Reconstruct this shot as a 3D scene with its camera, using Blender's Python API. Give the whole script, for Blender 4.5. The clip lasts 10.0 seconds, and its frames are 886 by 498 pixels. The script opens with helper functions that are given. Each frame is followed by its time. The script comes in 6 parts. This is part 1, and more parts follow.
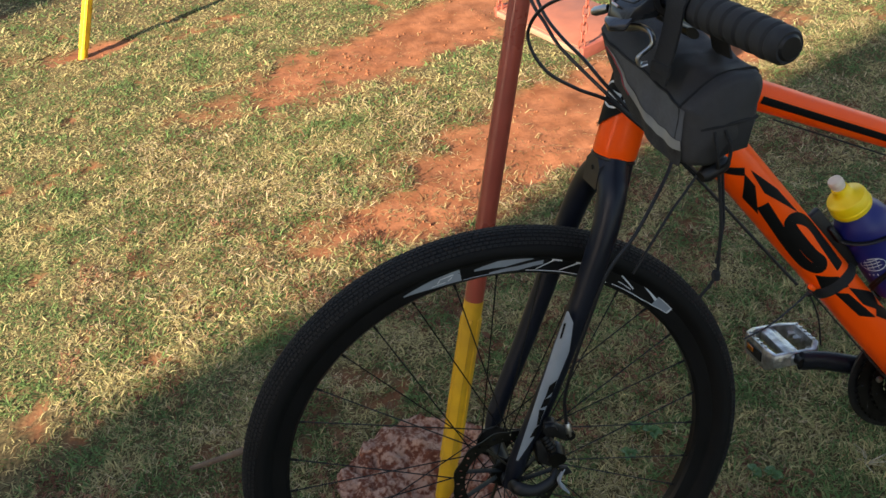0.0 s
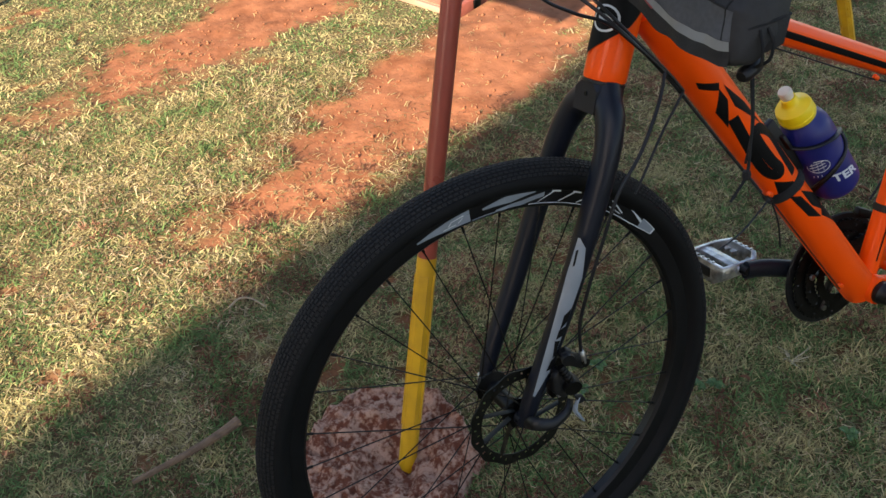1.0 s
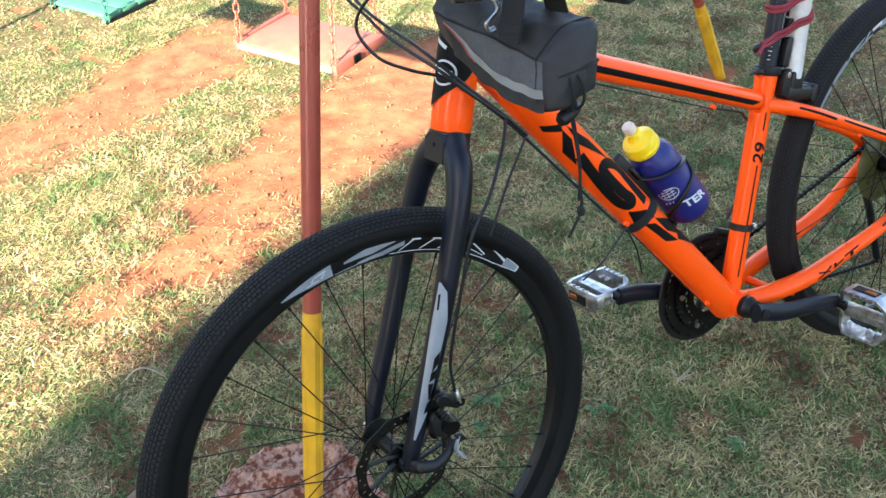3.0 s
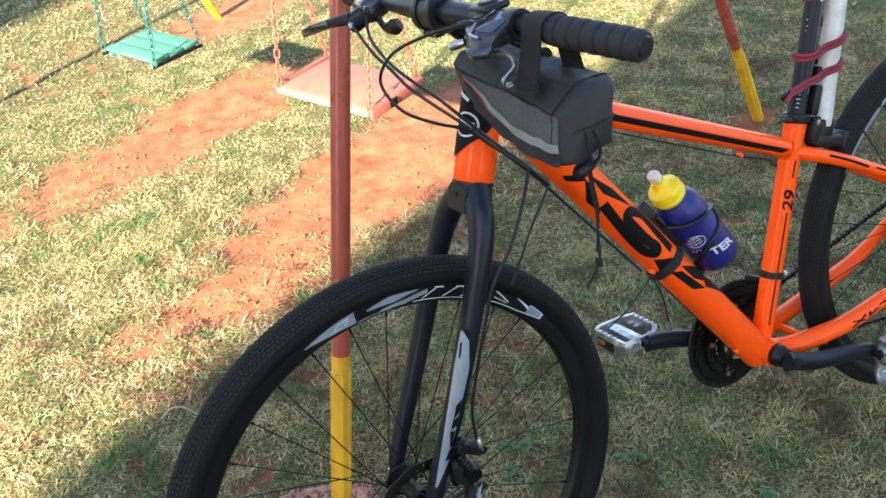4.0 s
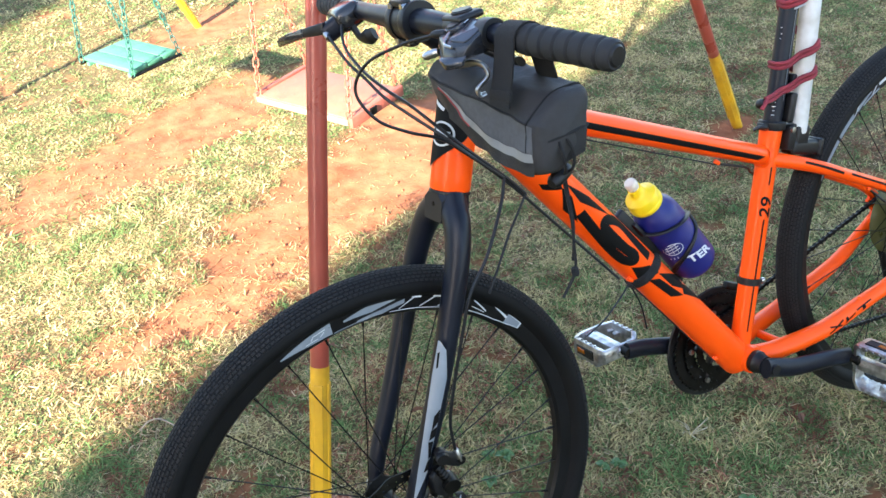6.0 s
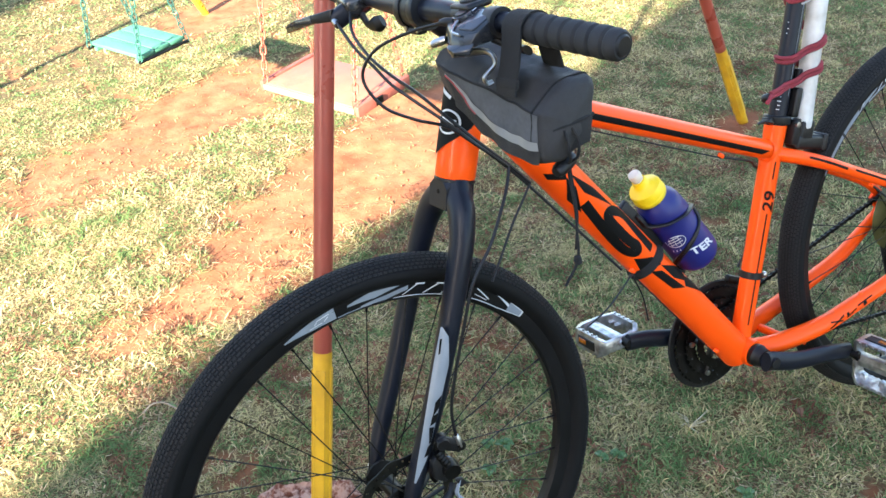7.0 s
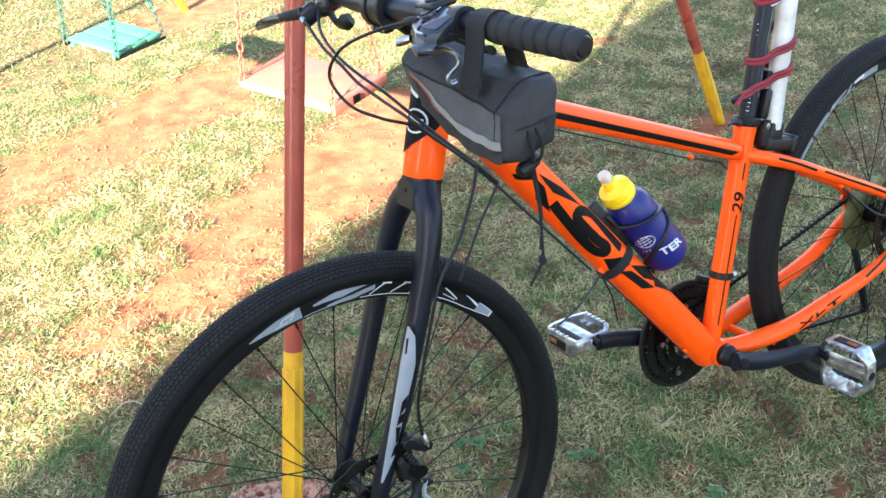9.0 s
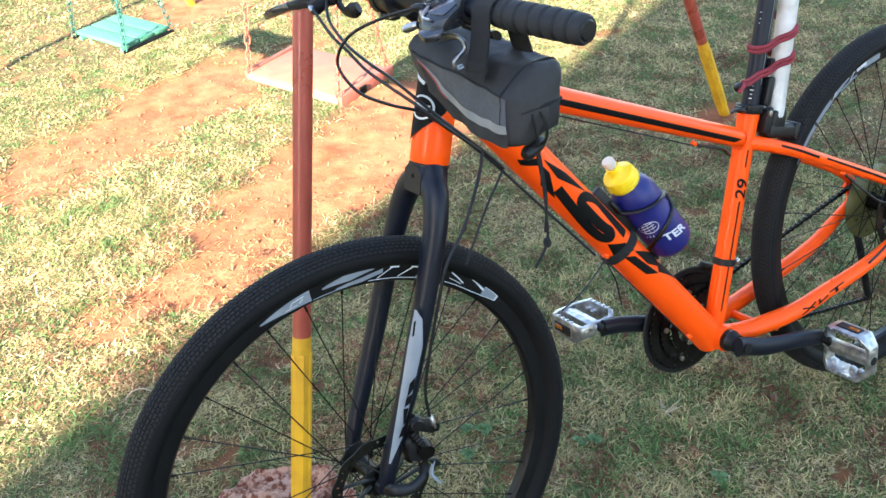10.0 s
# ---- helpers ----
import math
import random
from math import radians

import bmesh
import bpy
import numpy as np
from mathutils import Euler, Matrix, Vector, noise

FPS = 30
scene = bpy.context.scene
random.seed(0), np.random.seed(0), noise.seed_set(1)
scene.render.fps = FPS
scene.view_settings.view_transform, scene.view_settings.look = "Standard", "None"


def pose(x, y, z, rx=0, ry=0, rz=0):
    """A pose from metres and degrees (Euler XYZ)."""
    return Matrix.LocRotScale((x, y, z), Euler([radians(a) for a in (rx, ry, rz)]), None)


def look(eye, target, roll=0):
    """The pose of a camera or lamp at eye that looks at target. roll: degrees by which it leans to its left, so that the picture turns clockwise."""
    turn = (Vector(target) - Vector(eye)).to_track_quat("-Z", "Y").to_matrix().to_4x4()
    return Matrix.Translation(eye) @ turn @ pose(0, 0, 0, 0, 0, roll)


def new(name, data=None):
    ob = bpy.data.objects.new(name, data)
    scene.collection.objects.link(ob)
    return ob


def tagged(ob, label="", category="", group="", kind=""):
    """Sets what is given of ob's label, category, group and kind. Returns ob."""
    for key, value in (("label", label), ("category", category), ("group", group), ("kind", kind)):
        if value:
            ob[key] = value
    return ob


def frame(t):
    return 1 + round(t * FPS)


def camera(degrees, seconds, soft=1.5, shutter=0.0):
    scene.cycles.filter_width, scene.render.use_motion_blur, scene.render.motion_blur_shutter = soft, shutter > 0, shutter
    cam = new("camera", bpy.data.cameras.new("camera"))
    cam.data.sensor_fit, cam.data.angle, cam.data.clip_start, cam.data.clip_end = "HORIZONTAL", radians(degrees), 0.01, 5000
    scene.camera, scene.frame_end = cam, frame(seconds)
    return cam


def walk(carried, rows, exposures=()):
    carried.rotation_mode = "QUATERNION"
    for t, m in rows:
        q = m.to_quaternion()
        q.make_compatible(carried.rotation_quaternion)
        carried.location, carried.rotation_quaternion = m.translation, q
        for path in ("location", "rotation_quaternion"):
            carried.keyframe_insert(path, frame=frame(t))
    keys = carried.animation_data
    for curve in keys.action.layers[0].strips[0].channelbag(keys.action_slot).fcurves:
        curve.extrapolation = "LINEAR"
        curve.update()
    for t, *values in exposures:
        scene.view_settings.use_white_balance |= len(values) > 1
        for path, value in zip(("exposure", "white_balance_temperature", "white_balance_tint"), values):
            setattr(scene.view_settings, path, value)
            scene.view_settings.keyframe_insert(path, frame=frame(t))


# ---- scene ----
cam = camera(53.41, 10.0)
PATH = [
    (0, (-0.9034, -0.8094, 1.3566), (-0.6747, 0.7825, 0.1677), -7.27),
    (0.5, (-1.0933, -0.7335, 1.3037), (-0.6156, 0.7794, 0.086), -6.5),
    (1, (-1.1627, -0.7343, 1.3137), (-0.5146, 0.6946, 0.0734), -4.46),
    (1.5, (-1.1699, -0.7262, 1.2968), (-0.3849, 0.6015, 0.0236), -1.59),
    (2, (-1.1201, -0.739, 1.3071), (-0.2765, 0.5387, 0.0203), -2.13),
    (2.2, (-1.1096, -0.7494, 1.3171), (-0.2684, 0.5607, 0.0618), -3.35),
    (3.3, (-1.0892, -0.8091, 1.348), (-0.2912, 0.6178, 0.1961), -6.66),
    (3.5, (-1.0817, -0.8085, 1.3564), (-0.3028, 0.6448, 0.2245), -7.23),
    (4, (-1.0706, -0.8204, 1.3561), (-0.308, 0.6683, 0.2596), -7.34),
    (4.5, (-1.0628, -0.8252, 1.3604), (-0.2916, 0.6658, 0.273), -7.24),
    (5, (-1.0369, -0.8278, 1.3617), (-0.2492, 0.6562, 0.2766), -7.0),
    (5.5, (-1.0376, -0.8252, 1.3579), (-0.2321, 0.6517, 0.2764), -6.95),
    (5.7, (-1.0503, -0.8204, 1.3554), (-0.2488, 0.6575, 0.2722), -7.17),
    (7, (-1.0661, -0.8299, 1.3542), (-0.2794, 0.6438, 0.2544), -6.24),
    (7.5, (-1.0541, -0.836, 1.3516), (-0.259, 0.6331, 0.2517), -5.94),
    (8, (-1.0393, -0.8359, 1.3526), (-0.2348, 0.6243, 0.2477), -5.56),
    (8.5, (-1.0328, -0.834, 1.3507), (-0.2192, 0.6224, 0.2476), -5.44),
    (9, (-1.0446, -0.8408, 1.3519), (-0.2301, 0.6137, 0.2469), -5.35),
    (9.5, (-1.0609, -0.8471, 1.3473), (-0.2538, 0.6087, 0.2386), -5.31),
    (10, (-1.0595, -0.8615, 1.3504), (-0.259, 0.5952, 0.2381), -5.7),
]
walk(cam, [(t, look(eye, target, roll)) for t, eye, target, roll in PATH],
     exposures=[(0.0, 1.80, 7250, 11), (0.5, 1.84, 7250, 12), (1.0, 2.00, 7100, 13), (1.5, 2.03, 7100, 10), (2.0, 2.68, 6900, 10), (2.2, 2.72, 6850, 10), (3.3, 3.16, 6450, 10), (3.5, 3.18, 6480, 10), (4.0, 2.86, 6480, 10), (4.5, 2.95, 6480, 10), (5.0, 3.06, 6480, 10), (5.5, 3.16, 6480, 10), (7.0, 3.27, 6480, 10), (9.0, 3.39, 6450, 9), (9.5, 3.30, 6450, 9), (10.0, 3.24, 6450, 9)])

# ---------------------------------------------------------------- light
SUN_STEP = Vector((1.85, 1.35, -1.0))          # way of the sunlight
world = bpy.data.worlds.new("world")
scene.world = world
world.use_nodes = True
_wn = world.node_tree.nodes
sky = _wn.new("ShaderNodeTexSky")
sky.sky_type = "NISHITA"
sky.sun_disc = False
sky.sun_elevation = math.atan2(1.0, math.hypot(SUN_STEP.x, SUN_STEP.y))
sky.sun_rotation = math.atan2(-SUN_STEP.x, -SUN_STEP.y)
world.node_tree.links.new(sky.outputs[0], _wn["Background"].inputs[0])
_wn["Background"].inputs[1].default_value = 0.091
sun_data = bpy.data.lights.new("sun", "SUN")
sun_data.energy, sun_data.angle, sun_data.color = 5.0, radians(1.0), (1.0, 0.91, 0.76)
sun = new("sun", sun_data)
sun.matrix_world = look(-10 * SUN_STEP, (0, 0, 0))

# ---------------------------------------------------------------- materials


def material(name, colour, rough=0.5, metal=0.0, vary=0.12, scale=40.0, bump=0.0, bump_scale=200.0, coat=0.0, spec=0.5, second=None, patch=6.0, tight=0.18):
    """A surface with a coarse and a fine variation in colour, roughness and relief."""
    m = bpy.data.materials.new(name)
    m.use_nodes = True
    nt = m.node_tree
    N, L = nt.nodes, nt.links
    p = N["Principled BSDF"]
    tc = N.new("ShaderNodeTexCoord")
    n1, n2 = N.new("ShaderNodeTexNoise"), N.new("ShaderNodeTexNoise")
    n1.inputs["Scale"].default_value, n1.inputs["Detail"].default_value = scale, 5
    n2.inputs["Scale"].default_value, n2.inputs["Detail"].default_value = patch, 3
    L.new(tc.outputs["Object"], n1.inputs["Vector"])
    L.new(tc.outputs["Object"], n2.inputs["Vector"])
    add = N.new("ShaderNodeMath")
    add.operation = "ADD"
    L.new(n1.outputs["Fac"], add.inputs[0])
    L.new(n2.outputs["Fac"], add.inputs[1])
    ramp = N.new("ShaderNodeValToRGB")
    r, g, b = colour
    other = second or tuple(c * (1 - 2.2 * vary) for c in colour)
    ramp.color_ramp.elements[0].position, ramp.color_ramp.elements[1].position = 0.5 - tight, 0.5 + tight
    ramp.color_ramp.elements[0].color = (*other, 1)
    ramp.color_ramp.elements[1].color = (min(1, r * (1 + vary)), min(1, g * (1 + vary)), min(1, b * (1 + vary)), 1)
    half = N.new("ShaderNodeMath")
    half.operation = "MULTIPLY"
    half.inputs[1].default_value = 0.5
    L.new(add.outputs[0], half.inputs[0])
    L.new(half.outputs[0], ramp.inputs["Fac"])
    L.new(ramp.outputs["Color"], p.inputs["Base Color"])
    rr = N.new("ShaderNodeMapRange")
    rr.inputs["To Min"].default_value, rr.inputs["To Max"].default_value = max(0.02, rough - 0.12), min(1, rough + 0.12)
    L.new(n1.outputs["Fac"], rr.inputs["Value"])
    L.new(rr.outputs["Result"], p.inputs["Roughness"])
    p.inputs["Metallic"].default_value = metal
    p.inputs["Coat Weight"].default_value = coat
    p.inputs["Coat Roughness"].default_value = 0.08
    p.inputs["Specular IOR Level"].default_value = spec
    if bump:
        n3 = N.new("ShaderNodeTexNoise")
        n3.inputs["Scale"].default_value, n3.inputs["Detail"].default_value = bump_scale, 4
        L.new(tc.outputs["Object"], n3.inputs["Vector"])
        bp = N.new("ShaderNodeBump")
        bp.inputs["Strength"].default_value, bp.inputs["Distance"].default_value = bump, 0.004
        L.new(n3.outputs["Fac"], bp.inputs["Height"])
        L.new(bp.outputs["Normal"], p.inputs["Normal"])
    return m


def soil_material():
    """Red earth; straw-hued thatch under the lawn, darkened for shade between blades."""
    m = bpy.data.materials.new("red_soil")
    m.use_nodes = True
    N, L = m.node_tree.nodes, m.node_tree.links
    p = N["Principled BSDF"]
    tc = N.new("ShaderNodeTexCoord")

    def noise_at(scale, detail=6):
        n = N.new("ShaderNodeTexNoise")
        n.inputs["Scale"].default_value, n.inputs["Detail"].default_value = scale, detail
        L.new(tc.outputs["Object"], n.inputs["Vector"])
        return n.outputs["Fac"]

    def ramp_of(fac, c0, c1, a=0.3, b=0.7):
        r = N.new("ShaderNodeValToRGB")
        r.color_ramp.elements[0].position, r.color_ramp.elements[1].position = a, b
        r.color_ramp.elements[0].color, r.color_ramp.elements[1].color = (*c0, 1), (*c1, 1)
        L.new(fac, r.inputs["Fac"])
        return r.outputs["Color"]

    earth = ramp_of(noise_at(14), (0.170, 0.060, 0.027), (0.320, 0.125, 0.062))
    thatch = ramp_of(noise_at(120), (0.040, 0.032, 0.015), (0.17, 0.125, 0.060))
    at = N.new("ShaderNodeAttribute")
    at.attribute_name = "bare"
    mix = N.new("ShaderNodeMix")
    mix.data_type = "RGBA"
    L.new(at.outputs["Fac"], mix.inputs["Factor"])
    L.new(thatch, mix.inputs["A"])
    L.new(earth, mix.inputs["B"])
    L.new(mix.outputs["Result"], p.inputs["Base Color"])
    p.inputs["Roughness"].default_value = 0.95
    p.inputs["Specular IOR Level"].default_value = 0.15
    bp = N.new("ShaderNodeBump")
    bp.inputs["Strength"].default_value, bp.inputs["Distance"].default_value = 0.22, 0.012
    L.new(noise_at(55, 8), bp.inputs["Height"])
    L.new(bp.outputs["Normal"], p.inputs["Normal"])
    return m


def blade_material(name, dry, green, share, spread=(0.58, 1.30)):
    """Grass blades: each one straw or green, in drifts."""
    m = bpy.data.materials.new(name)
    m.use_nodes = True
    N, L = m.node_tree.nodes, m.node_tree.links
    p = N["Principled BSDF"]
    g = N.new("ShaderNodeNewGeometry")
    tc = N.new("ShaderNodeTexCoord")
    n = N.new("ShaderNodeTexNoise")
    n.inputs["Scale"].default_value, n.inputs["Detail"].default_value = 8.0, 4
    L.new(tc.outputs["Object"], n.inputs["Vector"])
    drift = N.new("ShaderNodeMapRange")
    drift.inputs["From Min"].default_value, drift.inputs["From Max"].default_value = 0.33, 0.67
    drift.inputs["To Min"].default_value, drift.inputs["To Max"].default_value = -0.55, 0.55
    L.new(n.outputs["Fac"], drift.inputs["Value"])
    add = N.new("ShaderNodeMath")
    L.new(g.outputs["Random Per Island"], add.inputs[0])
    L.new(drift.outputs["Result"], add.inputs[1])
    ramp = N.new("ShaderNodeValToRGB")
    e = ramp.color_ramp.elements
    e[0].position, e[0].color = max(0.02, share - 0.16), (*dry, 1)
    e[1].position, e[1].color = min(0.98, share + 0.22), (*green, 1)
    L.new(add.outputs[0], ramp.inputs["Fac"])
    # lightness differs from blade to blade
    mul = N.new("ShaderNodeMath")
    mul.operation = "MULTIPLY"
    mul.inputs[1].default_value = 7.31
    L.new(g.outputs["Random Per Island"], mul.inputs[0])
    frac = N.new("ShaderNodeMath")
    frac.operation = "FRACT"
    L.new(mul.outputs[0], frac.inputs[0])
    val = N.new("ShaderNodeMapRange")
    val.inputs["To Min"].default_value, val.inputs["To Max"].default_value = spread
    L.new(frac.outputs[0], val.inputs["Value"])
    hsv = N.new("ShaderNodeHueSaturation")
    L.new(ramp.outputs["Color"], hsv.inputs["Color"])
    L.new(val.outputs["Result"], hsv.inputs["Value"])
    L.new(hsv.outputs["Color"], p.inputs["Base Color"])
    p.inputs["Roughness"].default_value = 0.75
    p.inputs["Specular IOR Level"].default_value = 0.15
    # normals bent upwards, so that sunlight falls more evenly from blade to blade
    lift = N.new("ShaderNodeVectorMath")
    lift.operation = "MULTIPLY_ADD"
    lift.inputs[1].default_value, lift.inputs[2].default_value = (0.80, 0.80, 0.80), (0, 0, 0.20)
    L.new(g.outputs["Normal"], lift.inputs[0])
    unit = N.new("ShaderNodeVectorMath")
    unit.operation = "NORMALIZE"
    L.new(lift.outputs["Vector"], unit.inputs[0])
    L.new(unit.outputs["Vector"], p.inputs["Normal"])
    tr = N.new("ShaderNodeBsdfTranslucent")
    L.new(hsv.outputs["Color"], tr.inputs["Color"])
    mx = N.new("ShaderNodeMixShader")
    mx.inputs[0].default_value = 0.40
    L.new(p.outputs[0], mx.inputs[1])
    L.new(tr.outputs[0], mx.inputs[2])
    L.new(mx.outputs[0], N["Material Output"].inputs["Surface"])
    return m


def tyre_material():
    """Black rubber; small blocks in rows on the tread, from the tyre's own unrolled coordinates."""
    m = bpy.data.materials.new("tyre_rubber")
    m.use_nodes = True
    N, L = m.node_tree.nodes, m.node_tree.links
    p = N["Principled BSDF"]
    uv = N.new("ShaderNodeUVMap")
    br = N.new("ShaderNodeTexBrick")
    br.inputs["Scale"].default_value = 1.0
    br.inputs["Brick Width"].default_value, br.inputs["Row Height"].default_value = 0.0075, 0.0052
    br.inputs["Mortar Size"].default_value, br.inputs["Mortar Smooth"].default_value = 0.0011, 0.3
    br.inputs["Color1"].default_value = br.inputs["Color2"].default_value = (1, 1, 1, 1)
    br.inputs["Mortar"].default_value = (0, 0, 0, 1)
    L.new(uv.outputs["UV"], br.inputs["Vector"])
    at = N.new("ShaderNodeAttribute")
    at.attribute_name = "tread"
    mul = N.new("ShaderNodeMath")
    mul.operation = "MULTIPLY"
    L.new(br.outputs["Color"], mul.inputs[0])
    L.new(at.outputs["Fac"], mul.inputs[1])
    bp = N.new("ShaderNodeBump")
    bp.inputs["Strength"].default_value, bp.inputs["Distance"].default_value = 1.0, 0.0022
    L.new(mul.outputs[0], bp.inputs["Height"])
    L.new(bp.outputs["Normal"], p.inputs["Normal"])
    tc = N.new("ShaderNodeTexCoord")
    n = N.new("ShaderNodeTexNoise")
    n.inputs["Scale"].default_value, n.inputs["Detail"].default_value = 9, 6
    L.new(tc.outputs["Object"], n.inputs["Vector"])
    r = N.new("ShaderNodeValToRGB")
    r.color_ramp.elements[0].color, r.color_ramp.elements[1].color = (0.0040, 0.0040, 0.0045, 1), (0.0090, 0.0088, 0.0085, 1)
    L.new(n.outputs["Fac"], r.inputs["Fac"])
    L.new(r.outputs["Color"], p.inputs["Base Color"])
    p.inputs["Roughness"].default_value = 0.65
    p.inputs["Specular IOR Level"].default_value = 0.14
    return m


ORANGE = material("orange_paint", (1.0, 0.088, 0.003), 0.36, vary=0.03, scale=8, coat=0.12, spec=0.22)
BLACK_GLOSS = material("black_decal", (0.006, 0.006, 0.006), 0.55, vary=0.1, spec=0.10)
FORK_BLACK = material("satin_black_paint", (0.006, 0.0080, 0.015), 0.40, spec=0.27, vary=0.15, scale=20, bump=0.03)
LEVER_GREY = material("dark_silver_plastic", (0.095, 0.10, 0.115), 0.22, metal=0.6, vary=0.2, scale=50)
GLOSS_BLACK = material("glossy_black_plastic", (0.020, 0.021, 0.024), 0.22, vary=0.2, scale=30, spec=0.6)
HOUSING = material("grey_black_housing", (0.014, 0.0145, 0.016), 0.4, spec=0.35, vary=0.15)
PLASTIC = material("black_plastic", (0.007, 0.007, 0.008), 0.45, spec=0.35, vary=0.2, bump=0.06, bump_scale=600)
RUBBER = material("foam_rubber", (0.013, 0.014, 0.016), 0.8, vary=0.2, bump=0.15, bump_scale=900)
TYRE = tyre_material()
TREAD = material("tread_rubber", (0.0125, 0.0122, 0.0120), 0.72, vary=0.25, scale=30, spec=0.28)
RIM = material("black_anodised_rim", (0.006, 0.006, 0.007), 0.38, spec=0.3, metal=0.1, vary=0.15)
ALLOY = material("scuffed_alloy", (0.56, 0.56, 0.56), 0.33, metal=0.85, vary=0.12, scale=70, bump=0.35, bump_scale=160, second=(0.22, 0.21, 0.20), patch=30, tight=0.14)
STEEL = material("steel", (0.45, 0.45, 0.46), 0.3, metal=1.0, vary=0.15)
DARK_STEEL = material("dark_oily_steel", (0.022, 0.021, 0.020), 0.45, metal=0.9, vary=0.3)
ROTOR = material("brake_disc_steel", (0.042, 0.042, 0.038), 0.45, metal=1.0, vary=0.2, scale=120)
SILVER_DECAL = material("silver_grey_decal", (0.23, 0.26, 0.29), 0.35, vary=0.08)
WHITE_DECAL = material("white_decal", (0.60, 0.62, 0.64), 0.4, vary=0.08)
FABRIC = material("black_fabric", (0.025, 0.0242, 0.025), 0.68, vary=0.22, scale=160, bump=0.35, bump_scale=1400, spec=0.45, patch=14)
FABRIC_GREY = material("dark_grey_fabric", (0.080, 0.085, 0.094), 0.75, vary=0.15, scale=200, bump=0.35, bump_scale=1400, spec=0.35)
FABRIC_DARK = material("black_coated_fabric", (0.015, 0.015, 0.016), 0.7, vary=0.2, scale=180, bump=0.3, bump_scale=1400, spec=0.4)
REFLECT = material("grey_reflective_tape", (0.21, 0.22, 0.225), 0.45, vary=0.1, bump=0.1)
PIPING_RED = material("dull_red_piping", (0.25, 0.03, 0.03), 0.7)
WEB = material("black_webbing", (0.007, 0.007, 0.0075), 0.9, bump=0.5, bump_scale=1000, vary=0.2)
BOTTLE_BLUE = material("blue_polythene", (0.009, 0.012, 0.125), 0.42, vary=0.08, scale=10, spec=0.45)
CAP_YELLOW = material("yellow_polythene", (0.86, 0.60, 0.010), 0.4, vary=0.05, scale=10)
NOZZLE = material("clear_yellowed_nozzle", (0.60, 0.53, 0.43), 0.35, vary=0.08)
PIPE_RED = material("red_brown_paint", (0.33, 0.064, 0.040), 0.30, vary=0.16, scale=14, bump=0.12, bump_scale=60, second=(0.25, 0.052, 0.034))
PIPE_YELLOW = material("yellow_paint", (0.72, 0.40, 0.012), 0.45, vary=0.1, scale=25, bump=0.25, bump_scale=70, second=(0.50, 0.26, 0.02))
SEAT_GREEN = material("faded_green_paint", (0.050, 0.185, 0.115), 0.6, vary=0.12, scale=30, bump=0.2, bump_scale=90)
SIDE_RED = material("red_paint", (0.30, 0.075, 0.048), 0.6, vary=0.15, scale=30, bump=0.2, bump_scale=90)
SEAT_RED = material("faded_red_paint", (0.34, 0.112, 0.066), 0.65, vary=0.14, scale=25, bump=0.2, bump_scale=90)
STONE = material("red_stained_stone", (0.40, 0.235, 0.165), 0.92, vary=0.12, scale=120, bump=1.0, bump_scale=170, spec=0.15, second=(0.165, 0.054, 0.030), patch=36, tight=0.060)
WHITE_TUBE = material("white_painted_tube", (0.66, 0.67, 0.67), 0.35, vary=0.04, scale=38, second=(0.42, 0.41, 0.37), patch=16, tight=0.16)
EDGE_CREAM = material("worn_cream_paint", (0.33, 0.18, 0.12), 0.6, vary=0.12, scale=40)
CORD_RED = material("red_cord", (0.27, 0.028, 0.040), 0.85, bump=0.5, bump_scale=700, vary=0.2)
AMBER = material("amber_reflector", (0.34, 0.10, 0.008), 0.2, vary=0.05)
SPOKE_GUARD = material("yellowed_clear_plastic", (0.085, 0.085, 0.028), 0.3, vary=0.2)
STICK = material("dry_bark", (0.19, 0.12, 0.075), 0.9, vary=0.25, scale=60, bump=0.6, bump_scale=90)
TWIG = material("pale_twig", (0.33, 0.26, 0.18), 0.85, vary=0.2, scale=70, bump=0.4, bump_scale=120)
STRAW_STALK = material("bleached_stalk", (0.46, 0.40, 0.28), 0.8, vary=0.2, scale=90)
WEED = material("weed_leaf", (0.070, 0.150, 0.038), 0.55, vary=0.2, scale=60)
DEAD_LEAF = material("dead_leaf", (0.20, 0.085, 0.04), 0.8, vary=0.3, scale=50)
PLASTER = material("pale_plaster", (0.62, 0.58, 0.50), 0.9, vary=0.08, scale=6, bump=0.2)
ROOF_TILE = material("clay_tile", (0.33, 0.13, 0.07), 0.8, vary=0.2, scale=12, bump=0.3)
SOIL = soil_material()
CRUMB = material("red_earth_crumb", (0.27, 0.105, 0.052), 0.95, vary=0.2, scale=60, bump=0.4, spec=0.15)
GRASS = blade_material("grass_blade", (0.570, 0.475, 0.230), (0.158, 0.252, 0.086), 0.47, (0.46, 1.28))
LITTER = blade_material("leaf_litter", (0.30, 0.145, 0.088), (0.15, 0.064, 0.038), 0.5, (0.5, 1.5))
STRAW = blade_material("straw_blade", (0.46, 0.34, 0.17), (0.26, 0.15, 0.07), 0.6)
THATCH = blade_material("dead_runner", (0.56, 0.44, 0.27), (0.25, 0.14, 0.080), 0.58, (0.28, 1.55))

# ---------------------------------------------------------------- mesh helpers


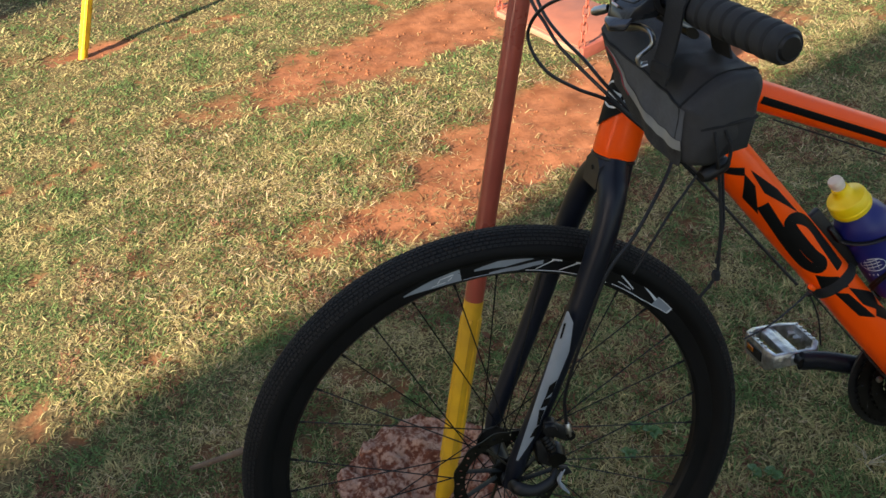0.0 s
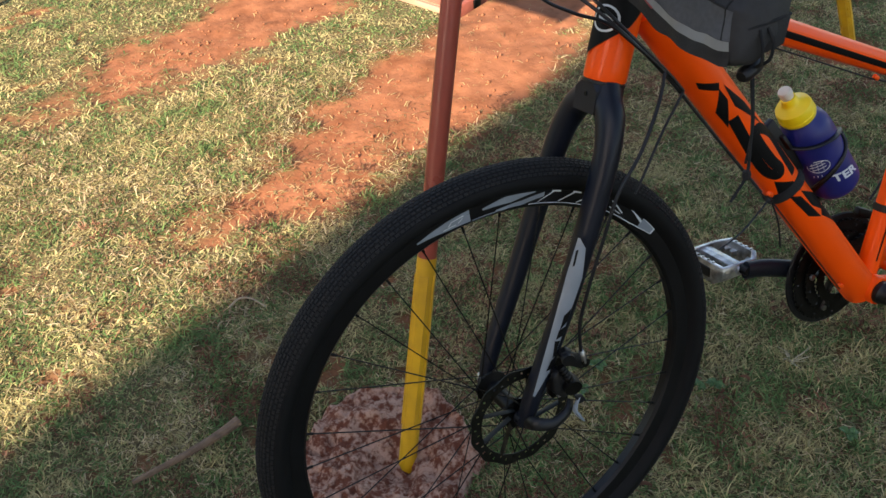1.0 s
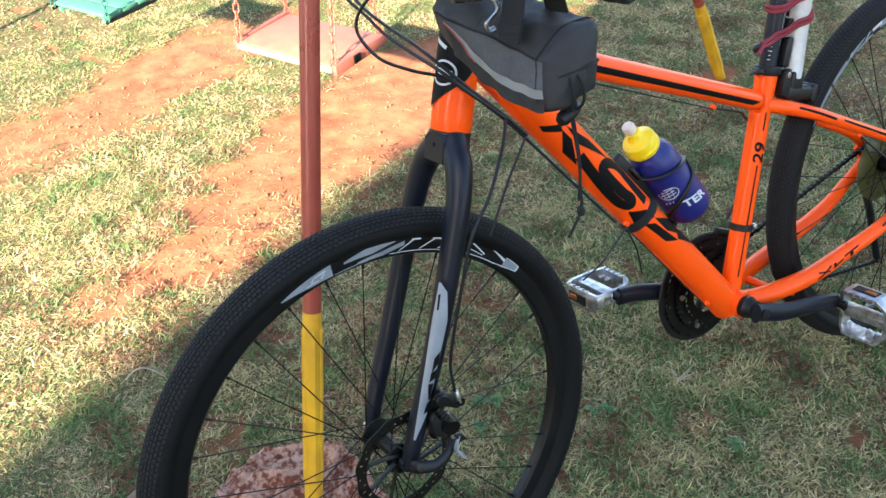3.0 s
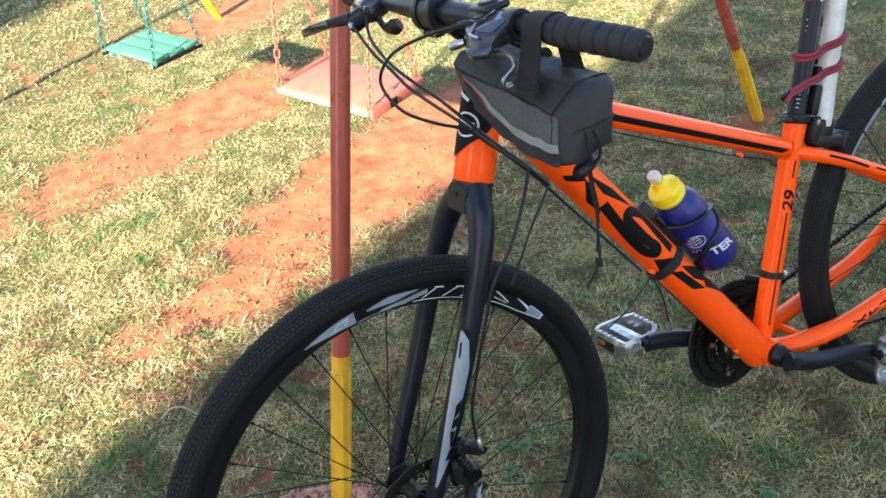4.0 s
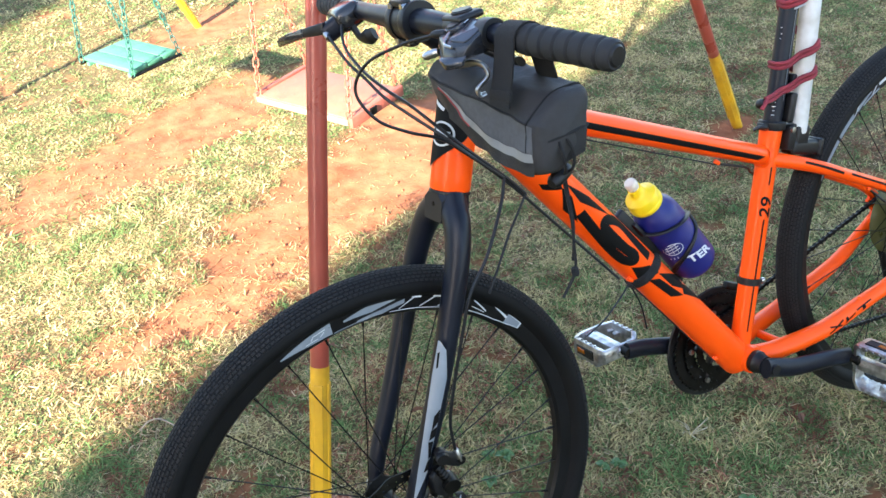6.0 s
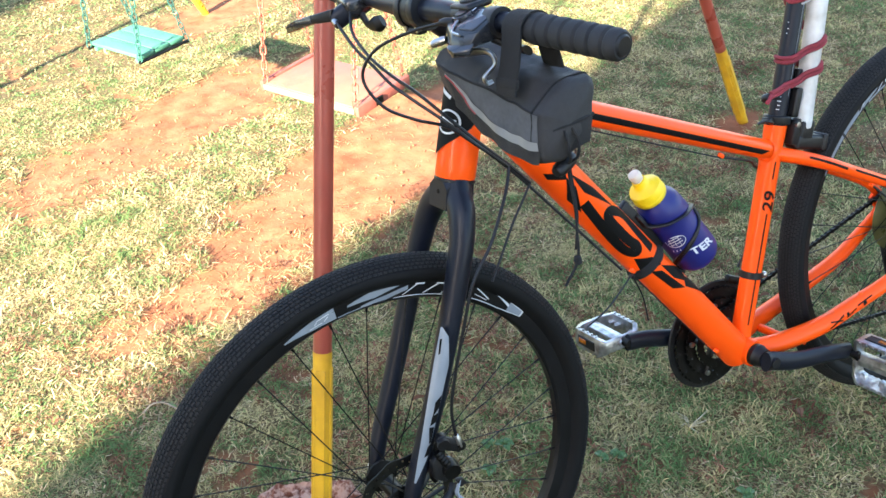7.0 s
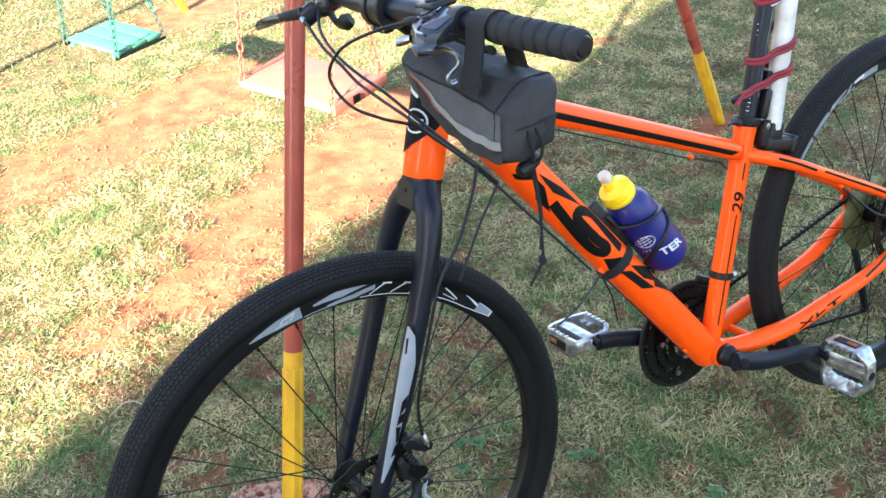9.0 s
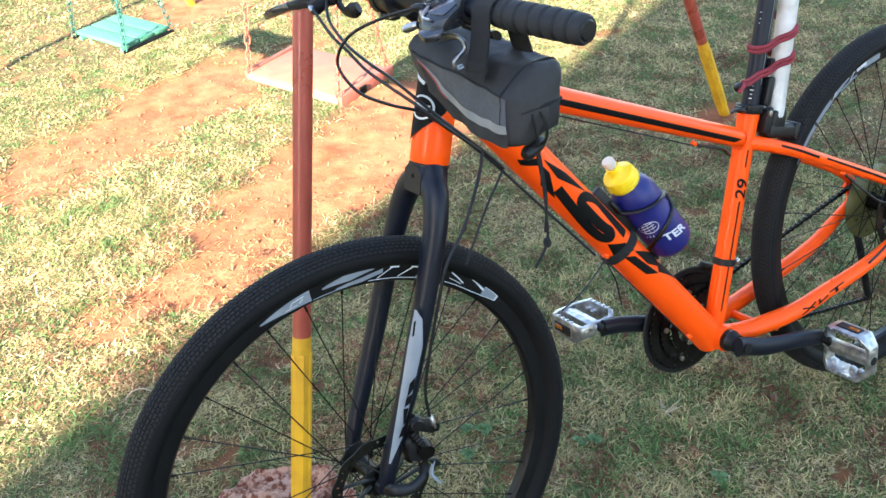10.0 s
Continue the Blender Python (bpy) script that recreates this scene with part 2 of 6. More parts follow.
def part(name, bm, mat, parent=None, label="", smooth=35):
    me = bpy.data.meshes.new(name)
    bm.to_mesh(me)
    bm.free()
    me.materials.append(mat)
    if smooth:
        me.polygons.foreach_set("use_smooth", [True] * len(me.polygons))
        me.set_sharp_from_angle(angle=radians(smooth))
    ob = new(name, me)
    ob.parent = parent
    if label:
        tagged(ob, label)
    return ob


def thing(name, m, label, category, group="", kind=""):
    ob = new(name)
    ob.matrix_world = m
    ob.empty_display_size = 0.05
    return tagged(ob, label, category, group, kind)


def smooth_path(points, n=8):
    """Points along a Catmull-Rom curve through the given ones."""
    P = [Vector(p) for p in points]
    if len(P) < 3:
        return P
    P = [2 * P[0] - P[1]] + P + [2 * P[-1] - P[-2]]
    out = []
    for i in range(1, len(P) - 2):
        a, b, c, d = P[i - 1:i + 3]
        for k in range(n):
            t = k / n
            out.append(0.5 * (2 * b + (c - a) * t + (2 * a - 5 * b + 4 * c - d) * t * t + (3 * b - a - 3 * c + d) * t ** 3))
    out.append(P[-2])
    return out


def sweep(bm, points, radii, seg=12, flat=1.0, side=Vector((0, 1, 0)), caps=True, close=False):
    """A tube along the points; radii one number or one for each point; flat: the profile's other half axis as a share."""
    P = [Vector(p) for p in points]
    R = list(radii) if isinstance(radii, (list, tuple)) else [radii] * len(P)
    if len(R) != len(P):
        R = [R[0] + (R[-1] - R[0]) * i / (len(P) - 1) for i in range(len(P))]
    rings = []
    u = None
    for i, p in enumerate(P):
        if close:
            d = P[(i + 1) % len(P)] - P[i - 1]
        else:
            d = P[min(i + 1, len(P) - 1)] - P[max(i - 1, 0)]
        d.normalize()
        base = side if u is None else u
        u = base - d * base.dot(d)
        if u.length < 1e-4:
            u = d.orthogonal()
        u.normalize()
        w = d.cross(u)
        rings.append([bm.verts.new(p + R[i] * (math.cos(a) * u + flat * math.sin(a) * w)) for a in (2 * math.pi * k / seg for k in range(seg))])
    for i in range(len(rings) - (0 if close else 1)):
        a, b = rings[i], rings[(i + 1) % len(rings)]
        for k in range(seg):
            bm.faces.new((a[k], a[(k + 1) % seg], b[(k + 1) % seg], b[k]))
    if caps and not close:
        bm.faces.new(rings[0][::-1])
        bm.faces.new(rings[-1])
    return bm


def spread(values, n):
    """n values spaced evenly along a broken line through the given ones."""
    return [float(v) for v in np.interp(np.linspace(0, len(values) - 1, n), np.arange(len(values)), values)]


def tube(points, radii, seg=12, flat=1.0, side=Vector((0, 1, 0)), n=0, close=False):
    bm = bmesh.new()
    sweep(bm, smooth_path(points, n) if n else points, radii, seg, flat, side, True, close)
    bmesh.ops.recalc_face_normals(bm, faces=bm.faces)
    return bm


def lathe(bm, profile, m, seg=32):
    """Turn (radius, height) pairs about the z axis of m."""
    rings = []
    for r, h in profile:
        if r < 1e-5:
            rings.append([bm.verts.new(m @ Vector((0, 0, h)))])
        else:
            rings.append([bm.verts.new(m @ Vector((r * math.cos(2 * math.pi * k / seg), r * math.sin(2 * math.pi * k / seg), h))) for k in range(seg)])
    for a, b in zip(rings, rings[1:]):
        for k in range(seg):
            q = (k + 1) % seg
            if len(a) == 1 and len(b) == 1:
                continue
            if len(a) == 1:
                bm.faces.new((a[0], b[q], b[k]))
            elif len(b) == 1:
                bm.faces.new((a[k], a[q], b[0]))
            else:
                bm.faces.new((a[k], a[q], b[q], b[k]))
    return bm


def hull(points, bevel=0.0):
    """A faceted solid: the convex hull of a few corners, with broken edges."""
    bm = bmesh.new()
    vs = [bm.verts.new(p) for p in points]
    made = bmesh.ops.convex_hull(bm, input=vs)
    bmesh.ops.delete(bm, geom=[v for v in bm.verts if not v.link_faces], context="VERTS")
    bmesh.ops.dissolve_limit(bm, angle_limit=radians(4), verts=bm.verts, edges=bm.edges)
    bmesh.ops.recalc_face_normals(bm, faces=bm.faces)
    if bevel:
        bmesh.ops.bevel(bm, geom=list(bm.edges), offset=bevel, segments=2, profile=0.5, affect="EDGES")
    return bm


def turned(profile, m=Matrix(), seg=32):
    bm = bmesh.new()
    lathe(bm, profile, m, seg)
    bmesh.ops.recalc_face_normals(bm, faces=bm.faces)
    return bm


def block(bm, size, m=Matrix(), bevel=0.0, seg=2):
    made = bmesh.ops.create_cube(bm, size=1.0, matrix=m @ Matrix.Diagonal((*size, 1)))
    if bevel:
        vs = set(made["verts"])
        es = [e for e in bm.edges if e.verts[0] in vs and e.verts[1] in vs]
        bmesh.ops.bevel(bm, geom=es, offset=bevel, segments=seg, profile=0.5, affect="EDGES")
    return bm


def boxed(size, m=Matrix(), bevel=0.0, seg=2):
    return block(bmesh.new(), size, m, bevel, seg)


def along(a, b):
    """A pose at a, whose z axis points to b."""
    a, b = Vector(a), Vector(b)
    return Matrix.Translation(a) @ (b - a).to_track_quat("Z", "Y").to_matrix().to_4x4()


def patch_on_tube(bm, a, b, ra, rb, quad, lift=0.0008, nu=10, nv=6, up=Vector((0, 0, 1))):
    """A thin patch laid on the tube from a to b; quad: four (share along, degrees round from the bike's left side, up positive)."""
    a, b = Vector(a), Vector(b)
    d = (b - a).normalized()
    left = Vector((0, -1, 0))
    left = (left - d * left.dot(d)).normalized()
    top = left.cross(d)
    if top.z < 0:
        top = -top
    grid = []
    for i in range(nu + 1):
        row = []
        for j in range(nv + 1):
            s, t = i / nu, j / nv
            u = (quad[0][0] * (1 - s) + quad[1][0] * s) * (1 - t) + (quad[3][0] * (1 - s) + quad[2][0] * s) * t
            v = (quad[0][1] * (1 - s) + quad[1][1] * s) * (1 - t) + (quad[3][1] * (1 - s) + quad[2][1] * s) * t
            r = ra + (rb - ra) * u + lift
            row.append(bm.verts.new(a + (b - a) * u + r * (math.cos(radians(v)) * left + math.sin(radians(v)) * top)))
        grid.append(row)
    for i in range(nu):
        for j in range(nv):
            bm.faces.new((grid[i][j], grid[i + 1][j], grid[i + 1][j + 1], grid[i][j + 1]))
    return bm


def on_tube(a, b, r, u, v):
    """The place a share u along the tube from a to b and v degrees round it from the bike's left side, up positive."""
    d = (b - a).normalized()
    left = Vector((0, -1, 0))
    left = (left - d * left.dot(d)).normalized()
    top = left.cross(d)
    if top.z < 0:
        top = -top
    return a.lerp(b, u) + r * (math.cos(radians(v)) * left + math.sin(radians(v)) * top)


def bent_text(body, size, bold):
    """A word as a flat mesh, cut fine enough to be wrapped round a tube."""
    cu = bpy.data.curves.new("word", "FONT")
    cu.body, cu.size, cu.extrude, cu.offset = body, size, 0.0003, bold
    ob = new("word", cu)
    bpy.context.view_layer.update()
    me = bpy.data.meshes.new_from_object(ob.evaluated_get(bpy.context.evaluated_depsgraph_get()))
    bpy.data.objects.remove(ob)
    bm = bmesh.new()
    bm.from_mesh(me)
    bmesh.ops.triangulate(bm, faces=bm.faces)
    for k in range(3):
        bmesh.ops.subdivide_edges(bm, edges=[e for e in bm.edges if e.calc_length() > 0.0035], cuts=1)
        bmesh.ops.triangulate(bm, faces=bm.faces)
    return bm


def strip_on(bm, points, radii, s0, s1, low, high, lift=0.0008, n=14, rows=4):
    """A thin strip laid along a bent tube's left side; s: share along, low and high: degrees round at start and end."""
    P = [Vector(p) for p in points]
    grid = []
    for i in range(n + 1):
        t = i / n
        u = (s0 + (s1 - s0) * t) * (len(P) - 1)
        k = min(int(u), len(P) - 2)
        d = (P[k + 1] - P[k]).normalized()
        c = P[k].lerp(P[k + 1], u - k)
        r = radii[0] + (radii[1] - radii[0]) * u / (len(P) - 1) + lift
        left = Vector((0, -1, 0))
        left = (left - d * left.dot(d)).normalized()
        top = left.cross(d)
        if top.z < 0:
            top = -top
        row = []
        for j in range(rows + 1):
            a, b = low[0] + (low[1] - low[0]) * t, high[0] + (high[1] - high[0]) * t
            v = radians(a + (b - a) * j / rows)
            row.append(bm.verts.new(c + r * (math.cos(v) * left + math.sin(v) * top)))
        grid.append(row)
    for a, b in zip(grid, grid[1:]):
        for j in range(rows):
            bm.faces.new((a[j], a[j + 1], b[j + 1], b[j]))
    return bm

# ---------------------------------------------------------------- ground

BARE = [  # worn patches of earth: centre, half length, half width, direction
    (-0.47, 2.39, 0.73, 0.235, 0.92, 0.39), (-0.01, 1.59, 0.86, 0.27, 0.91, 0.42), (-1.74, 2.88, 0.19, 0.09, 0.95, 0.3), (0.16, 3.60, 0.38, 0.2, 0.95, 0.3),
    (1.10, 1.03, 0.13, 0.09, 1, 0.2), (-0.65, 1.25, 0.25, 0.15, 0.91, 0.42),
    (0.08, 0.067, 0.026, 0.012, 1, 0.2), (0.20, 0.02, 0.022, 0.012, 0.4, 1), (0.12, -0.22, 0.034, 0.016, 1, 0.3)]



def field(x, y, scale, seed):
    """Smooth value noise over arrays, 0 to 1."""
    rng = np.random.RandomState(seed)
    table = rng.rand(64, 64)
    u, v = x * scale + 31.7, y * scale + 17.3
    i, j = np.floor(u).astype(int), np.floor(v).astype(int)
    f, g = u - i, v - j
    f, g = f * f * (3 - 2 * f), g * g * (3 - 2 * g)
    a, b = table[i % 64, j % 64], table[(i + 1) % 64, j % 64]
    c, d = table[i % 64, (j + 1) % 64], table[(i + 1) % 64, (j + 1) % 64]
    return (a * (1 - f) + b * f) * (1 - g) + (c * (1 - f) + d * f) * g


def bareness(x, y):
    """0 on closed lawn, 1 on bare earth."""
    rough = (field(x, y, 7, 3) - 0.5) * 0.55 + (field(x, y, 22, 4) - 0.5) * 0.45
    worn = np.zeros_like(x)
    for cx, cy, hl, hw, dx, dy in BARE:
        d = math.hypot(dx, dy)
        a, b = ((x - cx) * dx + (y - cy) * dy) / d, ((y - cy) * dx - (x - cx) * dy) / d
        r = np.sqrt((a / hl) ** 2 + (b / hw) ** 2)
        worn = np.maximum(worn, np.clip((1.24 - r - rough) / 0.46, 0, 1))
    spots = np.clip((field(x, y, 9, 8) * 0.55 + field(x, y, 30, 9) * 0.45 - 0.71) / 0.1, 0, 1) * 0.7
    spots = spots * (np.abs(x) < 3.0) * (y > -0.8) * (y < 4.6)
    return np.maximum(worn, spots)


def ground_height(x, y):
    h = -0.014 + 0.010 * (field(x, y, 2.3, 11) - 0.5) + 0.008 * (field(x, y, 11, 12) - 0.5)
    h = h - 0.014 * np.exp(-((x + 0.78) ** 2 + (y - 0.18) ** 2) / 0.12)
    h = h - 0.044 * np.exp(-((x + 0.85) ** 2 + (y - 0.315) ** 2) / 0.050)
    h = h - 0.040 * np.exp(-((x + 0.84) ** 2 + (y - 0.31) ** 2) / 0.010)
    return h - 0.012 * bareness(x, y) * (0.6 + 0.8 * field(x, y, 40, 13))


def build_ground():
    fine = np.arange(-2.6, 3.2, 0.025)
    xs = np.concatenate([[-400, -120, -40, -15, -7, -4, -3], fine, [3.6, 4.5, 7, 15, 40, 120, 400]])
    ys = np.concatenate([[-400, -120, -40, -15, -6, -3, -1.5, -0.8], np.arange(-0.4, 4.6, 0.025), [5, 6, 8, 12, 25, 60, 150, 400]])
    X, Y = np.meshgrid(xs, ys)
    X, Y = X.ravel(), Y.ravel()
    Z = ground_height(X, Y)
    nx, ny = len(xs), len(ys)
    i = np.arange((ny - 1) * (nx - 1))
    r, c = i // (nx - 1), i % (nx - 1)
    a = r * nx + c
    faces = np.stack([a, a + 1, a + nx + 1, a + nx], 1)
    me = bpy.data.meshes.new("ground")
    me.from_pydata(np.stack([X, Y, Z], 1).tolist(), [], faces.tolist())
    at = me.attributes.new("bare", "FLOAT", "POINT")
    at.data.foreach_set("value", bareness(X, Y).astype(np.float32))
    me.polygons.foreach_set("use_smooth", [True] * len(me.polygons))
    me.materials.append(SOIL)
    tagged(new("ground", me), "worn red earth under a thin dry lawn", "ground", kind="structure")


def blades(name, x, y, length, width, tilt, mat, label, seed, joints=2, curl=2.4, rise=0.0):
    """Bent blades of grass as one mesh, each a strip that narrows to a point."""
    rng = np.random.RandomState(seed)
    n = len(x)
    az = rng.rand(n) * 2 * np.pi
    face = az + np.pi / 2 + (rng.rand(n) - 0.5) * 1.2
    z = ground_height(x, y)
    side = np.stack([np.cos(face), np.sin(face), (rng.rand(n) - 0.5) * 0.6], 1) * (width / 2)[:, None]
    p = np.stack([x, y, z - 0.002 + rise * rng.rand(n)], 1)
    rows, lean = [p - side, p + side], tilt
    for k in range(joints):
        go = np.stack([np.cos(az) * np.sin(lean), np.sin(az) * np.sin(lean), np.cos(lean)], 1)
        p = p + go * (length * (0.55 if joints == 2 and k == 0 else 0.45 if joints == 2 else 1 / joints))[:, None]
        p[:, 2] = np.maximum(p[:, 2], z + 0.001)
        rows += [p - side * 0.8, p + side * 0.8] if k < joints - 1 else [p]
        az = az + (rng.rand(n) - 0.5) * curl            # each joint curls aside and droops
        lean = np.minimum(lean + 0.25 + rng.rand(n) * 0.7, 1.75) if joints == 2 else np.clip(lean + (rng.rand(n) - 0.40) * 0.9, 0.6, 2.0)
    m = 2 * joints + 1
    V = np.stack(rows, 1).reshape(-1, 3)
    b = np.arange(n)[:, None] * m
    T = []
    for k in range(joints - 1):
        T += [b + [2 * k, 2 * k + 1, 2 * k + 3], b + [2 * k, 2 * k + 3, 2 * k + 2]]
    T = np.concatenate(T + [b + [m - 3, m - 2, m - 1]], 1).reshape(-1)
    me = bpy.data.meshes.new(name)
    me.vertices.add(len(V))
    me.vertices.foreach_set("co", V.astype(np.float32).ravel())
    me.loops.add(len(T))
    me.loops.foreach_set("vertex_index", T.astype(np.int32))
    me.polygons.add(len(T) // 3)
    me.polygons.foreach_set("loop_start", np.arange(0, len(T), 3, dtype=np.int32))
    me.update(calc_edges=True)
    me.materials.append(mat)
    return tagged(new(name, me), label, "grass", kind="stuff")


def build_lawn():
    rng = np.random.RandomState(5)
    X, Y, S = [], [], []
    # strips of the plan with their blades to the square metre and the blade's size
    for x0, x1, y0, y1, density, size in ((-1.65, 1.30, -0.50, 0.80, 54000, 0.80), (-2.3, 2.1, -0.85, 0.80, 7000, 0.95), (-2.2, 2.9, 0.75, 1.9, 36000, 0.95), (-2.5, 2.8, 1.9, 3.2, 20000, 1.25),
                                          (-3.0, 3.6, 3.2, 5.2, 6000, 1.9), (-6.5, 8.0, -5.0, 10.0, 300, 3.6)):
        n = int((x1 - x0) * (y1 - y0) * density)
        x, y = x0 + rng.rand(n) * (x1 - x0), y0 + rng.rand(n) * (y1 - y0)
        b = bareness(x, y)
        tuft = field(x, y, 16, 21) * 0.5 + field(x, y, 45, 22) * 0.5
        keep = (rng.rand(n) > np.clip(b * 1.25, 0, 1) ** 0.8) & (rng.rand(n) < 0.45 + 1.1 * tuft)
        if size < 3:                                   # thins out unevenly towards its ends
            edge = np.minimum(x - x0, x1 - x)
            edge = np.minimum(edge, y - y0) if y0 < 0 else edge
            keep &= rng.rand(n) < edge / 0.35 + 0.5 * (field(x, y, 5, 61) - 0.5)
        else:
            keep &= ~((x > -1.9) & (x < 2.0) & (y > -0.5) & (y < 4.8))
        X.append(x[keep]), Y.append(y[keep]), S.append(np.full(keep.sum(), size))
    x, y, s = np.concatenate(X), np.concatenate(Y), np.concatenate(S)
    clear = (x + 0.84) ** 2 + (y - 0.306) ** 2 > 0.160 ** 2         # none through the stone
    x, y, s = x[clear], y[clear], s[clear]
    n = len(x)
    lush = field(x, y, 3.0, 31)
    clump = field(x, y, 28, 33)
    length = (0.011 + 0.022 * rng.rand(n) ** 1.3) * (0.8 + 0.4 * lush) * (0.55 + 0.9 * clump) * (0.75 + 0.25 * s)
    width = (0.0022 + 0.0024 * rng.rand(n)) * s
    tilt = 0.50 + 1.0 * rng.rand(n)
    tilt = np.where(y > 0.7, 0.85 + 0.65 * rng.rand(n), tilt)          # laid flatter far out, to soften sun contrast on the lit lawn
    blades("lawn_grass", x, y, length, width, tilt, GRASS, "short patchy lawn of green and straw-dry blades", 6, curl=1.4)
    # cut dry straw lying about, thin on the trodden earth and thick along its edges
    X, Y, S = [], [], []
    for x0, x1, y0, y1, density, size in ((-1.7, 1.9, -0.35, 0.75, 3000, 0.9), (-1.5, 2.2, 0.75, 1.95, 6000, 1.0), (-2.4, 2.5, 1.95, 3.2, 1500, 1.15), (-3.0, 3.6, 3.2, 5.2, 900, 1.8)):
        n = int((x1 - x0) * (y1 - y0) * density)
        x, y = x0 + rng.rand(n) * (x1 - x0), y0 + rng.rand(n) * (y1 - y0)
        keep = rng.rand(n) > np.clip(0.10 + (bareness(x, y) - 0.45) * 2.0 + (field(x, y, 6, 51) - 0.5) * 0.9, 0, 0.88)
        X.append(x[keep]), Y.append(y[keep]), S.append(np.full(keep.sum(), size))
    x, y, s = np.concatenate(X), np.concatenate(Y), np.concatenate(S)
    n = 1500
    xs, ys = -0.62 + 0.26 * rng.randn(n), 1.22 + 0.13 * rng.randn(n)
    x, y, s = np.concatenate([x, xs]), np.concatenate([y, ys + 0.42 * (xs + 0.60)]), np.concatenate([s, np.full(n, 1.1)])
    xs, ys = -0.98 + 0.24 * rng.randn(n // 2), 2.16 + 0.09 * rng.randn(n // 2)
    x, y, s = np.concatenate([x, xs]), np.concatenate([y, ys + 0.42 * (xs + 0.98)]), np.concatenate([s, np.full(n // 2, 1.1)])
    n = len(x)
    blades("straw", x, y, (0.012 + 0.030 * rng.rand(n)) * s ** 0.5, (0.0018 + 0.0018 * rng.rand(n)) * s, 1.05 + 0.45 * rng.rand(n), STRAW, "loose dry straw scattered over lawn and earth", 7)
    # dead runners, bleached and crooked, matted over the lawn
    X, Y, S = [], [], []
    for x0, x1, y0, y1, density, size in ((-1.6, 1.3, -0.55, 0.80, 10500, 0.90), (-1.6, 2.6, 0.80, 1.95, 7000, 1.2)):
        n = int((x1 - x0) * (y1 - y0) * density)
        x, y = x0 + rng.rand(n) * (x1 - x0), y0 + rng.rand(n) * (y1 - y0)
        mat_here = field(x, y, 6, 71) * 0.6 + field(x, y, 19, 72) * 0.4
        keep = (rng.rand(n) < np.clip((mat_here - 0.28) * 2.6, 0.10, 1)) & (bareness(x, y) < 0.75) & ((x + 0.84) ** 2 + (y - 0.306) ** 2 > 0.166 ** 2)
        X.append(x[keep]), Y.append(y[keep]), S.append(np.full(keep.sum(), size))
    x, y, s = np.concatenate(X), np.concatenate(Y), np.concatenate(S)
    n = len(x)
    blades("dead_runners", x, y, (0.010 + 0.020 * rng.rand(n) ** 1.4) * s, (0.0016 + 0.0014 * rng.rand(n)) * s, 1.0 + 0.55 * rng.rand(n), THATCH, "bleached crooked runners matted over the lawn", 9, joints=3, curl=1.0, rise=0.012)
    # red-brown leaf crumbs gathered in small drifts
    n = 90000
    x, y = -1.6 + 3.4 * rng.rand(n), -0.35 + 1.75 * rng.rand(n)
    gather = field(x, y, 8, 41) * 0.55 + field(x, y, 24, 42) * 0.45
    keep = rng.rand(n) < np.clip((gather - 0.575) / 0.10, 0.015, 0.95)
    x, y = x[keep], y[keep]
    n = len(x)
    litter = blades("leaf_litter", x, y, 0.007 + 0.013 * rng.rand(n), 0.0020 + 0.0034 * rng.rand(n) ** 2, 0.8 + 0.7 * rng.rand(n), LITTER, "red-brown crumbs of dead leaves in the lawn", 8)
    litter.location.z = 0.012
    # crumbs of earth on the bare ground
    n = 3200
    x, y = -1.9 + 3.4 * rng.rand(n), 0.9 + 2.0 * rng.rand(n)
    keep = bareness(x, y) > 0.7
    x, y = x[keep], y[keep]
    n = len(x)
    r = 0.0018 + 0.0060 * rng.rand(n) ** 4
    six = np.array([(1, 0, 0), (0, 1, 0), (-1, 0, 0), (0, -1, 0), (0, 0, 0.9), (0, 0, -0.9)])
    V = six[None] * r[:, None, None] * (0.7 + 0.6 * rng.rand(n, 6, 1)) + np.stack([x, y, ground_height(x, y) + r * 0.3], 1)[:, None]
    F = (np.arange(n)[:, None, None] * 6 + np.array([(0, 1, 4), (1, 2, 4), (2, 3, 4), (3, 0, 4), (1, 0, 5), (2, 1, 5), (3, 2, 5), (0, 3, 5)])[None]).reshape(-1, 3)
    me = bpy.data.meshes.new("earth_crumbs")
    me.from_pydata(V.reshape(-1, 3).tolist(), [], F.tolist())
    me.materials.append(CRUMB)
    tagged(new("earth_crumbs", me), "small crumbs of red earth on the bare ground", "earth", kind="stuff")


# ---------------------------------------------------------------- unseen houses added to shade the lawn


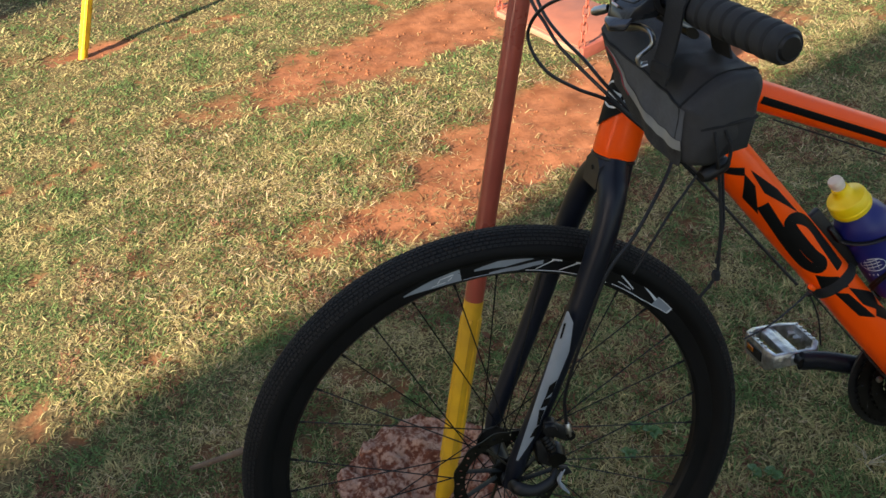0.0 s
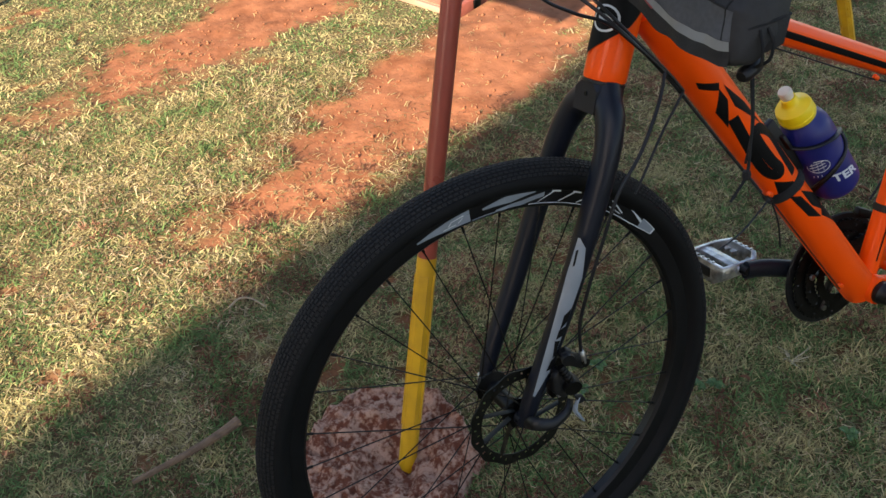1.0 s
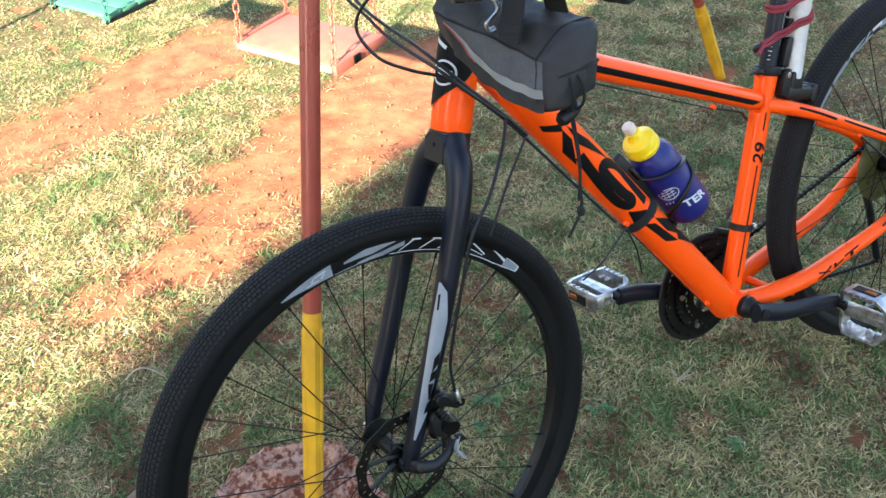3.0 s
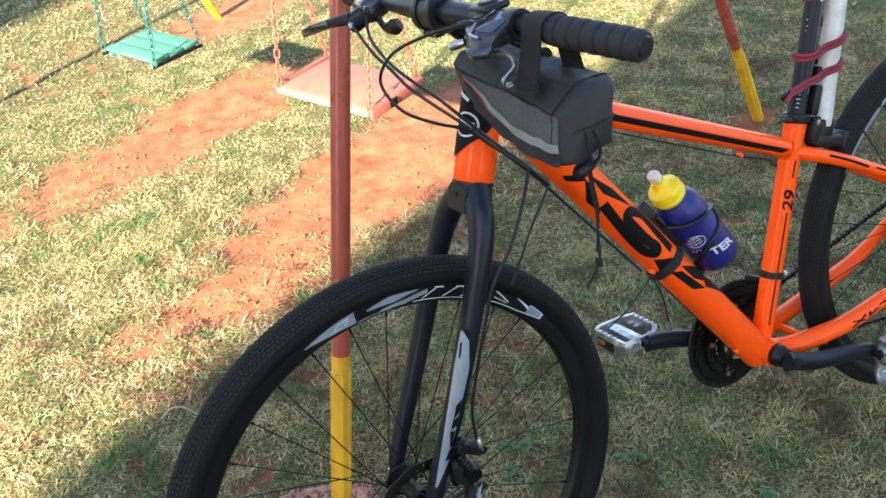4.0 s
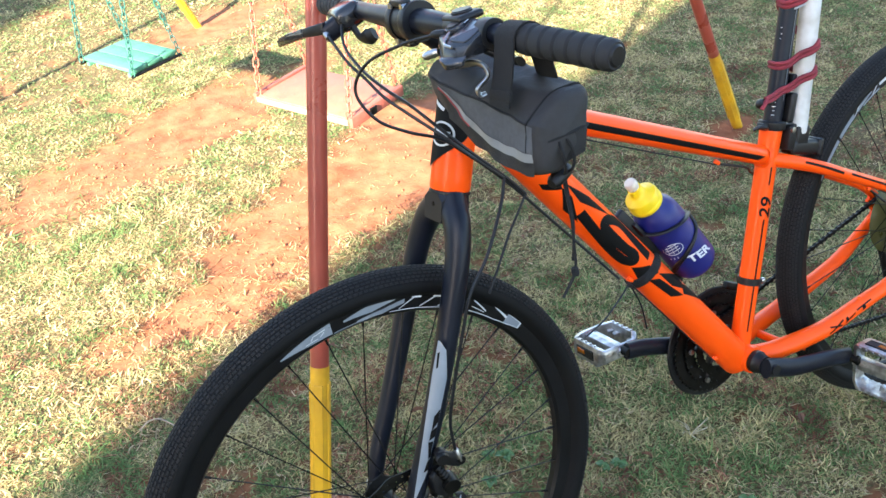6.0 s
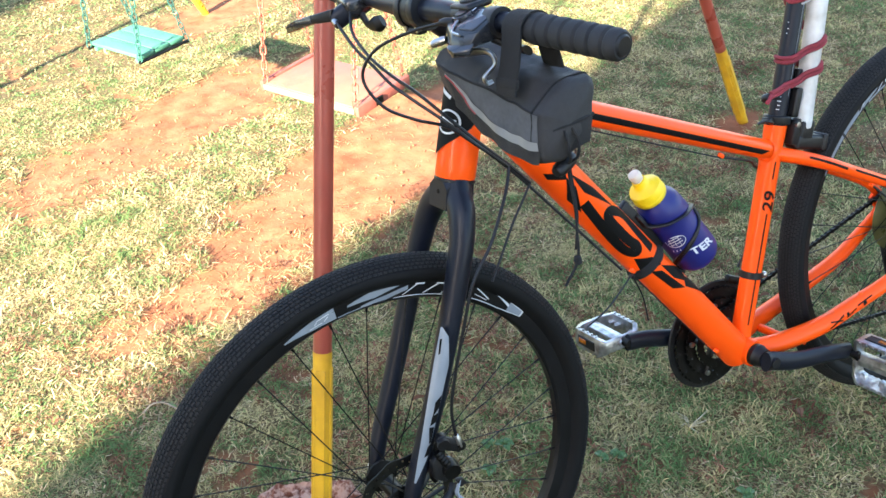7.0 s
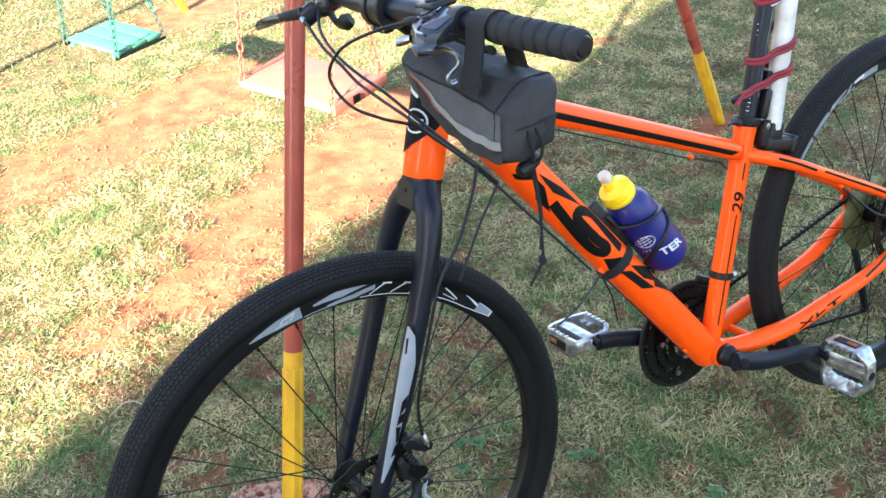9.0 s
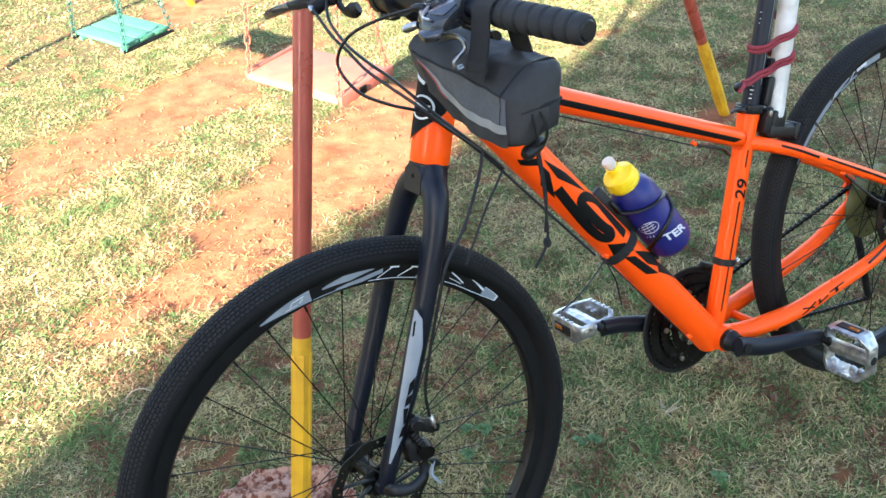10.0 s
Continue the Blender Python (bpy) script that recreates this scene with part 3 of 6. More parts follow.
def build_shade_house():
    """Unseen low house, added beside the lawn so its eave parts shade and sun."""
    along_wall, out = Vector((0.9262, 0.3770, 0)), Vector((-0.3770, 0.9262, 0))
    edge = Vector((-0.23, 1.22, 0)) - 3.2 * Vector((SUN_STEP.x, SUN_STEP.y, 0))
    m = Matrix.Translation(edge) @ Matrix((along_wall, out, Vector((0, 0, 1)))).transposed().to_4x4()
    base = thing("house", m, "unseen low plastered house with a tiled roof, added to shade the lawn", "house")
    part("wall", boxed((16.4, 5.2, 3.1), pose(-5.6, -3.0, 1.53)), PLASTER, base, smooth=0)
    bm = bmesh.new()
    v = [bm.verts.new(p) for p in ((-14.2, 0, 3.06), (3.0, 0, 3.06), (3.0, -6, 3.06), (-14.2, -6, 3.06), (-14.2, 0, 3.2), (3.0, 0, 3.2), (3.0, -6, 3.2), (-14.2, -6, 3.2), (-13.5, -3, 3.75), (2.3, -3, 3.75))]
    for f in ((0, 3, 2, 1), (0, 1, 5, 4), (1, 2, 6, 5), (2, 3, 7, 6), (3, 0, 4, 7), (4, 5, 9, 8), (6, 7, 8, 9), (5, 6, 9), (7, 4, 8)):
        bm.faces.new([v[i] for i in f])
    part("roof", bm, ROOF_TILE, base, smooth=0)


def build_far_shade_house():
    """Unseen taller building farther off, added to shade the far corner of the lawn."""
    corner = Vector((-2.08, 3.53, 0)) - 3.0 * Vector((SUN_STEP.x, SUN_STEP.y, 0))
    face, back = Vector((-0.59, 0.81, 0)), Vector((-0.81, -0.59, 0))
    m = Matrix.Translation(corner) @ Matrix((face, back, Vector((0, 0, 1)))).transposed().to_4x4()
    base = thing("house", m, "unseen plain plastered two-storey house, added to shade the far lawn corner", "house")
    part("wall", boxed((9.0, 6.0, 5.6), pose(4.5, 3.0, 2.78)), PLASTER, base, smooth=0)
    part("roof", boxed((9.4, 6.4, 0.25), pose(4.7, 3.0, 5.70), 0.03, 1), ROOF_TILE, base, smooth=0)


# ---------------------------------------------------------------- swing set

H = 2.23
NEAR_APEX, FAR_APEX = Vector((-0.159, 0.748, H)), Vector((-0.85, 3.05, H))
LEGS = [((-0.784, 0.316), NEAR_APEX, 0.340), ((1.118, 1.033), NEAR_APEX, 0.29), ((0.10, 3.67), FAR_APEX, 0.30), ((-1.756, 2.853), FAR_APEX, 0.25)]


def build_swing_frame():
    base = thing("swing_set", Matrix(), "red-brown painted steel swing frame with yellow feet", "swing set")
    for (x, y), top, join in LEGS:
        foot = Vector((x, y, 0))
        step = (top - foot) / H
        leg = part("leg", tube([foot + step * (join - 0.01), foot + step * 1.5, top], 0.0172, 20), PIPE_RED, base)
        part("painted_foot", tube([foot - step * 0.10, foot + step * (join + 0.002)], 0.0176, 20), PIPE_YELLOW, leg, "chipped yellow paint on the foot of the pipe")
        # angle iron welded along the foot
        m = along(foot + step * 0.015, foot + step * (join - 0.03))
        bm = bmesh.new()
        L = (join - 0.045) * step.length
        for q in range(4):
            block(bm, (0.0175, 0.004, L), m @ pose(0, 0, L / 2, 0, 0, 20 + 90 * q) @ pose(0, -0.0163, 0), 0.001, 1)
        part("welded_sleeve", bm, PIPE_YELLOW, leg)
        rng = random.Random(int(1000 * abs(x)))
        for q in range(9):
            h = L * (0.06 + 0.90 * (q + rng.random() * 0.7) / 9)
            a = radians(20 + 45 + 90 * rng.choice((2, 3)))
            bm = bmesh.new()
            bmesh.ops.create_icosphere(bm, subdivisions=1, radius=1.0, matrix=m @ pose(0.0186 * math.cos(a), 0.0186 * math.sin(a), h) @ Matrix.Diagonal((0.004, 0.004, 0.005 + 0.006 * rng.random(), 1)))
            part("weld_bead", bm, PIPE_YELLOW, leg)
    part("beam", tube([NEAR_APEX - (FAR_APEX - NEAR_APEX) * 0.06, FAR_APEX + (FAR_APEX - NEAR_APEX) * 0.06], 0.024, 20), PIPE_RED, base)


def chain(bm, a, b, link=0.030, wire=0.0022):
    """Oval links, each turned a quarter against the next."""
    a, b = Vector(a), Vector(b)
    n = max(2, int((b - a).length / (link * 0.74)))
    for i in range(n):
        m = along(a, b) @ pose(0, 0, (b - a).length * (i + 0.5) / n, 0, 0, 90 * (i % 2) + 25)
        ring = [m @ Vector((0.0085 * math.cos(t), 0, (link / 2 - 0.0085) * (1 if math.sin(t) > 0 else -1) + 0.0085 * math.sin(t))) for t in (2 * math.pi * (k + 0.5) / 10 for k in range(10))]
        sweep(bm, ring, wire, 5, close=True)


def hang_swing(base, corners, colour, chain_label):
    """Four chains from a seat's corners, joined in pairs above it and hung from the beam."""
    mat = material("chain_paint", colour, 0.55, metal=0.3, vary=0.25, scale=60)
    for pair in (corners[:2], corners[2:]):
        mid = (pair[0] + pair[1]) / 2
        # where the beam runs above this side
        t = (mid.y - NEAR_APEX.y) / (FAR_APEX.y - NEAR_APEX.y)
        up = NEAR_APEX.lerp(FAR_APEX, t)
        knot = mid + Vector((0, 0, 0.52)) + (up - mid) * 0.02
        for c in pair:
            bm = bmesh.new()
            chain(bm, c, knot)
            part("chain", bm, mat, base, chain_label)
        bm = bmesh.new()
        chain(bm, knot, up)
        part("chain", bm, mat, base, chain_label)


def build_swings():
    u, v = Vector((-0.333, 0.943, 0)), Vector((0.90, 0.42, 0)).normalized()
    # green slatted seat
    c = Vector((-0.490, 2.392, 0.337))
    green = thing("swing", Matrix(), "faded green slatted swing seat on green chains", "swing", "playground swings")
    turn = Matrix((u, -v, Vector((0, 0, 1)))).transposed().to_4x4()
    for k in (-1, 0, 1):
        part("slat", boxed((0.305, 0.064, 0.014), Matrix.Translation(c) @ turn @ pose(0, 0.068 * k, 0), 0.003), SEAT_GREEN, green)
    for k in (-1, 1):
        part("seat_rail", boxed((0.018, 0.205, 0.014), Matrix.Translation(c) @ turn @ pose(0.128 * k, 0, -0.016), 0.002), SEAT_GREEN, green)
    for k in (-1, 1):
        part("hanger", tube([c + u * 0.158 * k - v * 0.112 - Vector((0, 0, 0.014)), c + u * 0.158 * k + v * 0.112 - Vector((0, 0, 0.014))], 0.006, 8), DARK_STEEL, green, "dark steel bar under the seat")
    pts = [c + u * 0.158 * k + v * 0.108 * j - Vector((0, 0, 0.010)) for k in (-1, 1) for j in (-1, 1)]
    hang_swing(green, pts, (0.02, 0.105, 0.085), "green painted chain")
    # red board seat
    c = Vector((-0.120, 1.520, 0.338))
    red = thing("swing", Matrix(), "faded red board swing seat on rusty red chains", "swing", "playground swings")
    part("seat_board", boxed((0.385, 0.235, 0.020), Matrix.Translation(c) @ turn, 0.004), SEAT_RED, red)
    for k in (-1, 1):
        part("side_rail", boxed((0.016, 0.25, 0.032), Matrix.Translation(c) @ turn @ pose(0.2010 * k, 0, -0.001), 0.003), SIDE_RED, red)
        part("bracket", boxed((0.006, 0.03, 0.024), Matrix.Translation(c) @ turn @ pose(0.2120 * k, 0.03, 0.0), 0.002), DARK_STEEL, red, "rusty bracket")
    part("front_edge", boxed((0.385, 0.012, 0.017), Matrix.Translation(c) @ turn @ pose(0, 0.1235, -0.001), 0.003), EDGE_CREAM, red, "worn cream-coloured front edge")
    pts = [c + u * 0.192 * k + v * 0.118 * j + Vector((0, 0, 0.006)) for k in (-1, 1) for j in (-1, 1)]
    hang_swing(red, pts, (0.42, 0.10, 0.06), "rusty red chain")


def build_stone():
    """A flat lump of red-stained concrete round the foot of the leg."""
    bm = bmesh.new()
    bmesh.ops.create_icosphere(bm, subdivisions=6, radius=1.0)
    for v in bm.verts:
        d = v.co.normalized()
        r = 1 + 0.12 * noise.noise(d * 1.7) + 0.07 * noise.noise(d * 4.5) + 0.03 * noise.noise(d * 11)
        p = Vector((d.x * 0.180 * r, d.y * 0.176 * r, 0))
        lumps = 0.022 * noise.noise(p * 13) + 0.013 * noise.noise(p * 34 + Vector((5, 2, 1))) + 0.020 * min(0.0, noise.noise(p * 52) + 0.05) + 0.008 * noise.noise(p * 95)
        pit = -0.046 * math.exp(-((p.x - 0.005) ** 2 + (p.y + 0.02) ** 2) / 0.004)
        p.z = max(-0.8, min(d.z * 1.7, 0.70)) * 0.062 + (lumps + pit) * max(0.0, min(1.0, 1.4 * d.z + 0.3))
        v.co = p
    ob = part("stone", bm, STONE, smooth=70)
    ob.matrix_world = pose(-0.832, 0.310, -0.066, 0, 0, 25)
    tagged(ob, "rough red-stained slab of concrete round the swing leg", "stone")


def build_small_ground_things():
    bm = tube([(-1.285, 0.455, 0.008), (-1.19, 0.462, 0.014), (-1.11, 0.478, 0.016), (-1.07, 0.490, 0.018)], [0.005, 0.008, 0.010, 0.011], 9, n=5)
    tagged(part("stick", bm, STICK), "dry brown stick lying in the grass", "stick")
    bm = tube([(-0.990, 0.834, 0.010), (-0.965, 0.840, 0.018), (-0.940, 0.828, 0.018), (-0.918, 0.790, 0.012)], [0.0025, 0.0032, 0.0030, 0.0018], 8, n=5)
    tagged(part("twig", bm, TWIG), "pale dry twig lying in the grass", "twig")
    rng = random.Random(4)
    # a tuft of bleached stalks
    tuft = thing("dry_tuft", pose(-0.038, 0.098, -0.012), "tuft of bleached dry grass stalks in the lawn", "grass tuft")
    for k in range(14):
        a, ln = rng.random() * 6.28, 0.022 + 0.026 * rng.random()
        up = 0.35 + 0.4 * rng.random()
        part("stalk", tube([(0, 0, 0), (math.cos(a) * ln * 0.5, math.sin(a) * ln * 0.5, ln * up * 0.8), (math.cos(a + 0.3) * ln, math.sin(a + 0.3) * ln, ln * up)], [0.0010, 0.0009, 0.0004], 5, n=3), STRAW_STALK, tuft)
    # low weeds with rounded leaves
    for x, y in ((-0.404, 0.300), (-0.380, 0.280), (-0.440, 0.240), (-0.242, 0.132), (-0.215, 0.118), (-0.085, -0.097), (-0.120, -0.273)):
        base = thing("weed", pose(x, y, float(ground_height(np.array([x]), np.array([y]))[0])), "small broad-leaved green weed in the lawn", "weed", "weeds in the lawn")
        for k in range(11):
            bm = bmesh.new()
            a, ln = rng.random() * 6.28, 0.008 + 0.011 * rng.random()
            rows = []
            for i in range(5):
                t = i / 4
                w = 0.45 * ln * math.sin(math.pi * min(1, t * 0.86 + 0.12)) ** 0.8
                h = 0.012 + 0.020 * t - 0.022 * t * t
                rows.append([bm.verts.new((math.cos(a) * ln * (0.15 + t) - math.sin(a) * s * w, math.sin(a) * ln * (0.15 + t) + math.cos(a) * s * w, h + abs(s) * 0.003)) for s in (-1, 0, 1)])
            for p, q in zip(rows, rows[1:]):
                for j in (0, 1):
                    bm.faces.new((p[j], p[j + 1], q[j + 1], q[j]))
            part("leaf", bm, WEED, base)
    # a few dead leaves
    for k in range(26):
        x, y = -0.9 + 2.4 * rng.random(), -0.2 + 1.3 * rng.random()
        ln = 0.008 + 0.010 * rng.random()
        bm = bmesh.new()
        rows = []
        for i in range(5):
            t = i / 4
            w = 0.4 * ln * math.sin(math.pi * (0.08 + 0.84 * t))
            rows.append([bm.verts.new(((t - 0.5) * 2 * ln, s * w, 0.004 * math.sin(3 * t) + abs(s) * 0.005)) for s in (-1, 0, 1)])
        for p, q in zip(rows, rows[1:]):
            for j in (0, 1):
                bm.faces.new((p[j], p[j + 1], q[j + 1], q[j]))
        ob = part("dead_leaf", bm, DEAD_LEAF)
        ob.matrix_world = pose(x, y, float(ground_height(np.array([x]), np.array([y]))[0]) + 0.016, rng.uniform(-25, 25), rng.uniform(-25, 25), rng.uniform(0, 360))
        tagged(ob, "curled reddish dead leaf on the lawn", "leaf", "dead leaves")


build_ground()
build_shade_house()
build_far_shade_house()
build_swing_frame()
build_swings()
build_stone()

# ---------------------------------------------------------------- bicycle (x to its rear, y to its right, z up in its own plane)

bicycle = thing("bicycle", pose(0, -0.058, 0, -11.0), "orange and black mountain bike leaning on the swing leg", "bicycle")
HT_LOW, HT_TOP = Vector((-0.542, 0, 0.790)), Vector((-0.496, 0, 0.915))
HT_UP = (HT_TOP - HT_LOW).normalized()
BB = Vector((-0.040, 0, 0.280))
ST_TOP = Vector((0.077, 0, 0.668))
DT_A, DT_B = Vector((-0.473, 0, 0.866)), Vector((-0.046, 0, 0.272))
TT_A, TT_B = Vector((-0.500, 0, 0.899)), Vector((0.062, 0, 0.626))
FRONT, REAR = Vector((-0.7386, 0.018, 0.3505)), Vector((0.443, 0.0, 0.3645))


BAND_AT = 15


def build_frame():
    f = part("frame", turned([(0.0, -0.004), (0.0270, -0.004), (0.0280, -0.001), (0.0281, 0.014), (0.0279, 0.030), (0.0278, 0.055), (0.0280, 0.115), (0.0286, 0.128), (0.0286, 0.134), (0.0, 0.134)], along(HT_LOW, HT_TOP), 40), ORANGE, bicycle)
    part("top_tube", tube([TT_A, TT_A.lerp(TT_B, 0.5), TT_B], [0.0205, 0.0185, 0.0165], 28), ORANGE, f)
    part("down_tube", tube([DT_A, DT_A.lerp(DT_B, 0.5), DT_B], [0.0295, 0.0305, 0.0300], 36), ORANGE, f)
    part("seat_tube", tube([BB, BB.lerp(ST_TOP, 0.93), ST_TOP], [0.0178, 0.0178, 0.0190], 28), ORANGE, f)
    part("bottom_bracket", turned([(0.017, -0.037), (0.0235, -0.037), (0.0245, -0.034), (0.0245, 0.034), (0.0235, 0.037), (0.017, 0.037)], Matrix.Translation(BB) @ pose(0, 0, 0, 90), 32), ORANGE, f)
    # weld bead where the top tube meets the seat tube
    d = Vector((0.9, 0, -0.43))
    part("weld", turned([(0.019, -0.004), (0.0225, 0.0), (0.019, 0.004)], along(TT_B - d * 0.010, TT_B - d * 0.05), 24), ORANGE, f)
    for s in (-1, 1):
        stay = smooth_path([(0.066, s * 0.006, 0.620), (0.100, s * 0.024, 0.606), (0.145, s * 0.038, 0.584), (0.203, s * 0.048, 0.551), (0.374, s * 0.060, 0.452), (0.436, s * 0.066, 0.402)], 6)
        part("seat_stay", tube(stay, [0.0130, 0.0092], 16), ORANGE, f)
        if s < 0:
            for s0, s1 in ((0.26, 0.565), (0.60, 0.80)):
                part("seat_stay_band", strip_on(bmesh.new(), stay, (0.0130, 0.0092), s0, s1, (8, -8), (26, 16)), BLACK_GLOSS, f, "glossy black stripe")
        cs = [(-0.044, s * 0.020, 0.283), (0.040, s * 0.044, 0.276), (0.151, s * 0.056, 0.281), (0.300, s * 0.062, 0.302), (0.385, s * 0.068, 0.328), (0.440, s * 0.070, 0.352)]
        if s < 0:
            cs = [(-0.044, -0.020, 0.283), (0.012, -0.038, 0.278), (0.110, -0.056, 0.279), (0.196, -0.060, 0.288), (0.290, -0.064, 0.299), (0.372, -0.068, 0.320), (0.440, -0.070, 0.352)]
        cs = smooth_path(cs, 6)
        part("chain_stay", tube(cs, [0.0195, 0.0105], 18), ORANGE, f)
        if s < 0:
            for s0, s1, lo, hi in ((0.345, 0.415, (-14, 20), (-4, 32)), (0.352, 0.405, (24, -10), (34, 0)), (0.425, 0.478, (-8, 8), (0, 18)), (0.428, 0.440, (-6, -2), (24, 28)), (0.488, 0.560, (18, 26), (28, 36)), (0.515, 0.530, (-6, -2), (24, 28))):
                part("stay_mark", strip_on(bmesh.new(), cs, (0.0195, 0.0105), s0, s1, lo, hi, n=4), BLACK_GLOSS, f, "black letter stroke")
        drop = [(0.415, 0.395), (0.436, 0.412), (0.452, 0.396), (0.462, 0.365), (0.452, 0.338), (0.425, 0.330), (0.412, 0.345), (0.432, 0.368)]
        bm = bmesh.new()
        a = [bm.verts.new((x, s * 0.066, z)) for x, z in drop]
        b = [bm.verts.new((x, s * 0.072, z)) for x, z in drop]
        bm.faces.new(a), bm.faces.new(b[::-1])
        for i in range(len(a)):
            bm.faces.new((a[i], b[i], b[(i + 1) % len(a)], a[(i + 1) % len(a)]))
        bmesh.ops.recalc_face_normals(bm, faces=bm.faces)
        part("dropout", bm, ORANGE, f)
    part("bridge", tube([(0.044, -0.030, 0.272), (0.044, 0.030, 0.272)], 0.008, 12), ORANGE, f)
    part("bridge", tube([(0.138, -0.036, 0.588), (0.138, 0.036, 0.588)], 0.008, 12), ORANGE, f)
    # black bands and lettering-like blocks
    bm = bmesh.new()
    patch_on_tube(bm, TT_A, TT_B, 0.0205, 0.0165, [(0.26, -22), (0.94, -30), (0.965, -2), (0.26, 6)], nu=30)
    part("top_tube_band", bm, BLACK_GLOSS, f, "glossy black stripe")
    for quad in MARKS:
        part("tube_mark", patch_on_tube(bmesh.new(), DT_A, DT_B, 0.0297, 0.0302, quad), BLACK_GLOSS, f, "angular black block")
    part("tube_mark", stroke_on_tube(bmesh.new(), MARK_STROKE, 0.0160), BLACK_GLOSS, f, "winding black stroke")
    for u0, u1 in ((0.12, 0.33), (0.36, 0.625), (0.775, 0.85)):
        part("seat_tube_band", patch_on_tube(bmesh.new(), BB, ST_TOP, 0.0178, 0.0180, [(u0, BAND_AT), (u1, BAND_AT), (u1, BAND_AT + 8), (u0, BAND_AT + 8)]), BLACK_GLOSS, f)
    # badge on the head tube
    bm = bmesh.new()
    patch_on_tube(bm, HT_LOW, HT_TOP, 0.0296, 0.0282, [(0.50, 5), (0.98, -80), (0.98, 140), (0.17, 114)], lift=0.0008, nu=24, nv=24)
    part("head_badge", bm, BLACK_GLOSS, f, "black head badge")
    bm = bmesh.new()
    for q in range(20):
        a0, a1 = q * 18, q * 18 + 18
        pt = [(0.54 + 0.125 * math.sin(radians(a)) * k, 70 + 38 * math.cos(radians(a)) * k) for k, a in ((1, a0), (1, a1), (0.84, a1), (0.84, a0))]
        patch_on_tube(bm, HT_LOW, HT_TOP, 0.0290, 0.0282, pt, lift=0.0020, nu=2, nv=2)
    patch_on_tube(bm, HT_LOW, HT_TOP, 0.0290, 0.0282, [(0.50, 52), (0.565, 44), (0.585, 92), (0.53, 88)], lift=0.0020, nu=3, nv=3)
    patch_on_tube(bm, HT_LOW, HT_TOP, 0.0290, 0.0282, [(0.76, 70), (0.79, 66), (0.87, 108), (0.82, 104)], lift=0.0020, nu=3, nv=3)
    part("badge_mark", bm, WHITE_DECAL, f, "white round mark")
    # size number on the seat tube
    d = (ST_TOP - BB).normalized()
    left = Vector((0, -1, 0))
    ahead = left.cross(d)
    bm = bent_text("29", 0.0265, 0.0004)
    for v in bm.verts:
        ang = radians(21) + (v.co.y - 0.0092) / 0.0190
        v.co = BB + d * (0.256 + 1.40 * v.co.x + 0.15 * v.co.y) + (0.0192 + v.co.z) * (math.cos(ang) * left + math.sin(ang) * ahead)
    part("size_number", bm, BLACK_GLOSS, f, smooth=0)
    # cable guides under the tubes
    for c, r in ((TT_A.lerp(TT_B, 0.80) + Vector((-0.010, -0.008, -0.022)), 0.005), (DT_A.lerp(DT_B, 0.52) + Vector((-0.023, -0.017, -0.020)), 0.006),
                 (DT_A.lerp(DT_B, 0.90) + Vector((-0.023, -0.017, -0.020)), 0.006), (Vector((0.255, -0.053, 0.506)), 0.005), (Vector((0.214, -0.062, 0.302)), 0.005), (Vector((0.066, -0.053, 0.262)), 0.006)):
        part("cable_guide", boxed((0.013, 0.007, 0.008), Matrix.Translation(c) @ pose(0, 0, 0, 0, 40, 0), 0.003), ORANGE, f)
    return f


# (share along the down tube, degrees round) of the black blocks, from the head end
MARKS = [
    [(0.218, 11), (0.291, 34), (0.364, 38), (0.274, 1)], [(0.215, -5), (0.249, -4), (0.308, -45), (0.259, -48)], [(0.172, -42), (0.206, 4), (0.219, -8), (0.189, -46)],
    [(0.496, -34), (0.530, 8), (0.566, 13), (0.542, -48)],
    [(0.555, -27), (0.578, 0), (0.671, 15), (0.640, -16)], [(0.568, 10), (0.646, 73), (0.671, 37), (0.624, 11)], [(0.653, 43), (0.703, 73), (0.756, 65), (0.670, 18)]]

# the winding stroke in the middle of the mark: share along the tube, degrees round it
MARK_STROKE = [(0.520, 30), (0.454, 38), (0.402, 44), (0.371, 29), (0.357, 9), (0.366, -2), (0.395, -6), (0.447, -6), (0.476, -1), (0.487, -14), (0.473, -30), (0.450, -37), (0.396, -35), (0.293, -21)]


def stroke_on_tube(bm, points, width):
    """A broad brush stroke wound along the left side of the down tube."""
    long, round_ = (DT_B - DT_A).length, radians(1) * 0.0303
    P = [p.to_2d() for p in smooth_path([(u * long, v * round_, 0) for u, v in points], 4)]
    sides = []
    for i, p in enumerate(P):
        d = (P[min(i + 1, len(P) - 1)] - P[max(i - 1, 0)]).normalized() * width / 2
        sides.append(((p.x - d.y) / long, (p.y + d.x) / round_, (p.x + d.y) / long, (p.y - d.x) / round_))
    for a, b in zip(sides, sides[1:]):
        patch_on_tube(bm, DT_A, DT_B, 0.0297, 0.0302, [(a[0], a[1]), (b[0], b[1]), (b[2], b[3]), (a[2], a[3])], nu=2, nv=4)
    return bm


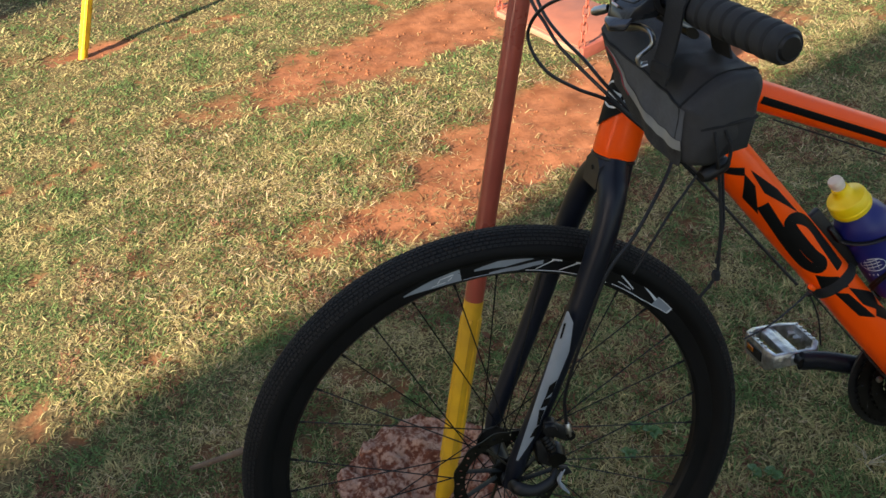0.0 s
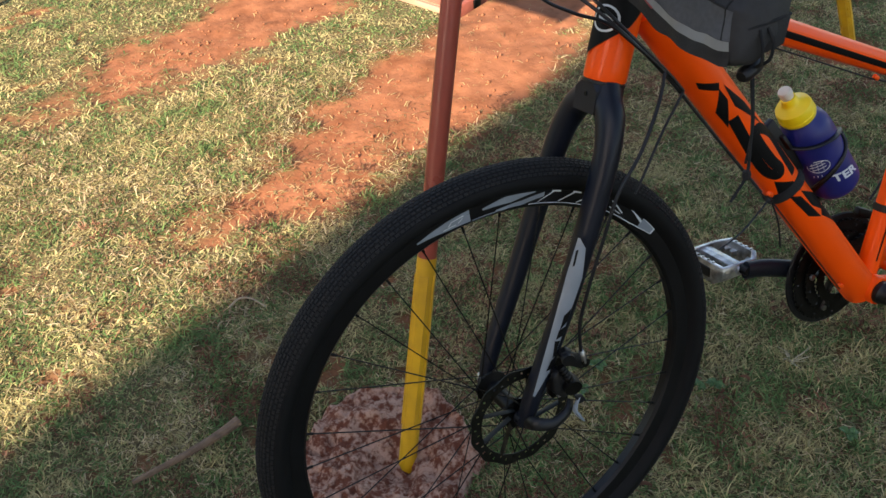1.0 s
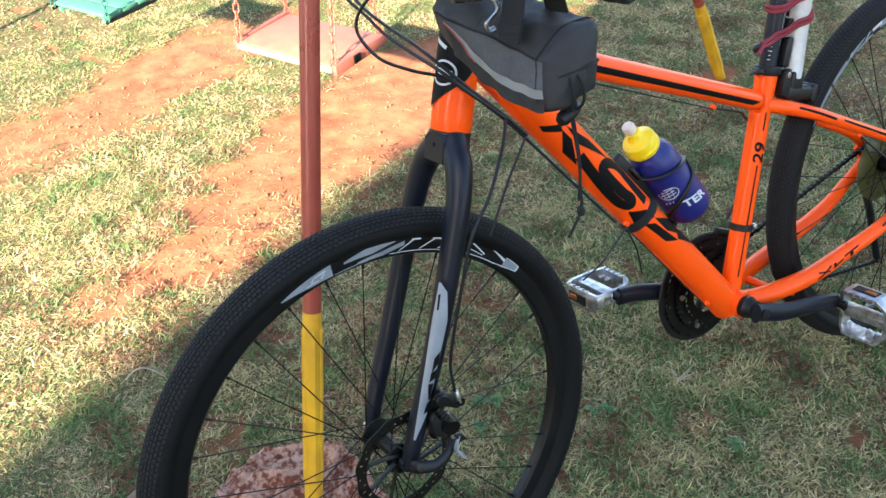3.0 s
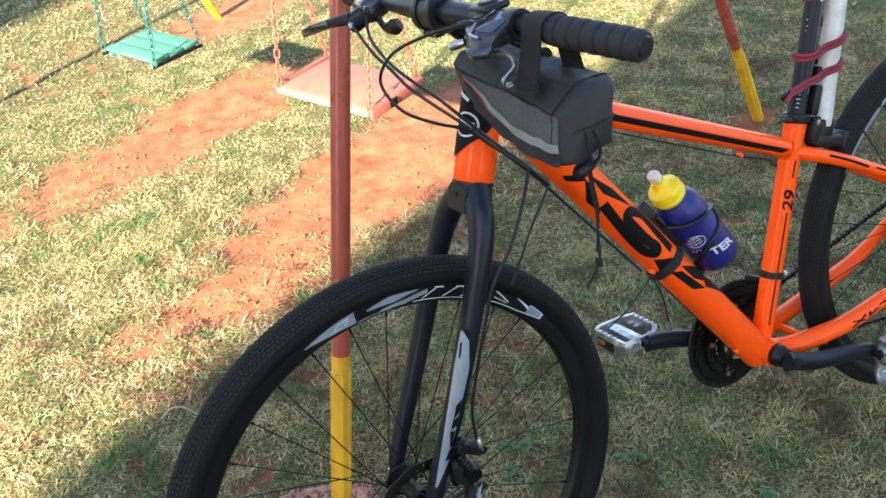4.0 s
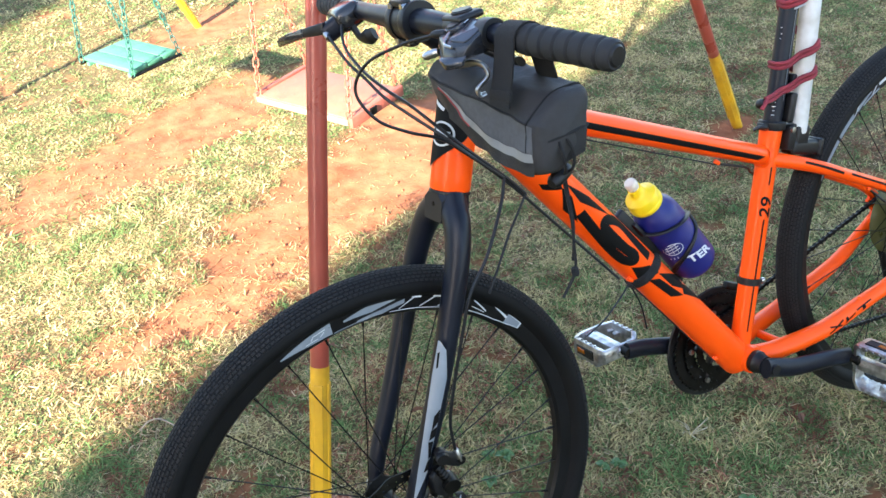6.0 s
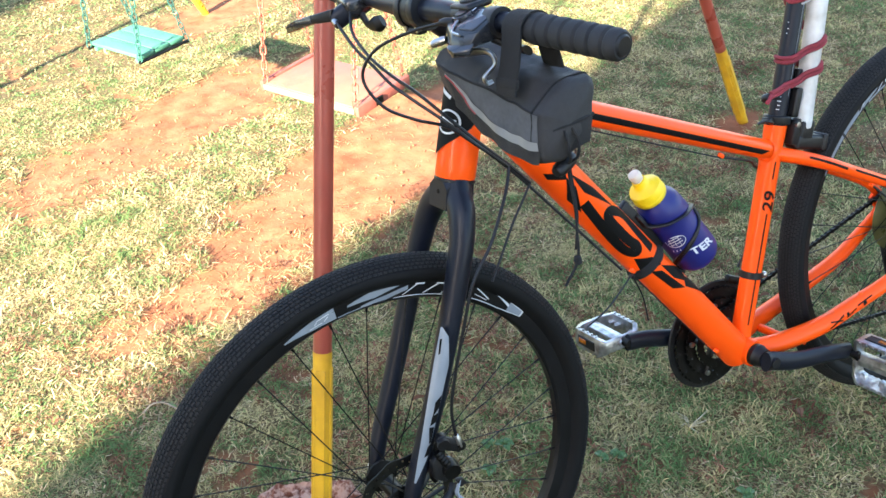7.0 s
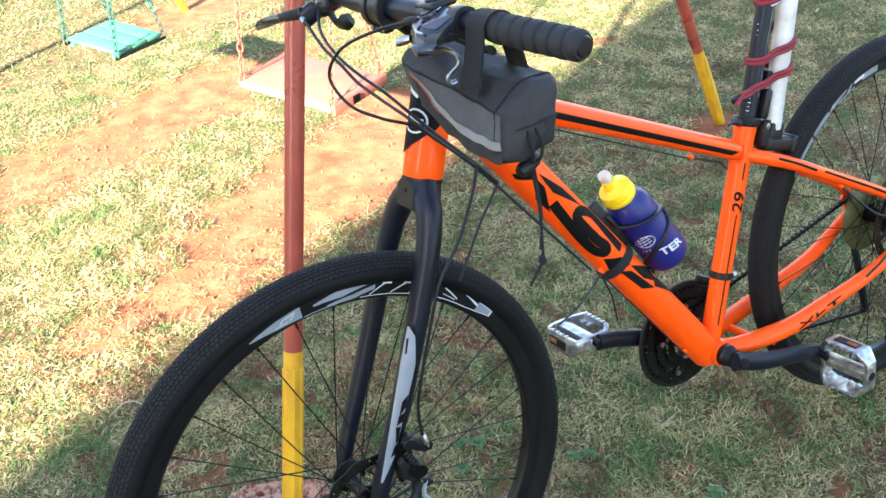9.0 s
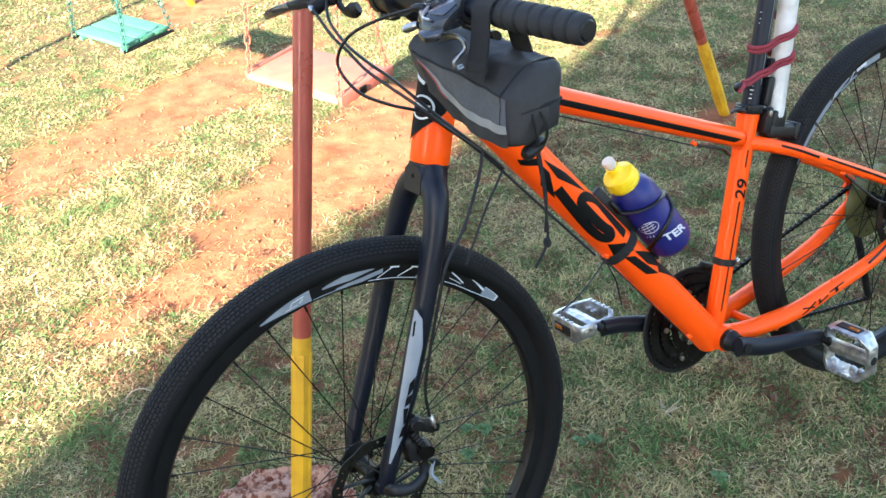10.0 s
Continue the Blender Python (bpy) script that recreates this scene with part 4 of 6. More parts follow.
def build_wheel(name, centre, m, R, front):
    """A wheel about the y axis of its own pose."""
    spin = pose(0, 0, 0, 90)                       # the lathe's z axis becomes the axle
    bm = turned([(0.304, -0.006), (0.308, -0.0105), (0.322, -0.0128), (0.3310, -0.0128), (0.3310, -0.0100), (0.320, -0.008), (0.320, 0.008), (0.3310, 0.0100), (0.3310, 0.0128), (0.322, 0.0128), (0.308, 0.0105), (0.304, 0.006), (0.304, -0.006)], spin, 120)
    w = part(name, bm, RIM, bicycle, "black deep-section alloy wheel")
    w.matrix_local = m
    # tyre
    rt = 0.0260
    core = R - rt
    me = bpy.data.meshes.new("tyre")
    nu, nv = 200, 28
    A = np.arange(nu) * 2 * np.pi / nu
    B = np.linspace(-2.40, 2.40, nv)
    swell = rt * (1 + 0.02 * np.cos(2 * B)) + 0.0006 * (np.abs(np.abs(B) - 1.0) < 0.08)
    pinch = np.clip((np.abs(B) - 1.35) / 1.0, 0, 1)
    swell = swell * (1 - 0.30 * pinch * pinch * (3 - 2 * pinch))            # the sidewalls draw in to the rim
    V = np.array([((core + swell[j] * math.cos(B[j])) * math.cos(a), swell[j] * math.sin(B[j]), (core + swell[j] * math.cos(B[j])) * math.sin(a)) for a in A for j in range(nv)])
    F = [(i * nv + j, ((i + 1) % nu) * nv + j, ((i + 1) % nu) * nv + j + 1, i * nv + j + 1) for i in range(nu) for j in range(nv - 1)]
    me.from_pydata(V.tolist(), [], F)
    uv = me.uv_layers.new(name="UVMap")
    k = 0
    for i in range(nu):
        for j in range(nv - 1):
            for di, dj in ((0, 0), (1, 0), (1, 1), (0, 1)):
                uv.data[k].uv = ((i + di) * 2 * math.pi * R / nu, B[j + dj] * rt)
                k += 1
    at = me.attributes.new("tread", "FLOAT", "POINT")
    at.data.foreach_set("value", np.tile((np.abs(B) < 1.05).astype(np.float32), nu))
    me.polygons.foreach_set("use_smooth", [True] * len(me.polygons))
    me.materials.append(TYRE)
    t = new("tyre", me)
    t.parent = w
    tagged(t, "black rubber tyre with fine block tread")
    # tread: small blocks in staggered rows round the crown of the tyre
    V, F = [], []
    rows, count = 11, 290
    for q in range(rows):
        b = (q - (rows - 1) / 2) * 0.200
        for i in range(count):
            a = 2 * math.pi * (i + 0.5 * (abs(q - 5) in (1, 4))) / count
            at0 = len(V)
            for lift, k in ((-0.0002, 1.0), (0.0011, 0.80)):
                for da, db in ((-1, -1), (1, -1), (1, 1), (-1, 1)):
                    aa, bb = a + da * k * 0.86 * math.pi / count, b + db * k * 0.070
                    r = rt * (1 + 0.02 * math.cos(2 * bb)) + lift
                    V.append(((core + r * math.cos(bb)) * math.cos(aa), r * math.sin(bb), (core + r * math.cos(bb)) * math.sin(aa)))
            F += [(at0 + 4, at0 + 5, at0 + 6, at0 + 7)] + [(at0 + e, at0 + (e + 1) % 4, at0 + 4 + (e + 1) % 4, at0 + 4 + e) for e in range(4)]
    mt = bpy.data.meshes.new("tread")
    mt.from_pydata(V, [], F)
    mt.materials.append(TREAD)
    tagged(new("tread", mt), "rows of fine rubber tread blocks", kind="stuff").parent = w
    # hub, flanges, axle
    if front:
        prof = [(0.0, -0.050), (0.009, -0.050), (0.009, -0.040), (0.026, -0.038), (0.026, -0.034), (0.014, -0.030), (0.012, 0.030), (0.024, 0.034), (0.024, 0.038), (0.009, 0.041), (0.009, 0.050), (0.0, 0.050)]
    else:
        prof = [(0.0, -0.064), (0.009, -0.064), (0.009, -0.045), (0.028, -0.040), (0.028, -0.034), (0.016, -0.030), (0.016, 0.016), (0.030, 0.020), (0.030, 0.024), (0.010, 0.027), (0.010, 0.064), (0.0, 0.064)]
    part("hub", turned(prof, spin, 28), DARK_STEEL, w)
    # spokes, crossed three times, and their nipples
    me_spoke, me_nip = bpy.data.meshes.new("spoke"), bpy.data.meshes.new("nipple")
    b1 = turned([(0.00095, 0), (0.00095, 1)], Matrix(), 6)
    b1.to_mesh(me_spoke), b1.free()
    b2 = turned([(0.0, 0), (0.0019, 0.0002), (0.0019, 0.011), (0.0, 0.0115)], Matrix(), 8)
    b2.to_mesh(me_nip), b2.free()
    me_spoke.materials.append(DARK_STEEL), me_nip.materials.append(DARK_STEEL)
    flange = ((-0.036, 0.022), (0.036 if front else 0.022, 0.021))
    for i in range(32):
        y, r = flange[i % 2]
        a = 2 * math.pi * (i + 0.5) / 32
        cross = (1 if (i // 2) % 2 else -1) * radians(62)
        p = Vector((r * math.cos(a + cross), y, r * math.sin(a + cross)))
        q = Vector((0.3045 * math.cos(a), -0.002 if i % 2 == 0 else 0.002, 0.3045 * math.sin(a)))
        s = new("spoke", me_spoke)
        s.parent = w
        s.matrix_local = along(p, q) @ Matrix.Diagonal((1, 1, (q - p).length, 1))
        s = new("nipple", me_nip)
        s.parent = w
        s.matrix_local = along(q, p)
    # brake rotor on the left
    bm = bmesh.new()
    n, rr = 120, (0.0635, 0.0665, 0.0705, 0.0755, 0.080)
    rings = [[[bm.verts.new(((r + (0.0016 * math.sin(12 * 2 * math.pi * i / n) if r == rr[-1] else 0)) * math.cos(2 * math.pi * i / n), y, (r + (0.0016 * math.sin(12 * 2 * math.pi * i / n) if r == rr[-1] else 0)) * math.sin(2 * math.pi * i / n))) for i in range(n)] for r in rr] for y in (-0.0465, -0.0447)]
    for k in range(4):
        for i in range(n):
            if (k == 1 and i % 6 == 0) or (k == 2 and i % 6 == 3):
                continue
            j = (i + 1) % n
            bm.faces.new((rings[0][k][i], rings[0][k][j], rings[0][k + 1][j], rings[0][k + 1][i]))
            bm.faces.new((rings[1][k][i], rings[1][k + 1][i], rings[1][k + 1][j], rings[1][k][j]))
    for k in (0, 4):
        for i in range(n):
            j = (i + 1) % n
            bm.faces.new((rings[0][k][i], rings[1][k][i], rings[1][k][j], rings[0][k][j]))
    part("brake_rotor", bm, ROTOR, w, "drilled steel brake disc", smooth=0)
    for i in range(9):
        a = 2 * math.pi * i / 9
        part("rotor_arm", tube([(0.018 * math.cos(a), -0.0456, 0.018 * math.sin(a)), (0.065 * math.cos(a + 0.6), -0.0456, 0.065 * math.sin(a + 0.6))], 0.0048, 6, flat=0.2), ROTOR, w)
    # silver and white marks on the rim's side
    for mat, rows in RIM_MARKS if front else RIM_MARKS_REAR:
        for a0, a1, r0, r1, r2, r3 in rows:
            bm = bmesh.new()
            g = []
            k = max(2, int(abs(a1 - a0) / 2))
            for i in range(k + 1):
                s = i / k
                ang = radians(a0 + (a1 - a0) * s)
                g.append([bm.verts.new((r * math.cos(ang), (-0.0138 if mat is WHITE_DECAL else -0.0134) + 0.16 * max(0.0, 0.322 - r), r * math.sin(ang))) for r in (r0 + (r2 - r0) * s, r1 + (r3 - r1) * s)])
            for p, q in zip(g, g[1:]):
                bm.faces.new((p[0], p[1], q[1], q[0]))
            part("rim_mark", bm, mat, w)
    return w


def band(a, b, r0=0.305, r1=0.320, r2=None, r3=None):
    return (a, b, r0, r1, r0 if r2 is None else r2, r1 if r3 is None else r3)


RIM_MARKS = [
    (SILVER_DECAL, [band(107.8, 100, 0.3195, 0.3215, 0.3118, 0.3255), band(100, 93.8, 0.3118, 0.3255, 0.3098, 0.3276), band(93.4, 84, 0.3092, 0.3106), band(90.5, 83, 0.3185, 0.3215, 0.3180, 0.3298), band(83, 76.5, 0.3180, 0.3298, 0.3270, 0.3304),
                    band(87, 80, 0.3096, 0.3125, 0.3105, 0.3175), band(80, 74, 0.3105, 0.3175, 0.3200, 0.3262), band(41.2, 36.0, 0.3130, 0.3285, 0.3185, 0.3275)]),
    (WHITE_DECAL, [band(101.0, 97.6, 0.3150, 0.3162, 0.3146, 0.3158), band(99.6, 98.8, 0.3165, 0.3180, 0.3195, 0.3220), band(98.8, 95.4, 0.3212, 0.3226, 0.3222, 0.3238), band(97.0, 95.8, 0.3150, 0.3165, 0.3190, 0.3205), band(76, 57, 0.3290, 0.3303), band(78, 56, 0.3098, 0.3110),
                   band(75.5, 71, 0.3115, 0.3130, 0.3275, 0.3298), band(72, 69.5, 0.3262, 0.3296), band(69.5, 65, 0.3115, 0.3135, 0.3270, 0.3298), band(66, 63.5, 0.3262, 0.3296), band(64, 59.5, 0.3115, 0.3135, 0.3260, 0.3285), band(61, 57, 0.3195, 0.3208, 0.3215, 0.3228),
                   band(54, 41, 0.3290, 0.3303), band(54.5, 44, 0.3108, 0.3120), band(53.5, 48.5, 0.3268, 0.3290, 0.3170, 0.3190), band(53.5, 49, 0.3180, 0.3192, 0.3150, 0.3162), band(47, 41.2, 0.3292, 0.3300, 0.3205, 0.3245),
                   band(44.5, 41.2, 0.3110, 0.3122, 0.3130, 0.3142), band(41.2, 36.0, 0.3126, 0.3138, 0.3182, 0.3192), band(41.2, 36.0, 0.3278, 0.3292, 0.3268, 0.3280), band(36.3, 35.8, 0.3185, 0.3280)])]
RIM_MARKS_REAR = [
    (SILVER_DECAL, [band(146, 132, 0.312, 0.316, 0.311, 0.328), band(131, 122, 0.311, 0.328), band(120, 112, 0.312, 0.329, 0.320, 0.329), band(117, 108, 0.310, 0.314), band(104, 96, 0.312, 0.328)]),
    (WHITE_DECAL, [band(112, 108.5, 0.312, 0.315, 0.325, 0.329), band(108, 103, 0.318, 0.328), band(122, 118, 0.312, 0.314, 0.324, 0.328)])]


def build_fork():
    crown = HT_LOW - HT_UP * 0.004
    axle = FRONT
    fwd = Vector((-HT_UP.z, 0, HT_UP.x))
    body = [crown + fwd * 0.0268 * math.cos(a) + Vector((0, 0.0268 * math.sin(a), 0)) for a in (radians(15 + 30 * q) for q in range(12))]
    body += [crown + fwd * x + Vector((0, y, 0)) - HT_UP * z for x, z in ((0.0245, 0.014), (0.0215, 0.043), (-0.022, 0.043)) for y in (-0.022, 0.024)]
    f = part("fork", hull(body), FORK_BLACK, bicycle, "satin black rigid fork", smooth=25)
    # no opening is cut: a black disc paints the dark of the bolt hole
    part("bolt_hole_dark", turned([(0.0, 0.0008), (0.0030, 0.0008), (0.0034, -0.002), (0.0, -0.002)], along(crown + fwd * 0.0240 - HT_UP * 0.020, crown + fwd * 0.06 - HT_UP * 0.0235), 14), BLACK_GLOSS, f, "black disc for the shade inside a mudguard bolt hole")
    part("crown_race", turned([(0.0, -0.0045), (0.0284, -0.0045), (0.0288, -0.003), (0.0284, -0.0012), (0.0, -0.0012)], along(crown, crown + HT_UP), 32), PLASTIC, f)
    for s in (-1, 1):
        pts = [crown - HT_UP * 0.005 + fwd * 0.002 + Vector((0, s * 0.005 + 0.001, 0)), crown - HT_UP * 0.024 + fwd * 0.003 + Vector((0, s * 0.019 + 0.001, 0)), Vector((-0.565, s * 0.042 + 0.004, 0.740)), Vector((-0.590, s * 0.057 + 0.008, 0.680)),
               Vector((-0.660, s * 0.062 + 0.013, 0.520)), Vector((-0.722, s * 0.061 + 0.017, 0.392)), axle + Vector((0.0, s * 0.057, -0.006))]
        part("fork_leg", tube(pts, [0.0236, 0.0274, 0.0298, 0.0270, 0.0208, 0.0155, 0.0122], 22, 0.9, n=7), FORK_BLACK, f)
        part("fork_end", turned([(0.0, -0.006), (0.012, -0.006), (0.012, 0.006), (0.0, 0.006)], Matrix.Translation(axle + Vector((0, s * 0.054, 0))) @ pose(0, 0, 0, 90), 20), FORK_BLACK, f)
    # silver mark along the left leg
    a, b = Vector((-0.625, -0.052, 0.602)), Vector((-0.727, -0.044, 0.380))
    bm = bmesh.new()
    for quad, nu in (([(-0.03, 54), (0.012, 28), (0.012, 62), (-0.03, 62)], 4), ([(0.012, 28), (0.18, 4), (0.18, 62), (0.012, 62)], 8), ([(0.18, 4), (0.76, 2), (0.76, 46), (0.18, 62)], 20), ([(0.76, 2), (0.93, 30), (0.93, 40), (0.76, 46)], 8)):
        patch_on_tube(bm, a, b, 0.0216, 0.0146, quad, lift=0.0012, nu=nu, nv=10)
    part("fork_mark", bm, SILVER_DECAL, f, "silver grey mark")
    for quad in ([(0.03, 48), (0.12, 44), (0.13, 50), (0.04, 55)], [(0.36, 6), (0.44, 4), (0.50, 22), (0.41, 24)], [(0.47, 4), (0.53, 3), (0.56, 24), (0.50, 24)], [(0.56, 6), (0.66, 4), (0.67, 12), (0.57, 26)], [(0.66, 2), (0.74, 2), (0.76, 20), (0.69, 14)]):
        part("fork_bar", patch_on_tube(bmesh.new(), a, b, 0.0216, 0.0146, quad, lift=0.0020, nu=4, nv=3), BLACK_GLOSS, f, "small black bar")
    # skewer
    part("skewer_nut", turned([(0.0, 0.0), (0.010, 0.0), (0.011, 0.004), (0.009, 0.012), (0.0, 0.014)], Matrix.Translation(axle + Vector((0, 0.058, 0))) @ pose(0, 0, 0, -90), 18), STEEL, f)
    part("skewer_lever", tube([axle + Vector((0, -0.062, 0)), axle + Vector((0.004, -0.086, 0.010)), axle + Vector((0.026, -0.092, 0.004)), axle + Vector((0.052, -0.088, 0.010)), axle + Vector((0.064, -0.080, 0.020))], [0.011, 0.0095, 0.0080, 0.0070, 0.0060], 12, 0.6, n=5), PLASTIC, f, "black quick release lever")
    # mechanical disc caliper behind the left leg
    k = Vector((-0.690, -0.062, 0.408))
    side = pose(0, 0, 0, 90)
    cal = part("brake_caliper", hull([(x, y, z) for y in (-0.070, -0.034) for x, z in ((-0.702, 0.424), (-0.690, 0.434), (-0.674, 0.420), (-0.670, 0.396), (-0.686, 0.382), (-0.702, 0.396))], 0.004), PLASTIC, f, "black disc brake caliper")
    part("mount", hull([(x, y, z) for y in (-0.056, -0.040) for x, z in ((-0.694, 0.458), (-0.684, 0.462), (-0.668, 0.440), (-0.680, 0.376), (-0.700, 0.380))], 0.003), DARK_STEEL, cal)
    part("knob", turned([(0.0, -0.011), (0.0075, -0.011), (0.0092, -0.008), (0.0092, 0.000), (0.0078, 0.001), (0.0078, 0.004), (0.0092, 0.005), (0.0092, 0.010), (0.0, 0.010)], Matrix.Translation(Vector((-0.681, -0.074, 0.455))) @ side @ pose(0, 0, 0, 8, -14), 18), PLASTIC, cal, "black cap")
    way = Vector((0.30, -0.35, -0.80)).normalized()
    a0 = Vector((-0.692, -0.074, 0.442))
    prof = [(0.0, 0.0), (0.0065, 0.0)]
    for q in range(4):
        prof += [(0.0066, 0.0035 + 0.005 * q), (0.0048, 0.0040 + 0.005 * q), (0.0048, 0.0050 + 0.005 * q), (0.0064, 0.0055 + 0.005 * q)]
    part("spring_barrel", turned(prof + [(0.0056, 0.0245), (0.0, 0.0250)], along(a0, a0 + way), 16), DARK_STEEL, cal, "ribbed grey barrel")
    part("adjuster", turned([(0.0, -0.020), (0.0045, -0.020), (0.0045, -0.016), (0.0085, -0.0155), (0.0085, -0.011), (0.0115, -0.010), (0.0125, -0.006), (0.0125, 0.010), (0.0, 0.010)], Matrix.Translation(Vector((-0.676, -0.070, 0.404))) @ side @ pose(0, 0, 0, 10, -10), 22), DARK_STEEL, cal)
    part("adjuster_rim", turned([(0.0086, -0.0142), (0.0098, -0.0140), (0.0098, -0.0112), (0.0086, -0.0110)], Matrix.Translation(Vector((-0.676, -0.070, 0.404))) @ side @ pose(0, 0, 0, 10, -10), 22), LEVER_GREY, cal)
    part("arm", hull([(x, y, z) for y in (-0.080, -0.073) for x, z in ((-0.690, 0.462), (-0.676, 0.462), (-0.652, 0.446), (-0.650, 0.432), (-0.662, 0.428), (-0.684, 0.444))], 0.002), PLASTIC, cal)
    part("cable_clamp", turned([(0.0, -0.008), (0.0060, -0.008), (0.0064, -0.005), (0.0064, 0.004), (0.0, 0.004)], Matrix.Translation(Vector((-0.656, -0.078, 0.437))) @ side, 14), DARK_STEEL, cal)
    part("cable_stop", turned([(0.0, -0.010), (0.0050, -0.010), (0.0054, -0.004), (0.0050, 0.006), (0.0034, 0.010), (0.0, 0.010)], along((-0.658, -0.077, 0.446), (-0.662, -0.076, 0.480)), 14), STEEL, cal, "bright ferrule")
    for x, z in ((-0.686, 0.452), (-0.690, 0.386)):
        part("bolt", turned([(0.0, -0.008), (0.0038, -0.008), (0.0058, -0.006), (0.0058, 0.002), (0.0, 0.002)], Matrix.Translation(Vector((x, -0.058, z))) @ side, 12), STEEL, cal)
    part("fin", hull([(x, y, z) for y in (-0.078, -0.072) for x, z in ((-0.676, 0.388), (-0.664, 0.384), (-0.658, 0.372), (-0.670, 0.370))], 0.0015), PLASTIC, cal)
    part("cable_end", tube([(-0.668, -0.076, 0.382), (-0.678, -0.078, 0.366), (-0.674, -0.079, 0.354), (-0.666, -0.078, 0.340)], spread([0.0022, 0.0050, 0.0062, 0.0030], 16), 7, 0.5, n=5), SILVER_DECAL, cal, "crumpled clear plastic end")


def build_drive():
    left, right = Vector((0, -1, 0)), Vector((0, 1, 0))
    d = Vector((0.183, 0, -0.056)).normalized()
    c = part("crankset", turned([(0.0, -0.075), (0.012, -0.075), (0.012, 0.075), (0.0, 0.075)], Matrix.Translation(BB) @ pose(0, 0, 0, 90), 20), DARK_STEEL, bicycle, "black crankset with three chainrings")
    for s, dd in ((-1, d), (1, -d)):
        y = s * 0.072
        pts = [BB + Vector((0, y, 0)) - dd * 0.012, BB + Vector((0, y, 0)) + dd * 0.004, BB + Vector((0, y + s * 0.008, 0)) + dd * 0.055 - Vector((0, 0, 0.004)), BB + Vector((0, y + s * 0.016, 0)) + dd * 0.140 + Vector((0, 0, 0.002)), BB + Vector((0, y + s * 0.017, 0)) + dd * 0.188]
        part("crank_arm", tube(pts, [0.0180, 0.0225, 0.0170, 0.0140, 0.0160], 18, 0.62, side=Vector((0, 0, 1)), n=5), FORK_BLACK, c)
        part("bearing_cup", turned([(0.010, 0.034), (0.0195, 0.034), (0.0205, 0.037), (0.0205, 0.046), (0.0180, 0.049), (0.0165, 0.062), (0.010, 0.062)], Matrix.Translation(BB) @ pose(0, 0, 0, -s * 90), 26), PLASTIC, c)
        part("crank_bolt", turned([(0.0, -0.003), (0.010, -0.003), (0.010, 0.002), (0.0, 0.003)], Matrix.Translation(BB + Vector((0, y + s * 0.012, 0))) @ pose(0, 0, 0, 90), 16), PLASTIC, c)
    for r, y, teeth in ((0.098, 0.060, 48), (0.078, 0.053, 38), (0.058, 0.046, 28)):
        bm = bmesh.new()
        n = teeth * 4
        prof = [r * (1 if i % 4 in (0, 1) else 0.965) for i in range(n)]
        rings = [[bm.verts.new((BB.x + q * math.cos(2 * math.pi * i / n), yy, BB.z + q * math.sin(2 * math.pi * i / n))) for i, q in enumerate([p * k for p in prof])] for k, yy in ((0.72, y - 0.0012), (1, y - 0.0012), (1, y + 0.0012), (0.72, y + 0.0012))]
        for a, b in zip(rings, rings[1:] + rings[:1]):
            for i in range(n):
                bm.faces.new((a[i], a[(i + 1) % n], b[(i + 1) % n], b[i]))
        part("chainring", bm, DARK_STEEL, c, smooth=0)
    part("chain_guard", turned([(0.092, 0.065), (0.106, 0.065), (0.108, 0.067), (0.106, 0.070), (0.092, 0.069)], Matrix.Translation(BB) @ pose(0, 0, 0, -90), 64), PLASTIC, c, "black plastic chain guard ring")
    for k in range(24):
        a, r = 2 * math.pi * k / 24, 0.068 if k % 2 else 0.088
        part("shift_pin", turned([(0.0, -0.0016), (0.0022, -0.0012), (0.0022, 0.0), (0.0, 0.0004)], Matrix.Translation(BB + Vector((r * math.cos(a), 0.0515 if k % 2 else 0.0585, r * math.sin(a)))) @ pose(0, 0, 0, 90), 8), LEVER_GREY, c)
    for k in range(5):
        a = 2 * math.pi * k / 5 + 0.4
        part("ring_bolt", turned([(0.0, -0.004), (0.005, -0.004), (0.005, 0.0), (0.0, 0.001)], Matrix.Translation(BB + Vector((0.070 * math.cos(a), 0.044, 0.070 * math.sin(a)))) @ pose(0, 0, 0, 90), 12), STEEL, c)
        part("spider_arm", tube([BB + Vector((0.015 * math.cos(a), 0.056, 0.015 * math.sin(a))), BB + Vector((0.074 * math.cos(a), 0.056, 0.074 * math.sin(a)))], 0.009, 8, 0.4), DARK_STEEL, c)
    # pedals: an eight-sided cast frame, a barrel on the spindle, stepped ribs and rows of pins
    for s, dd, roll, shift in ((-1, d, -86, Vector((0.012, -0.056, -0.014))), (1, -d, 4, Vector((-0.003, 0.056, -0.003)))):
        p = BB + Vector((0, s * 0.089, 0)) + dd * 0.188
        m = Matrix.Translation(p + shift) @ pose(0, 0, 0, 0, roll, 0)
        rim = ((-0.046, -0.034), (-0.036, -0.045), (0.036, -0.045), (0.046, -0.034), (0.046, 0.030), (0.026, 0.048), (-0.026, 0.048), (-0.046, 0.030))
        bm = bmesh.new()
        loops = []
        for k, h in ((1.0, -0.0190), (1.03, -0.010), (1.03, 0.010), (1.0, 0.0190), (0.86, 0.0190), (0.84, 0.0), (0.86, -0.0190)):
            loops.append([bm.verts.new(m @ Vector((x * k, s * y * k, h * (1.0 if abs(y) < 0.035 else 0.66)))) for x, y in rim])
        for a, b in zip(loops, loops[1:] + loops[:1]):
            for i in range(8):
                bm.faces.new((a[i], a[(i + 1) % 8], b[(i + 1) % 8], b[i]))
        bmesh.ops.recalc_face_normals(bm, faces=bm.faces)
